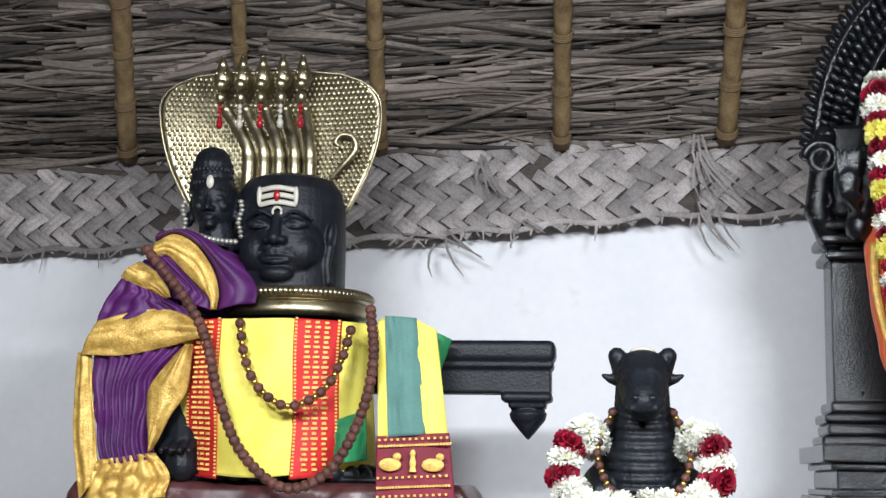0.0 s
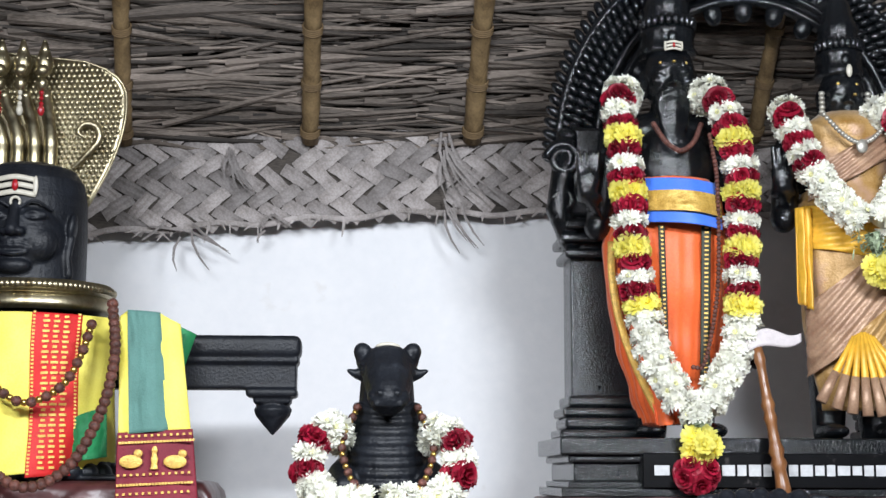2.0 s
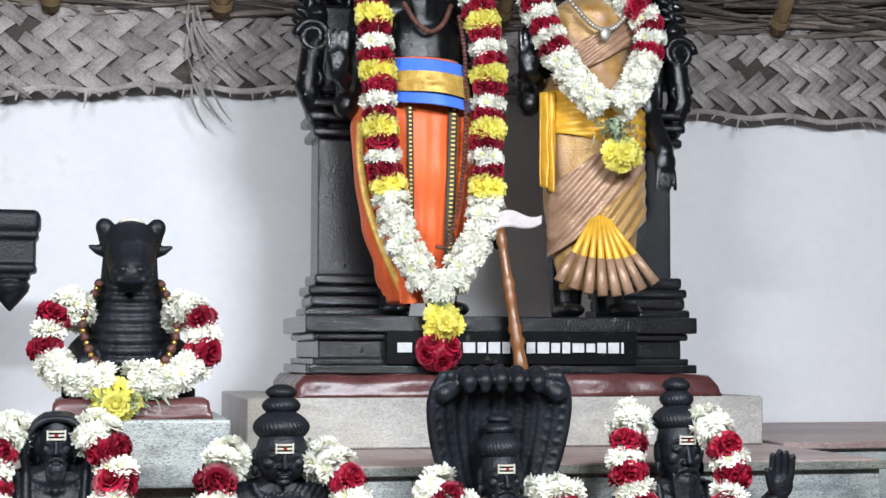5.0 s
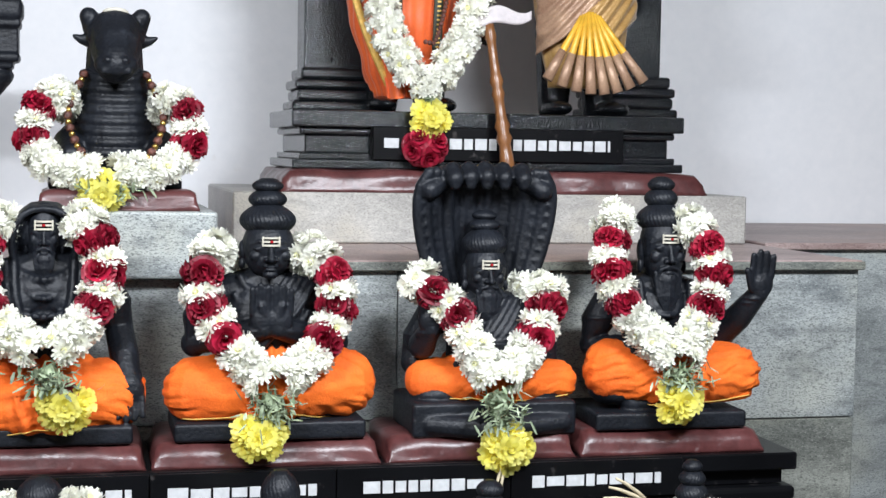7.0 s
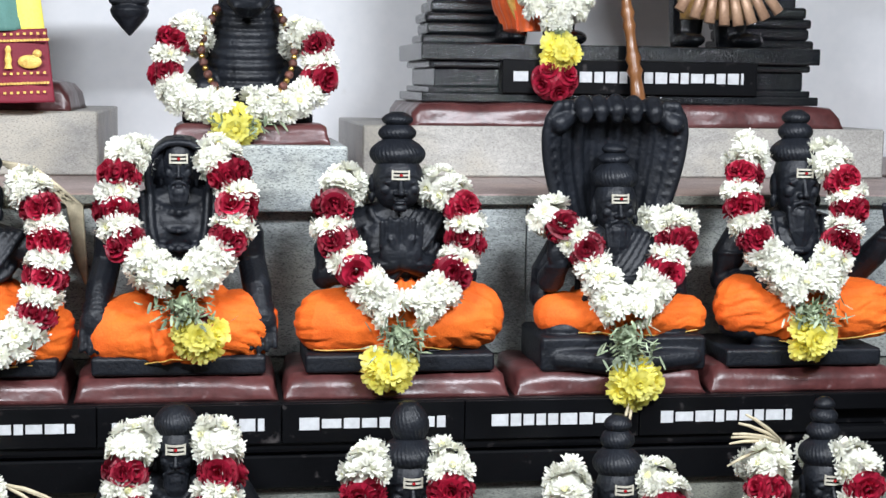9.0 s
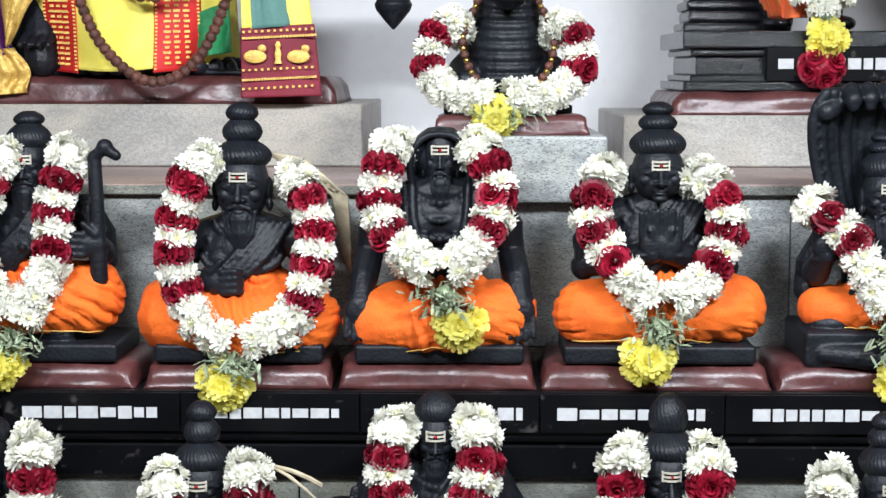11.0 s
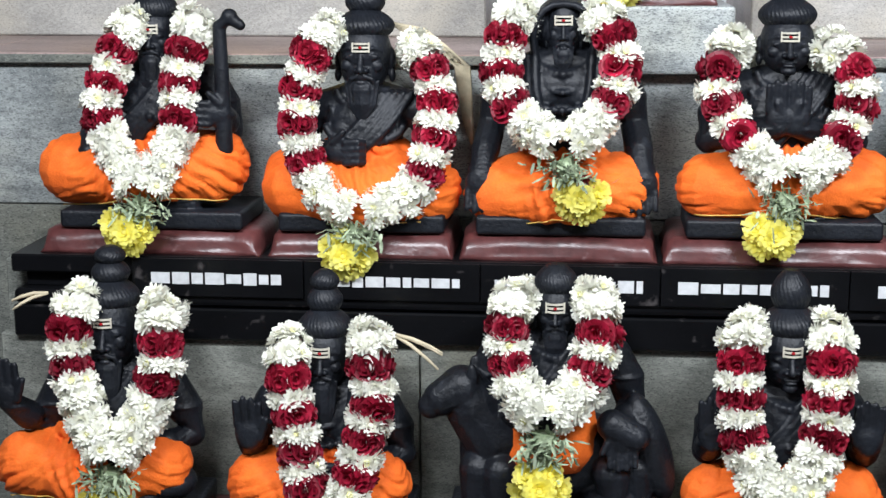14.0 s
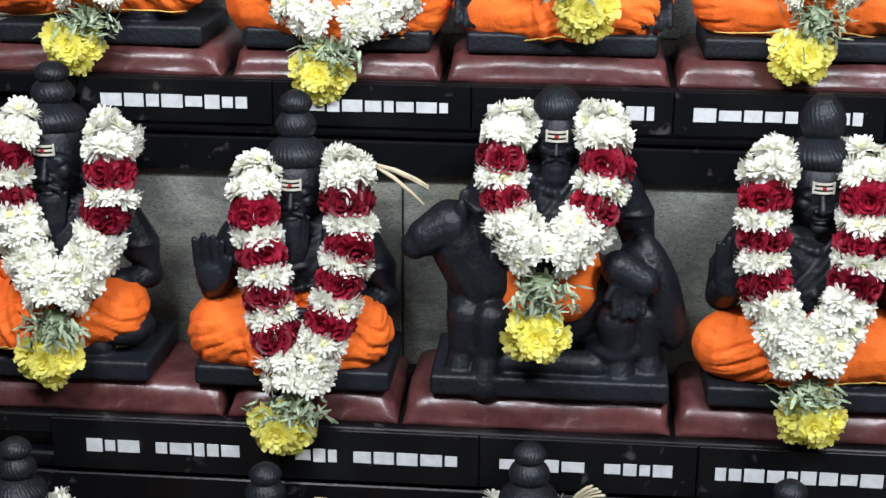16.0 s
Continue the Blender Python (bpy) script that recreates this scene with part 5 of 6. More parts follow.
# ---- the lingam with a carved face, its brass, cloths and beads ----
LX, LY = -0.812, 3.74
bm = bmesh.new()
lathe(bm, (LX, LY, 0), [(0.143, 1.90), (0.143, 2.05), (0.143, 2.18), (0.141, 2.26), (0.132, 2.31), (0.112, 2.34), (0.075, 2.354), (0.02, 2.358)], 48)
f = LY - 0.168
hx = -0.813
ell(bm, (hx + 0.006, LY - 0.083, 2.160), (0.104, 0.085, 0.098), u=40, v=28)
ell(bm, (hx, LY - 0.085, 2.115), (0.080, 0.075, 0.050), u=32, v=20)
for s in (-1, 1):
    ell(bm, (hx + s * 0.047, f + 0.020, 2.209), (0.031, 0.015, 0.014))
    limb(bm, spline([(hx + s * 0.014, f + 0.016, 2.228), (hx + s * 0.046, f + 0.012, 2.243), (hx + s * 0.084, f + 0.040, 2.222)], 9), [0.0042] * 9)
    limb(bm, spline([(hx + s * 0.019, f + 0.010, 2.207), (hx + s * 0.047, f + 0.004, 2.217), (hx + s * 0.077, f + 0.024, 2.206)], 9), [0.0026] * 9)
    limb(bm, spline([(hx + s * 0.019, f + 0.010, 2.205), (hx + s * 0.047, f + 0.005, 2.198), (hx + s * 0.076, f + 0.024, 2.204)], 9), [0.0028] * 9)
    ell(bm, (hx + s * 0.052, f + 0.045, 2.146), (0.046, 0.038, 0.050))
    ell(bm, (hx + s * 0.018, f - 0.006, 2.166), (0.013, 0.014, 0.010))
    limb(bm, spline([(hx + s * 0.022, f + 0.000, 2.157), (hx + s * 0.040, f + 0.010, 2.143), (hx + s * 0.047, f + 0.016, 2.126)], 7), [0.0035] * 7)
ell(bm, (hx, f + 0.024, 2.088), (0.042, 0.026, 0.021))
limb(bm, [(hx, f + 0.020, 2.234), (hx, f + 0.002, 2.200), (hx, f - 0.014, 2.170)], [0.011, 0.0125, 0.0155])
ell(bm, (hx, f + 0.010, 2.146), (0.034, 0.016, 0.010))
limb(bm, spline([(hx - 0.038, f + 0.012, 2.128), (hx - 0.012, f - 0.001, 2.134), (hx, f + 0.000, 2.131), (hx + 0.012, f - 0.001, 2.134), (hx + 0.038, f + 0.012, 2.128)], 11), [0.0058] * 11)
limb(bm, spline([(hx - 0.030, f + 0.010, 2.119), (hx, f - 0.001, 2.114), (hx + 0.030, f + 0.010, 2.119)], 9), [0.0068] * 9)
ell(bm, (LX + 0.122, LY - 0.080, 2.190), (0.012, 0.024, 0.036), (0, 8, 0))
limb(bm, [(LX + 0.120, LY - 0.085, 2.160), (LX + 0.114, LY - 0.090, 2.115), (LX + 0.118, LY - 0.085, 2.075)], [0.011, 0.010, 0.012])
lathe(bm, (LX, LY, 0), [(0.20, 1.584), (0.245, 1.60), (0.25, 1.63), (0.20, 1.66), (0.19, 1.72), (0.21, 1.78), (0.225, 1.85), (0.222, 1.93), (0.18, 1.98)], 48, 1.0, 0.85)
for k in range(16):
    a = math.pi + math.pi * (k + 0.5) / 16
    ell(bm, (LX + 0.245 * math.cos(a), LY + 0.21 * math.sin(a), 1.605), (0.024, 0.024, 0.02))
box(bm, -1.22, -0.40, LY - 0.17, LY + 0.16, 1.585, 1.598, 0.004, 1)
# the spout
box(bm, -0.62, -0.135, LY - 0.055, LY + 0.055, 1.882, 1.936, 0.016, 3)
box(bm, -0.62, -0.140, LY - 0.048, LY + 0.05, 1.868, 1.884, 0.003, 1)
box(bm, -0.62, -0.146, LY - 0.040, LY + 0.05, 1.806, 1.87, 0.003, 1)
box(bm, -0.268, -0.143, LY - 0.05, LY + 0.05, 1.786, 1.808, 0.008, 2)
box(bm, -0.25, -0.158, LY - 0.04, LY + 0.04, 1.770, 1.788, 0.004, 1)
lathe(bm, (-0.203, LY, 0), [(0.002, 1.695), (0.020, 1.715), (0.042, 1.742), (0.047, 1.757), (0.040, 1.768), (0.025, 1.774)], 24)
solid("lingam_statue", carve(bm, 0.0031, 3), STONE, (LX, LY, 1.585), "black stone lingam with a carved calm face and a side spout", "statue")


def tripundra(x, y, z, w, h, name, label):
    t = thing(name, (x, y, z), label, "ornament")
    bm = bmesh.new()
    for k in (-1, 0, 1):
        sheet(bm, lambda u, v, k=k: Vector((x + w * (2 * u - 1), y + 0.18 * w * (2 * u - 1) ** 2, z + h * 0.62 * k + h * 0.42 * (v - 0.5) + h * 0.10 * math.cos(3 * (2 * u - 1)))), 12, 2, 0.003)
    for s in (-1, 1):
        ell(bm, (x + s * w * 0.98, y + 0.18 * w, z), (w * 0.14, 0.004, h * 0.85), u=12, v=8)
    part("bar", bm, ENAMEL, t, "white enamel bars")
    part("stone", ell(bmesh.new(), (x, y - 0.003, z), (w * 0.17, 0.004, h * 0.5), u=12, v=8), RED_STONE, t, "red oval stone")
    return t


t = tripundra(hx - 0.002, LY - 0.152, 2.280, 0.047, 0.029, "forehead_ornament", "white three-barred ornament with a red stone on the lingam")
bm = bmesh.new()
limb(bm, [(hx + 0.011 * math.cos(a), LY - 0.153, 2.240 + 0.011 * math.sin(a)) for a in (2 * math.pi * k / 16 for k in range(17))], [0.0035] * 17)
part("ring", bm, ENAMEL, t, "small white ring pendant")

# brass collar
t = thing("brass_collar", (-0.79, LY, 1.985), "polished brass collar with a braided rim round the lingam", "collar")
part("band", lathe(bmesh.new(), (-0.79, LY - 0.005, 0), [(0.165, 1.985), (0.188, 1.985), (0.193, 1.998), (0.186, 2.014), (0.180, 2.022), (0.168, 2.022)], 72), BRASS, t)
bm = bmesh.new()
for k in range(96):
    a = 2 * math.pi * k / 96
    ell(bm, (-0.79 + 0.186 * math.cos(a), LY - 0.005 + 0.186 * math.sin(a), 2.040), (0.0125, 0.0125, 0.011), (0, 0, math.degrees(a)), 8, 6)
lathe(bm, (-0.79, LY - 0.005, 0), [(0.168, 2.020), (0.188, 2.024), (0.192, 2.040), (0.186, 2.054), (0.168, 2.056)], 72)
part("rim", bm, BRASS, t, "braided brass rim")

# brass serpent hood
t = thing("brass_serpent_hood", (-0.90, 3.90, 2.1), "embossed brass five-headed serpent hood behind the lingam", "serpent hood")


def hood_half(z):
    """Half the hood's width at a height."""
    f = (z - 2.10) / 0.57
    w = 0.105 + 0.195 * math.sin(min(1.0, f / 0.80) * math.pi / 2) ** 1.25
    if f > 0.80:
        q = (f - 0.80) / 0.20
        w *= max(0.0, 1 - q ** 2.4) ** 0.42
    return max(0.01, w)


def hood_y(x, z):
    d = (x + 0.90) / 0.3
    return 3.90 - 0.035 * d * d - 0.05 * max(0, (z - 2.45) / 0.2) ** 2


def hood_f(u, v):
    z = 2.10 + 0.57 * v
    x = -0.90 + hood_half(z) * (2 * u - 1)
    return Vector((x, hood_y(x, z), z))


part("hood_plate", sheet(bmesh.new(), hood_f, 40, 40, 0.006), BRASS, t)
bm = bmesh.new()
line = [hood_f(0, k / 30) for k in range(31)] + [hood_f(1, 1 - k / 30) for k in range(31)]
tube(bm, [p + Vector((0, -0.004, 0)) for p in line], 0.0035, 8)
part("rim", bm, BRASS, t, "rolled brass rim")
bm = bmesh.new()
c = 0.0135
for j in range(44):
    z = 2.13 + j * c * 0.95
    if z > 2.655:
        break
    hw = hood_half(z) - 0.012
    n = int(hw / c)
    for i in range(-n, n + 1):
        x = -0.90 + (i + 0.5 * (j % 2)) * c
        if abs(x + 0.90) > hw or (abs(x + 0.89) < 0.085 and z < 2.52):
            continue
        ell(bm, (x, hood_y(x, z) - 0.001, z), (c * 0.47, 0.004, c * 0.55), (14, 0, 0), 7, 5)
tagged(part("scale", bm, BRASS, t, "embossed brass scales"), kind="stuff")
for k in range(5):
    x0 = -0.960 + 0.042 * k
    xt = -1.012 + 0.0535 * k
    bm = bmesh.new()
    pts = [(x0, 3.872, 2.20), (x0, 3.868, 2.34), (x0, 3.855, 2.46), (xt, 3.80, 2.56)]
    line = spline(pts, 40)
    tube(bm, line, [0.0205 * (1 + 0.10 * (1 if i % 8 < 2 else 0)) * (1 - 0.25 * i / 40) for i in range(40)], 14)
    part("serpent_neck", bm, BRASS, t)
    bm = bmesh.new()
    ell(bm, (xt, 3.775, 2.628), (0.023, 0.024, 0.034))
    limb(bm, [(xt, 3.775, 2.65), (xt, 3.772, 2.685)], [0.017, 0.006])
    ell(bm, (xt, 3.755, 2.606), (0.017, 0.016, 0.016))
    for s in (-1, 1):
        ell(bm, (xt + s * 0.011, 3.756, 2.638), (0.005, 0.005, 0.006), u=8, v=6)
    lathe(bm, (xt, 3.76, 0), [(0.004, 2.555), (0.011, 2.562), (0.014, 2.575), (0.010, 2.585)], 14)
    head = part("serpent_head", bm, BRASS, t, "brass serpent head")
    bm = bmesh.new()
    for i, z in enumerate((2.548, 2.535, 2.52)):
        ell(bm, (xt, 3.758, z), (0.006, 0.006, 0.007), u=10, v=8)
    ell(bm, (xt, 3.758, 2.503), (0.009, 0.009, 0.014), u=10, v=8)
    part("pendant", bm, RED_STONE if k % 2 == 0 else ENAMEL, head, "hanging red bead pendant")
bm = bmesh.new()
curl = [(-0.735, 3.862, 2.375), (-0.70, 3.856, 2.41), (-0.668, 3.852, 2.45), (-0.675, 3.852, 2.485), (-0.705, 3.852, 2.492), (-0.722, 3.852, 2.472), (-0.708, 3.852, 2.458)]
ln = spline(curl, 40)
tube(bm, ln, [0.004 + 0.006 * math.sin(math.pi * min(1, i / 39 * 0.9 + 0.1)) for i in range(40)], 10)
part("serpent_tail", bm, BRASS, t, "curled brass tail")

# the goddess at the lingam's side
GX, GY = -0.990, 3.66
bm = bmesh.new()
face(bm, GX, GY, 2.278, 0.057, 0.074, 0, False)
limb(bm, [(GX, GY, 2.24), (GX + 0.01, GY + 0.01, 2.16)], [0.04, 0.05])
ell(bm, (GX - 0.02, GY + 0.05, 2.0), (0.14, 0.10, 0.20))
ell(bm, (GX - 0.05, GY + 0.02, 1.72), (0.17, 0.12, 0.14))
limb(bm, [(GX - 0.05, GY - 0.03, 1.78), (GX - 0.03, GY - 0.09, 1.67), (GX - 0.03, GY - 0.10, 1.62)], [0.05, 0.045, 0.04])
for k in range(4):
    limb(bm, [(GX - 0.06 + 0.02 * k, GY - 0.12, 1.675), (GX - 0.065 + 0.022 * k, GY - 0.155, 1.655)], [0.011, 0.008])
for s in (-1, 1):
    ell(bm, (GX + s * 0.068, GY + 0.01, 2.235), (0.014, 0.014, 0.02))
bm = carve(bm, 0.004)
lathe(bm, (GX - 0.010, GY + 0.01, 0), [(0.050, 2.296), (0.057, 2.302), (0.058, 2.311), (0.053, 2.317), (0.052, 2.332), (0.055, 2.337), (0.052, 2.344), (0.049, 2.368), (0.051, 2.373), (0.046, 2.381), (0.041, 2.398), (0.030, 2.412), (0.013, 2.420)], 64, 1.0, 1.0, lambda a, i: 1 + 0.022 * math.sin(20 * a))
for z, r, n in ((2.322, 0.053, 17), (2.356, 0.050, 15)):
    for k in range(n):
        a = math.pi + math.pi * k / (n - 1)
        ell(bm, (GX - 0.010 + r * math.cos(a), GY + 0.01 + r * math.sin(a), z), (0.006, 0.005, 0.008), u=8, v=6)
solid("goddess_statue", bm, STONE, (GX, GY, 1.59), "black stone goddess bust with a ribbed crown", "statue")
bm = bmesh.new()
ell(bm, (GX + 0.003, GY - 0.062, 2.318), (0.010, 0.004, 0.017), u=12, v=8)
solid("tilak", bm, ENAMEL, (GX, GY - 0.06, 2.318), "white and red drop ornament on the goddess's brow", "ornament")
SILVER = mat("silver_filigree", (0.42, 0.40, 0.35), 0.45, 0.6, vary=0.2, scale=60)
for s in (-1, 1):
    bm = bmesh.new()
    for k in range(9):
        ell(bm, (GX + s * (0.072 + 0.004 * math.sin(k)), GY - 0.02 - 0.004 * (k % 2), 2.275 - 0.011 * k), (0.008, 0.007, 0.006), u=8, v=6)
    solid("ear_ornament", bm, SILVER, (GX + s * 0.075, GY - 0.02, 2.23), "silver filigree ear ornament on the goddess", "ear ornament", "ear ornaments")
bm = bmesh.new()
for k in range(11):
    ell(bm, (GX + 0.075 - 0.012 * k * 0.9 + 0.0, GY - 0.075, 2.165 + 0.022 * (k / 10) ** 2), (0.008, 0.008, 0.007), u=8, v=6)
solid("necklace", bm, SILVER, (GX, GY - 0.08, 2.17), "silver necklace at the goddess's throat", "necklace")

t = thing("silk_saree", (-1.15, 3.6, 1.55), "purple silk saree with broad gold borders draped on the goddess", "saree")
mound("shoulder_wrap", t, PURPLE, (-0.985, 3.665, 2.075), (0.135, 0.11, 0.088), 2, 0.03, 12, 7, "purple silk shoulder wrap", (0, 32, 0))
mound("hip_wrap", t, PURPLE, (-1.130, 3.665, 1.985), (0.115, 0.11, 0.105), 4, 0.05, 12, 6, "purple silk hip wrap", (0, -25, 0))


def drape(name, material, a, b, y, folds, depth, bulge, seed, label, slant=1.5):
    """Silk hung between two edges of (x, z), with folds running along them."""
    nu, nv = 40, 44
    pa, pb = (spline([(x, y, z) for x, z in q], nv + 1) for q in (a, b))

    def f(u, v):
        j = round(v * nv)
        p = pa[j].lerp(pb[j], u)
        w = abs(math.sin(math.pi * folds * u + slant * v + 2.4 * noise.noise(Vector((2.2 * u, 2.8 * v, seed)))))
        p.y -= bulge * 4 * u * (1 - u) + (0.4 if material == ZARI else 0.8) * depth * (w - 0.5) + 0.5 * depth * noise.noise(Vector((3 * u, 4 * v, seed + 3)))
        return p

    return part(name, sheet(bmesh.new(), f, nu, nv), material, t, label)


SHOULDER = [(-1.098, 2.154), (-1.049, 2.174), (-0.998, 2.150), (-0.953, 2.091), (-0.935, 2.035), (-0.939, 1.990)]
FRONT = [(-1.097, 2.119), (-1.065, 2.122), (-1.024, 2.084), (-0.980, 2.042), (-0.957, 2.014), (-0.953, 1.990)]
ARM = [(-1.132, 2.108), (-1.095, 2.084), (-1.065, 2.049), (-1.053, 2.021)]
drape("shoulder_fall", PURPLE, SHOULDER, [(-1.081, 2.184), (-1.017, 2.187), (-0.944, 2.148), (-0.885, 2.099), (-0.848, 2.050), (-0.847, 2.008)], 3.535, 2, 0.008, 0.030, 1, "purple silk over the shoulder")
drape("shoulder_border", ZARI, FRONT, SHOULDER, 3.522, 2, 0.007, 0.014, 2, "gold zari border curving over the shoulder")
drape("breast_fold", PURPLE, ARM, FRONT, 3.538, 4, 0.014, 0.016, 3, "gathered purple silk folds", 3.0)
drape("arm_border", ZARI, [(-1.180, 2.072), (-1.144, 2.045), (-1.107, 2.031), (-1.060, 2.015)], ARM, 3.524, 2, 0.008, 0.018, 4, "gold zari border on the arm")
drape("arm_fold", PURPLE, [(-1.182, 2.070), (-1.208, 2.030), (-1.230, 1.985), (-1.240, 1.950)], [(-1.062, 2.018), (-1.040, 2.005), (-1.000, 1.990), (-0.972, 1.955)], 3.535, 5, 0.014, 0.030, 5, "purple silk folds at the elbow", 2.0)
drape("waist_border", ZARI, [(-1.264, 1.880), (-1.161, 1.879), (-1.064, 1.897), (-0.975, 1.921)], [(-1.227, 1.961), (-1.133, 1.985), (-1.051, 1.989), (-0.976, 1.961)], 3.508, 2, 0.008, 0.014, 6, "gold zari border across the waist", 0.8)
drape("pleat", PURPLE, [(-1.246, 1.890), (-1.240, 1.790), (-1.227, 1.710), (-1.209, 1.618)], [(-1.010, 1.910), (-1.081, 1.823), (-1.092, 1.735), (-1.078, 1.635)], 3.535, 7, 0.024, 0.020, 7, "gathered purple silk pleats", 0.9)
drape("edge_border", ZARI, [(-1.279, 1.888), (-1.283, 1.790), (-1.280, 1.694), (-1.258, 1.536)], [(-1.244, 1.885), (-1.238, 1.790), (-1.227, 1.711), (-1.213, 1.590)], 3.528, 1, 0.010, 0.008, 8, "pale gold zari edge")
drape("knee_border", ZARI, [(-1.010, 1.905), (-1.085, 1.814), (-1.094, 1.750), (-1.086, 1.650)], [(-0.988, 1.905), (-1.000, 1.798), (-1.036, 1.735), (-1.078, 1.655)], 3.505, 1, 0.010, 0.016, 9, "gold zari border over the knee")
drape("pleat_foot", ZARI, [(-1.215, 1.630), (-1.232, 1.580), (-1.246, 1.530)], [(-1.076, 1.650), (-1.040, 1.600), (-1.046, 1.545)], 3.525, 5, 0.026, 0.012, 10, "gold zari foot of the pleats", 0.4)

# the yellow cloth round the lingam's base
t = thing("yellow_cloth", (-0.82, 3.5, 1.6), "yellow cotton cloth with red and gold stripes round the lingam", "cloth")


def wrap(x0, x1, z0, z1, off, seed, amp=0.006):
    def f(u, v):
        x = x0 + (x1 - x0) * u
        d = (x + 0.825) / 0.262
        y = 3.735 - 0.235 * math.sqrt(max(0.02, 1 - d * d * 0.96)) - off
        z = z1 + (z0 - z1) * v
        y += amp * math.sin(34 * x + 3 * noise.noise(Vector((3 * x, 3 * z, seed))) + 4 * v) * (0.3 + 0.7 * v) + 2.4 * amp * noise.noise(Vector((7 * x, 5 * z, 3.3)))
        y -= 0.022 * math.sin(math.pi * min(1.0, v * 1.05))
        return Vector((x, y, z + 0.006 * math.sin(18 * x + seed) * v))
    return f


part("cotton", sheet(bmesh.new(), wrap(-1.070, -0.572, 1.600, 1.968, 0.0, 1, 0.014), 110, 44), YELLOW, t)
for x0, x1 in ((-0.742, -0.640), (-1.010, -0.922)):
    g = wrap(x0, x1, 1.590, 1.968, 0.0055, 1, 0.014)
    s = part("stripe", sheet(bmesh.new(), g, 26, 44, 0.003), RED, t, "red cotton stripe")
    bm = bmesh.new()
    for col in (0.30, 0.5, 0.70):
        for k in range(30):
            p = g(col, 0.02 + 0.96 * k / 30) + Vector((0, -0.0025, 0))
            wd = 0.0085 if k % 2 else 0.005
            box(bm, p.x - wd, p.x + wd, p.y - 0.001, p.y + 0.001, p.z - 0.0028, p.z + 0.0028)
    for col in (0.05, 0.95):
        for k in range(44):
            p = g(col, k / 44) + Vector((0, -0.002, 0))
            box(bm, p.x - 0.003, p.x + 0.003, p.y - 0.001, p.y + 0.001, p.z - 0.0022, p.z + 0.0022)
    part("motif", bm, GOLD_THREAD, s, "woven gold motifs", False)
patch("green_tail", t, GREEN, (-0.665, 3.545, 1.72), (-0.575, 3.56, 1.76), (-0.66, 3.55, 1.625), (-0.57, 3.56, 1.64), 1.5, 0.008, 0.015, 4, "green cotton edge")
patch("green_corner", t, GREEN, (-0.44, 3.60, 1.958), (-0.383, 3.62, 1.930), (-0.44, 3.60, 1.80), (-0.425, 3.61, 1.80), 1, 0.005, 0.01, 5, "green cotton corner with gold motifs")

t = thing("green_shawl", (-0.48, 3.48, 1.55), "teal shawl with yellow edges and a maroon gold-woven end", "shawl")
patch("shawl_body", t, TEAL, (-0.530, 3.505, 1.975), (-0.455, 3.51, 1.970), (-0.510, 3.455, 1.690), (-0.424, 3.465, 1.697), 1, 0.005, 0.012, 1, "teal cotton body")
patch("shawl_edge", t, YELLOW, (-0.548, 3.515, 1.960), (-0.526, 3.507, 1.975), (-0.534, 3.463, 1.690), (-0.508, 3.457, 1.690), 0.5, 0.002, 0.0, 1, "yellow cotton edge", 8, 30)
patch("shawl_edge", t, YELLOW, (-0.458, 3.508, 1.970), (-0.410, 3.53, 1.945), (-0.427, 3.463, 1.697), (-0.374, 3.475, 1.699), 1, 0.003, 0.0, 1, "yellow cotton edge", 8, 30)
g = patch("shawl_end", t, MAROON, (-0.536, 3.46, 1.692), (-0.370, 3.47, 1.702), (-0.534, 3.44, 1.535), (-0.352, 3.45, 1.540), 1, 0.004, 0.008, 2, "maroon woven end panel")
bm = bmesh.new()
for k, z in enumerate((1.686, 1.672, 1.600, 1.578, 1.558)):
    patch_y = 3.447 - 0.012
    for j in range(24):
        x = -0.530 + 0.0071 * j
        if k in (1, 3) or j % 2 == 0:
            box(bm, x, x + 0.0055, patch_y + 0.004 + 0.10 * (z - 1.60), patch_y + 0.0065 + 0.10 * (z - 1.60), z - 0.0025 + 0.05 * (x + 0.47), z + 0.0025 + 0.05 * (x + 0.47))
for cx in (-0.500, -0.402):
    ell(bm, (cx, 3.437, 1.628), (0.026, 0.003, 0.015), u=14, v=8)
    ell(bm, (cx + 0.016, 3.437, 1.646), (0.010, 0.003, 0.009), u=10, v=8)
lathe(bm, (-0.448, 3.438, 1.612), [(0.009, 0), (0.006, 0.01), (0.008, 0.02), (0.005, 0.034), (0.007, 0.042), (0.003, 0.05)], 10, 1.0, 0.3)
part("motif", bm, GOLD_THREAD, g, "gold woven animal motifs and bands", False)

mala([(-1.10, 3.47, 2.128), (-0.995, 3.44, 2.01), (-0.938, 3.43, 1.914), (-0.903, 3.43, 1.782), (-0.845, 3.43, 1.653), (-0.740, 3.42, 1.572), (-0.640, 3.43, 1.612), (-0.572, 3.44, 1.733), (-0.545, 3.45, 1.863), (-0.565, 3.52, 1.99)], 0.0135, 64, "long string of large brown rudraksha beads over the cloth")
mala([(-0.872, 3.49, 1.955), (-0.850, 3.465, 1.865), (-0.810, 3.452, 1.797), (-0.740, 3.446, 1.758), (-0.662, 3.452, 1.795), (-0.624, 3.465, 1.865), (-0.608, 3.50, 1.94)], 0.0125, 31, "short string of brown beads with gold caps", True)

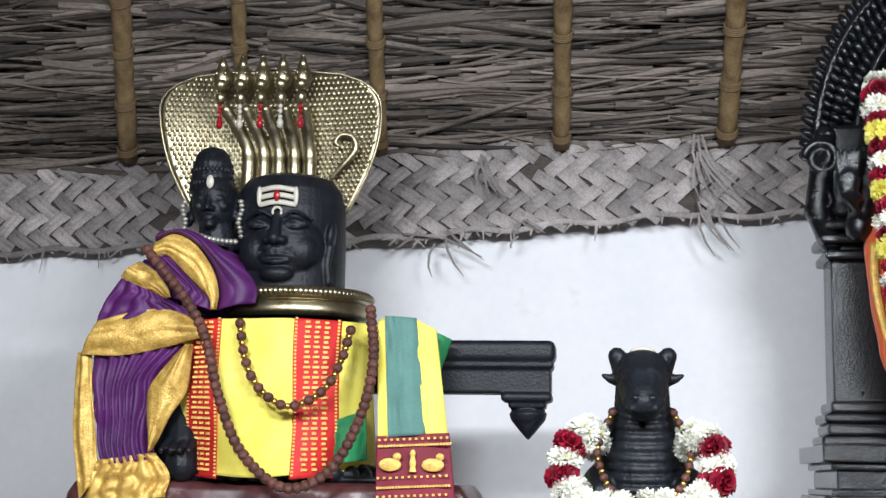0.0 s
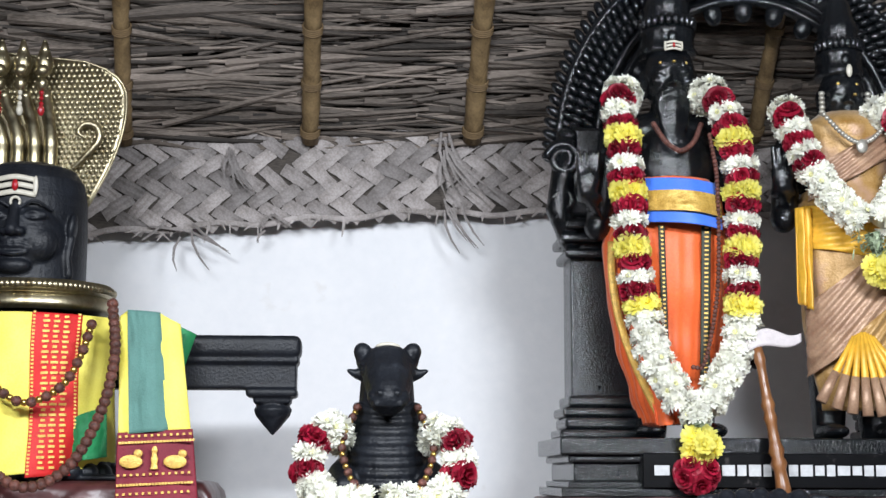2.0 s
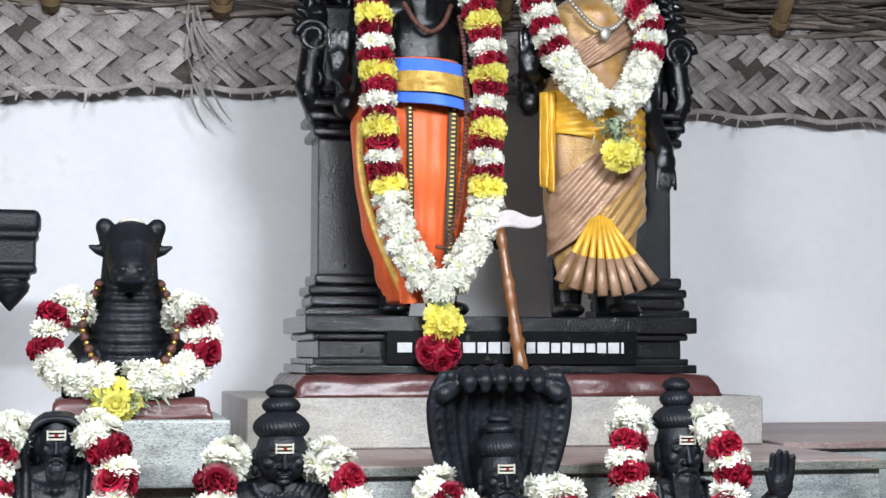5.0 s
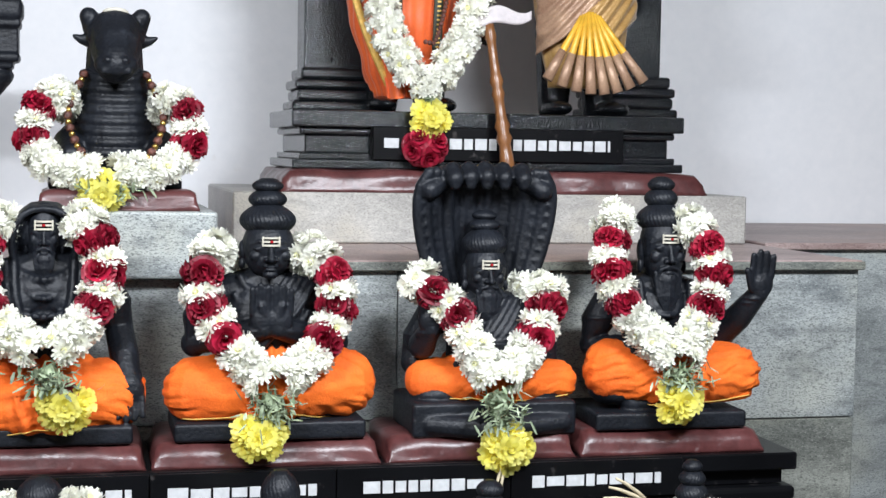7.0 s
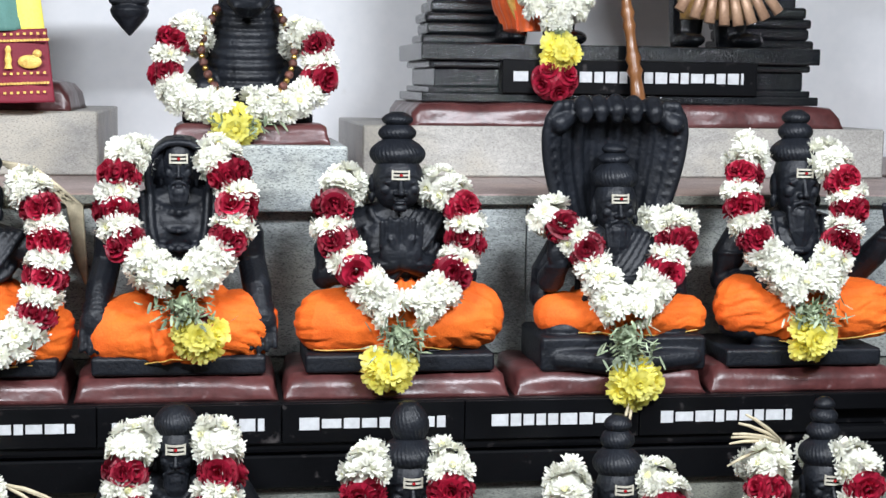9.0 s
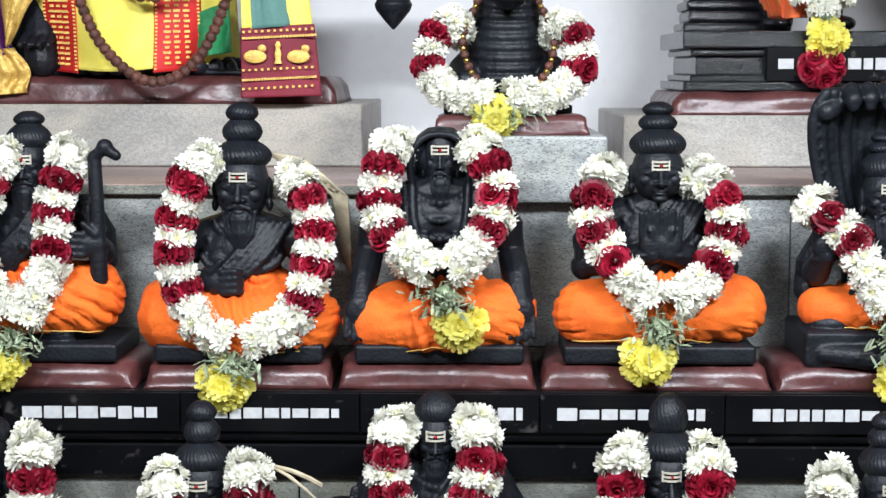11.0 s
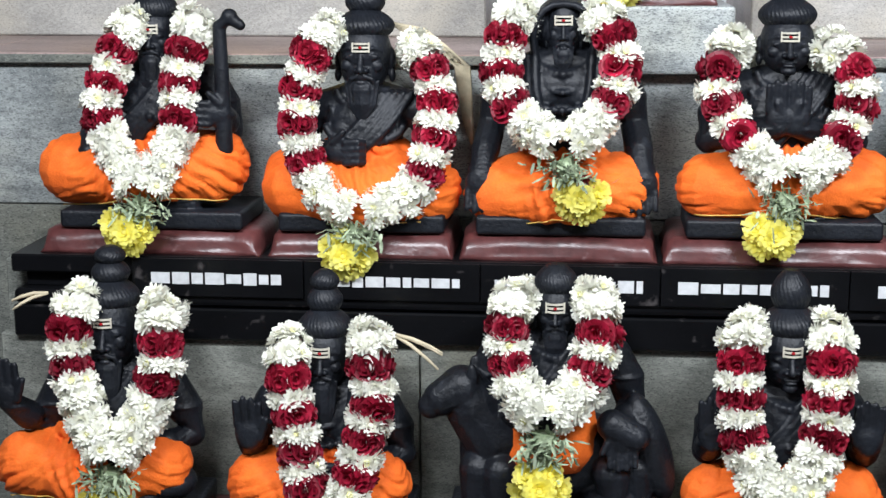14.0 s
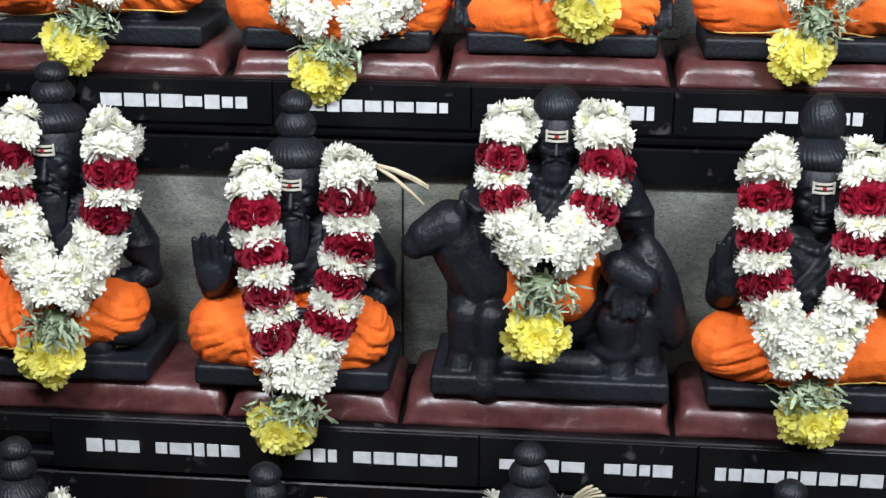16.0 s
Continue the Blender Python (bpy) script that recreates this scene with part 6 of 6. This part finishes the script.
# ---- the standing couple under the stone arch ----
t = thing("stone_pedestal", (0.974, 3.8, 1.548), "black stone pedestal with a lettered front panel", "pedestal")
for x0, x1, y0, z0, z1, b in ((0.482, 1.466, 3.56, 1.549, 1.570, 0.003), (0.500, 1.450, 3.575, 1.570, 1.585, 0.003), (0.515, 1.436, 3.59, 1.585, 1.630, 0.004), (0.500, 1.450, 3.575, 1.630, 1.648, 0.006), (0.480, 1.468, 3.56, 1.648, 1.688, 0.004)):
    part("moulding", box(bmesh.new(), x0, x1, y0, 4.0, z0, z1, b, 2), STONE_OILED, t, smooth=False)
p = part("panel", box(bmesh.new(), 0.673, 1.304, 3.551, 3.62, 1.571, 1.652, 0.002, 1), POLISHED, t, "black lettered panel", False)
bm = bmesh.new()
rg = random.Random(77)
for x0, x1 in ((0.700, 0.745), (0.805, 0.990), (1.020, 1.275)):
    x = x0
    while x < x1 - 0.008:
        w = min(rg.uniform(0.024, 0.046), x1 - x)
        hh = rg.uniform(0.0105, 0.014)
        box(bm, x, x + w - 0.006, 3.549, 3.5515, 1.612 - hh, 1.612 + hh)
        x += w
part("lettering", bm, LETTER, p, "white painted bars of lettering", False)

AX, AZ = 1.030, 2.44
t = thing("stone_arch", (AX, 3.9, 1.69), "black carved stone arch with scales and side scrolls", "arch")
for s in (-1, 1):
    px = AX + s * 0.40
    for z0, z1, w in ((1.689, 1.715, 0.118), (1.715, 1.745, 0.104), (1.745, 1.770, 0.110), (1.770, 1.80, 0.095), (2.150, 2.175, 0.10), (2.19, 2.215, 0.11), (2.225, 2.25, 0.10)):
        part("moulding", box(bmesh.new(), px - w, px + w, 3.80, 3.99, z0, z1, 0.008, 2), STONE_OILED, t, smooth=False)
    bm = bmesh.new()
    box(bm, px - 0.083, px + 0.078, 3.835, 3.97, 1.70, 2.26, 0.006, 2)
    part("capital", box(bmesh.new(), px - 0.09, px + 0.06, 3.828, 3.968, 2.262, 2.50, 0.012, 2), STONE_OILED, t, smooth=False)
    part("pillar", bm, STONE_OILED, t, "black stone pillar with stepped mouldings", False)
    sx = AX + s * 0.500
    bm = bmesh.new()
    for cz, rr in ((2.41, 0.045), (2.30, 0.03), (2.25, 0.022)):
        tube(bm, [(sx + (rr - 0.0012 * k) * math.cos(0.42 * k) * s, 3.82, cz + (rr - 0.0012 * k) * math.sin(0.42 * k)) for k in range(int(rr / 0.0016))], 0.011, 8)
        ell(bm, (sx, 3.835, cz), (rr * 0.75, 0.02, rr * 0.75), u=14, v=8)
    limb(bm, [(sx - s * 0.02, 3.84, 2.20), (sx + s * 0.01, 3.84, 2.28), (sx, 3.84, 2.36), (sx - s * 0.012, 3.84, 2.47)], [0.03, 0.035, 0.032, 0.03])
    part("scroll", bm, STONE_OILED, t, "carved stone scroll")
n = 56
bm = bmesh.new()
tube(bm, [(AX + 0.445 * math.cos(math.pi * k / n), 3.92, AZ + 0.50 * math.sin(math.pi * k / n)) for k in range(-4, n + 5)], 0.075, 14, flat=0.5)
part("arch_band", bm, STONE_OILED, t, "curved stone band")
for rx, rz, r in ((0.372, 0.425, 0.014), (0.405, 0.46, 0.011), (0.505, 0.565, 0.013)):
    bm = bmesh.new()
    tube(bm, [(AX + rx * math.cos(math.pi * k / n), 3.875, AZ + rz * math.sin(math.pi * k / n)) for k in range(-3, n + 4)], r, 8)
    part("arch_rib", bm, STONE_OILED, t)
for ring, (rx, rz, cnt, sz) in enumerate(((0.430, 0.487, 62, 0.017), (0.462, 0.52, 66, 0.018), (0.490, 0.55, 70, 0.018), (0.527, 0.588, 58, 0.020))):
    bm = bmesh.new()
    for k in range(cnt + 1):
        a = math.pi * (k + 0.5 * (ring % 2)) / cnt
        ell(bm, (AX + rx * math.cos(a), 3.872 + 0.008 * (ring == 3), AZ + rz * math.sin(a)), (sz * 1.25, 0.016, sz * 0.62), (0, -math.degrees(a) + 25, 0), 9, 6)
    tagged(part("scale_course", bm, STONE_OILED, t, "carved stone scales"), kind="stuff")
for k in range(13):
    a = math.pi * (k + 0.5) / 13
    part("lobe", ell(bmesh.new(), (AX + 0.35 * math.cos(a), 3.885, AZ + 0.40 * math.sin(a)), (0.035, 0.02, 0.025), (0, -math.degrees(a), 0), 12, 8), STONE_OILED, t)


def tall_figure(x, Y, zf, brow, w, h, crown, label, raised, low_arm, beard, seed):
    """A standing idol: head, crown, arms and body."""
    bm = bmesh.new()
    zc = brow - 0.5 * h
    face(bm, x, Y - 0.01, zc, w, h, beard, bool(beard))
    neck = zc - h
    limb(bm, [(x, Y, zc - 0.5 * h), (x, Y, neck - 0.03)], [0.042, 0.05])
    sh = neck - 0.05
    limb(bm, [(x - 0.13, Y, sh - 0.015), (x, Y, sh + 0.005), (x + 0.13, Y, sh - 0.015)], [0.042, 0.055, 0.042])
    ell(bm, (x, Y, sh - 0.10), (0.115, 0.08, 0.14))
    ell(bm, (x, Y, sh - 0.30), (0.10, 0.07, 0.16))
    for s, (ex, ez, hx_, hz_) in zip((-1, 1), (raised, low_arm)):
        limb(bm, [(x + s * 0.14, Y, sh - 0.02), (ex, Y - 0.02, ez), (hx_, Y - 0.09, hz_)], [0.04, 0.034, 0.026])
        up = 1 if hz_ > ez else -1
        ell(bm, (hx_, Y - 0.095, hz_ + 0.025 * up), (0.030, 0.018, 0.036))
        for k in range(4):
            fx = hx_ + (k - 1.5) * 0.014
            limb(bm, [(fx, Y - 0.098, hz_ + 0.05 * up), (fx * 1.0 + 0.003 * (k - 1.5), Y - 0.102, hz_ + 0.095 * up)], [0.0085, 0.006])
        for k in range(2):
            m = Vector((ex, Y - 0.02, ez)).lerp(Vector((hx_, Y - 0.09, hz_)), 0.75 + 0.1 * k)
            ell(bm, m, (0.032, 0.032, 0.010))
    for s in (-1, 1):
        limb(bm, [(x + s * 0.05, Y, zf + 0.45), (x + s * 0.055, Y, zf + 0.2), (x + s * 0.06, Y, zf + 0.02)], [0.07, 0.055, 0.04])
        ell(bm, (x + s * 0.075, Y - 0.08, zf + 0.018), (0.035, 0.075, 0.02))
    bm = carve(bm, 0.005)
    z = brow + 0.012
    prof = [(w * 1.02, z), (w * 1.12, z + 0.01), (w * 1.0, z + 0.022), (w * 1.0, z + 0.05), (w * 1.06, z + 0.058), (w * 0.94, z + 0.07), (w * 0.86, z + 0.12), (w * 0.9, z + 0.13), (w * 0.74, z + 0.15), (w * 0.55, crown - 0.03), (w * 0.3, crown)]
    lathe(bm, (x, Y, 0), prof, 48, 1, 1.05, lambda a, i: 1 + 0.03 * math.sin(16 * a))
    for k in range(12):
        a = math.pi + math.pi * (k + 0.5) / 12
        ell(bm, (x + w * 1.0 * math.cos(a), Y + w * 1.05 * math.sin(a), z + 0.085), (0.010, 0.008, 0.016), u=8, v=6)
    ell(bm, (x, Y - w * 1.02, z + 0.04), (0.014, 0.008, 0.018), u=10, v=8)
    return solid("standing_statue", bm, STONE_OILED, (x, Y, zf), label, "statue", "standing idols")


tall_figure(0.790, 3.74, 1.689, 2.650, 0.068, 0.086, 2.90, "black stone bearded sage standing in a tall crown", (0.600, 2.215, 0.566, 2.295), (0.965, 2.12, 0.945, 1.955), 0.12, 1)
tall_figure(1.238, 3.74, 1.689, 2.600, 0.058, 0.072, 2.84, "black stone goddess standing with a tapering crown", (1.075, 2.24, 1.055, 2.315), (1.400, 2.22, 1.418, 2.115), 0.0, 2)
tripundra(0.789, 3.652, 2.672, 0.022, 0.014, "forehead_ornament", "white three-barred ornament on the bearded sage")
bm = bmesh.new()
ell(bm, (1.241, 3.666, 2.618), (0.008, 0.004, 0.017), u=12, v=8)
solid("tilak", bm, ENAMEL, (1.241, 3.673, 2.618), "white drop ornament on the goddess's brow", "ornament")
# gold dots: eyes and brow studs
for x, y, z in ((0.758, 3.668, 2.630), (0.790, 3.658, 2.632), (0.822, 3.668, 2.630), (1.214, 3.676, 2.585), (1.262, 3.676, 2.585), (1.252, 3.662, 2.555)):
    solid("gold_stud", ell(bmesh.new(), (x, y, z), (0.0055, 0.004, 0.004), u=10, v=6), BRASS_BEAD, (x, y, z), "small gold stud on the idol's face", "stud", "gold face studs")

t = thing("orange_dhoti", (0.79, 3.7, 1.73), "orange silk dhoti with woven borders on the bearded sage", "dhoti")


def skirt(x, prof, n, k, amp, sy=0.75, seed=1):
    bm = bmesh.new()
    zs = [p[1] for p in prof]

    def rad(z):
        for (r0, z0), (r1, z1) in zip(prof, prof[1:]):
            if z0 <= z <= z1:
                q = (z - z0) / (z1 - z0)
                q = q * q * (3 - 2 * q)
                return r0 + (r1 - r0) * q
        return prof[-1][0]
    rows = [(rad(zs[0] + (zs[-1] - zs[0]) * i / n), zs[0] + (zs[-1] - zs[0]) * i / n) for i in range(n + 1)]
    return lathe(bm, (x, 3.72, 0), rows, 150, 1.0, sy, lambda a, i: 1 + amp * (1 - 0.6 * i / n) * math.sin(k * a + 0.8 * math.sin(3 * i / n + seed)) + 0.02 * math.sin(5 * a + 0.4 * i))


part("silk", skirt(0.785, [(0.085, 1.725), (0.11, 1.80), (0.140, 1.92), (0.165, 2.06), (0.168, 2.17), (0.13, 2.27), (0.10, 2.335)], 40, 26, 0.022), DHOTI, t)
for x0, x1, w, z0, z1, mt in ((0.845, 0.838, 0.012, 1.83, 2.20, DARK_BORDER), (0.735, 0.745, 0.008, 1.85, 2.20, DARK_BORDER)):
    b = patch("border", t, mt, (x0 - w, 3.585, z1), (x0 + w, 3.585, z1), (x1 - w, 3.605, z0), (x1 + w, 3.605, z0), 0.5, 0.001, 0.002, 1, "dark woven border with gold", 6, 30)
    bm = bmesh.new()
    for k in range(34):
        q = k / 34
        x, z = x0 + (x1 - x0) * q, z1 + (z0 - z1) * (q + 0.015)
        y = 3.585 + 0.02 * q - 0.004
        box(bm, x - w * 0.38, x + w * 0.38, y - 0.001, y + 0.001, z - 0.002, z + 0.002)
    part("motif", bm, GOLD_THREAD, b, "gold woven motifs", False)
bm = bmesh.new()
pts = [(0.625, 3.66, 2.17), (0.622, 3.64, 2.08), (0.635, 3.63, 1.98), (0.665, 3.62, 1.88), (0.705, 3.62, 1.79), (0.73, 3.62, 1.74)]
tube(bm, spline(pts, 40), 0.010, 8, flat=0.4)
part("side_border", bm, GOLD_THREAD, t, "gold and black side border")
patch("fold", t, DHOTI, (0.70, 3.63, 1.84), (0.76, 3.60, 1.82), (0.715, 3.60, 1.715), (0.79, 3.59, 1.725), 2, 0.01, 0.01, 3, "orange silk fold at the foot")
patch("blue_end", t, BLUE, (0.633, 3.62, 2.23), (0.665, 3.60, 2.25), (0.640, 3.61, 2.07), (0.66, 3.60, 2.09), 1, 0.004, 0.01, 4, "blue silk sash end")
patch("blue_end", t, BLUE, (0.925, 3.62, 2.17), (0.955, 3.63, 2.16), (0.93, 3.61, 2.04), (0.95, 3.62, 2.05), 1, 0.004, 0.01, 5, "blue silk sash end")
t = thing("blue_sash", (0.795, 3.6, 2.2), "blue silk sash with a gold middle band", "sash")
patch("sash", t, BLUE, (0.700, 3.615, 2.322), (0.885, 3.615, 2.308), (0.700, 3.585, 2.208), (0.885, 3.585, 2.190), 1, 0.003, 0.045, 1, "blue silk")
patch("gold_band", t, ZARI, (0.702, 3.600, 2.288), (0.884, 3.600, 2.275), (0.702, 3.584, 2.236), (0.884, 3.584, 2.220), 1, 0.003, 0.052, 1, "gold woven band")

t = thing("gold_saree", (1.24, 3.7, 1.74), "antique gold silk saree with a pleated fan on the goddess", "saree")
part("silk", skirt(1.245, [(0.095, 1.76), (0.112, 1.86), (0.125, 2.00), (0.138, 2.15), (0.132, 2.27), (0.105, 2.34), (0.115, 2.42), (0.125, 2.475), (0.07, 2.515)], 44, 15, 0.016), SAREE, t)


def wound(x0, x1, z0, z1, dz, off, seed, rx=0.142, k=5, amp=0.005):
    """A band of silk wound round the hips, slanting by dz from side to side."""
    def f(u, v):
        x = x0 + (x1 - x0) * u
        d = min(0.97, abs(x - 1.245) / rx)
        y = 3.72 - 0.75 * rx * math.sqrt(1 - d * d) - off
        z = z1 + (z0 - z1) * v + dz * u
        return Vector((x, y + amp * math.sin(k * 6.28 * (v + 0.6 * u) + seed) + amp * noise.noise(Vector((20 * x, 14 * z, seed))), z))
    return f


part("hip_drape", sheet(bmesh.new(), wound(1.112, 1.372, 1.84, 2.02, 0.20, 0.004, 1), 40, 24), SAREE_PINK, t, "rose gold brocade wound over the hips")
part("waist_drape", sheet(bmesh.new(), wound(1.112, 1.376, 2.16, 2.27, -0.05, 0.006, 2, k=4), 40, 16), SAREE_YELLOW, t, "bright gold silk wound at the waist")
part("shoulder_drape", sheet(bmesh.new(), wound(1.128, 1.364, 2.28, 2.36, 0.13, 0.002, 3, 0.13, 4), 40, 16), SAREE_PINK, t, "rose gold silk over the bosom")
part("knee_drape", sheet(bmesh.new(), wound(1.20, 1.372, 1.80, 1.93, 0.14, 0.010, 4, k=3), 40, 20), SAREE, t, "antique gold silk over the knee")
patch("side_tail", t, SAREE_YELLOW, (1.085, 3.66, 2.26), (1.125, 3.65, 2.26), (1.080, 3.64, 2.02), (1.115, 3.63, 2.00), 2, 0.008, 0.01, 9, "gold silk tail at the side")
for k in range(8):
    q = (k - 3.5) / 3.5
    bm = bmesh.new()
    a = Vector((1.222 + 0.022 * q, 3.585, 1.945 - 0.012 * abs(q)))
    b = Vector((1.236 + 0.125 * q, 3.555 + 0.02 * abs(q), 1.742 + 0.035 * q * q))
    tube(bm, [a, a.lerp(b, 0.35), a.lerp(b, 0.7), b], [0.006, 0.008, 0.011, 0.0135], 12, flat=0.8)
    pl = part("pleat", bm, SAREE_YELLOW, t, "bright gold silk pleat")
    bm = bmesh.new()
    c, e = a.lerp(b, 0.55), a.lerp(b, 1.01)
    tube(bm, [c, c.lerp(e, 0.5), e], [0.0104, 0.0122, 0.0142], 12, flat=0.8)
    part("pleat_border", bm, SAREE_PINK, pl, "rose gold pleat border")
bm = bmesh.new()
for k in range(26):
    q = k / 25
    ell(bm, (1.155 + 0.17 * q, 3.615 - 0.02 * math.sin(math.pi * q), 2.49 - 0.075 * math.sin(math.pi * q)), (0.0065, 0.0065, 0.0065), u=8, v=6)
ell(bm, (1.24, 3.59, 2.405), (0.015, 0.006, 0.018), u=10, v=8)
solid("necklace", bm, SILVER, (1.24, 3.6, 2.42), "silver bead necklace with a pendant on the goddess", "necklace")
for x in (1.178, 1.298):
    bm = bmesh.new()
    for k in range(6):
        ell(bm, (x, 3.70, 2.565 - 0.012 * k), (0.009, 0.008, 0.007), u=8, v=6)
    solid("ear_ornament", bm, SILVER, (x, 3.70, 2.53), "silver filigree ear ornament on the goddess", "ear ornament", "ear ornaments")
mala([(0.735, 3.66, 2.47), (0.76, 3.635, 2.42), (0.795, 3.625, 2.395), (0.83, 3.635, 2.42), (0.855, 3.66, 2.47)], 0.007, 30, "dark prayer beads at the sage's throat")
mala([(0.862, 3.60, 2.43), (0.872, 3.575, 2.30), (0.866, 3.57, 2.05), (0.83, 3.565, 1.87), (0.80, 3.56, 1.855)], 0.006, 60, "long dark bead string on the sage")

rg = random.Random(60)
t = thing("flower_garland", (0.797, 3.56, 1.74), "long white, crimson and yellow flower garland on the bearded sage", "garland", GARLANDS)


def four(i, n):
    return "w" if i / n > 0.74 else "wryr"[i % 4] if i > 2 else "w"


for pts in ([(0.675, 3.70, 2.548), (0.640, 3.62, 2.525), (0.650, 3.58, 2.34), (0.660, 3.56, 2.12), (0.695, 3.55, 1.91), (0.760, 3.545, 1.775)], [(0.855, 3.70, 2.548), (0.890, 3.62, 2.525), (0.930, 3.58, 2.34), (0.924, 3.56, 2.12), (0.908, 3.55, 1.91), (0.835, 3.545, 1.775)]):
    strand(t, pts, four, 0.045, rg, 6, 0.035)
strand(t, [(0.80, 3.545, 1.76), (0.80, 3.54, 1.735)], lambda i, n: "w", 0.035, rg, 5, 0.02)
tassel(t, (0.80, 3.53, 1.73), (0.805, 3.525, 1.670), rg, 6, 16, 0.02)
for k in range(9):
    a = 2 * math.pi * k / 9
    flower(ROSES, (0.797 + 0.034 * math.cos(a), 3.528 - 0.01 * (k % 2), 1.603 + 0.026 * math.sin(a)), (math.cos(a) * 0.7, -1, math.sin(a) * 0.7), 1.15, t, rg, "rose")
garland([(1.062, 2.512), (1.085, 2.42), (1.128, 2.31)], [(1.312, 2.515), (1.362, 2.42), (1.325, 2.29)], (1.240, 2.200), (1.262, 2.092), 3.70, "white and crimson garland with a yellow bunch on the goddess", 61, 0.62, 0.043, 0.12)

t = thing("ceremonial_axe", (0.993, 3.50, 1.549), "pale-bladed axe with a turned wooden handle leaning on the pedestal", "axe")
a, b = Vector((0.990, 3.485, 1.551)), Vector((0.948, 3.53, 1.900))
prof = [0.015, 0.0175, 0.0165, 0.015, 0.014, 0.020, 0.014, 0.019, 0.014, 0.013, 0.012, 0.0125, 0.016, 0.012, 0.017, 0.0125, 0.0115, 0.011, 0.011, 0.0105, 0.011, 0.014, 0.012, 0.011]
part("handle", tube(bmesh.new(), [a.lerp(b, i / 23) for i in range(24)], prof, 16), OLD_WOOD, t, "varnished turned wooden handle")
bm = bmesh.new()
sheet(bm, lambda u, v: Vector((0.920 + 0.132 * u, 3.520 + 0.004 * abs(u - 0.3), 1.912 + 0.030 * (u - 0.3) + (0.5 - v) * (0.016 + 0.030 * math.sin(math.pi * min(1, 0.15 + 0.85 * u)) * (1 - 0.45 * u) + 0.018 * max(0, u - 0.75)) + 0.012 * math.sin(5.5 * u))), 24, 6, 0.014)
part("blade", bm, BLADE, t, "pale pinkish painted blade")
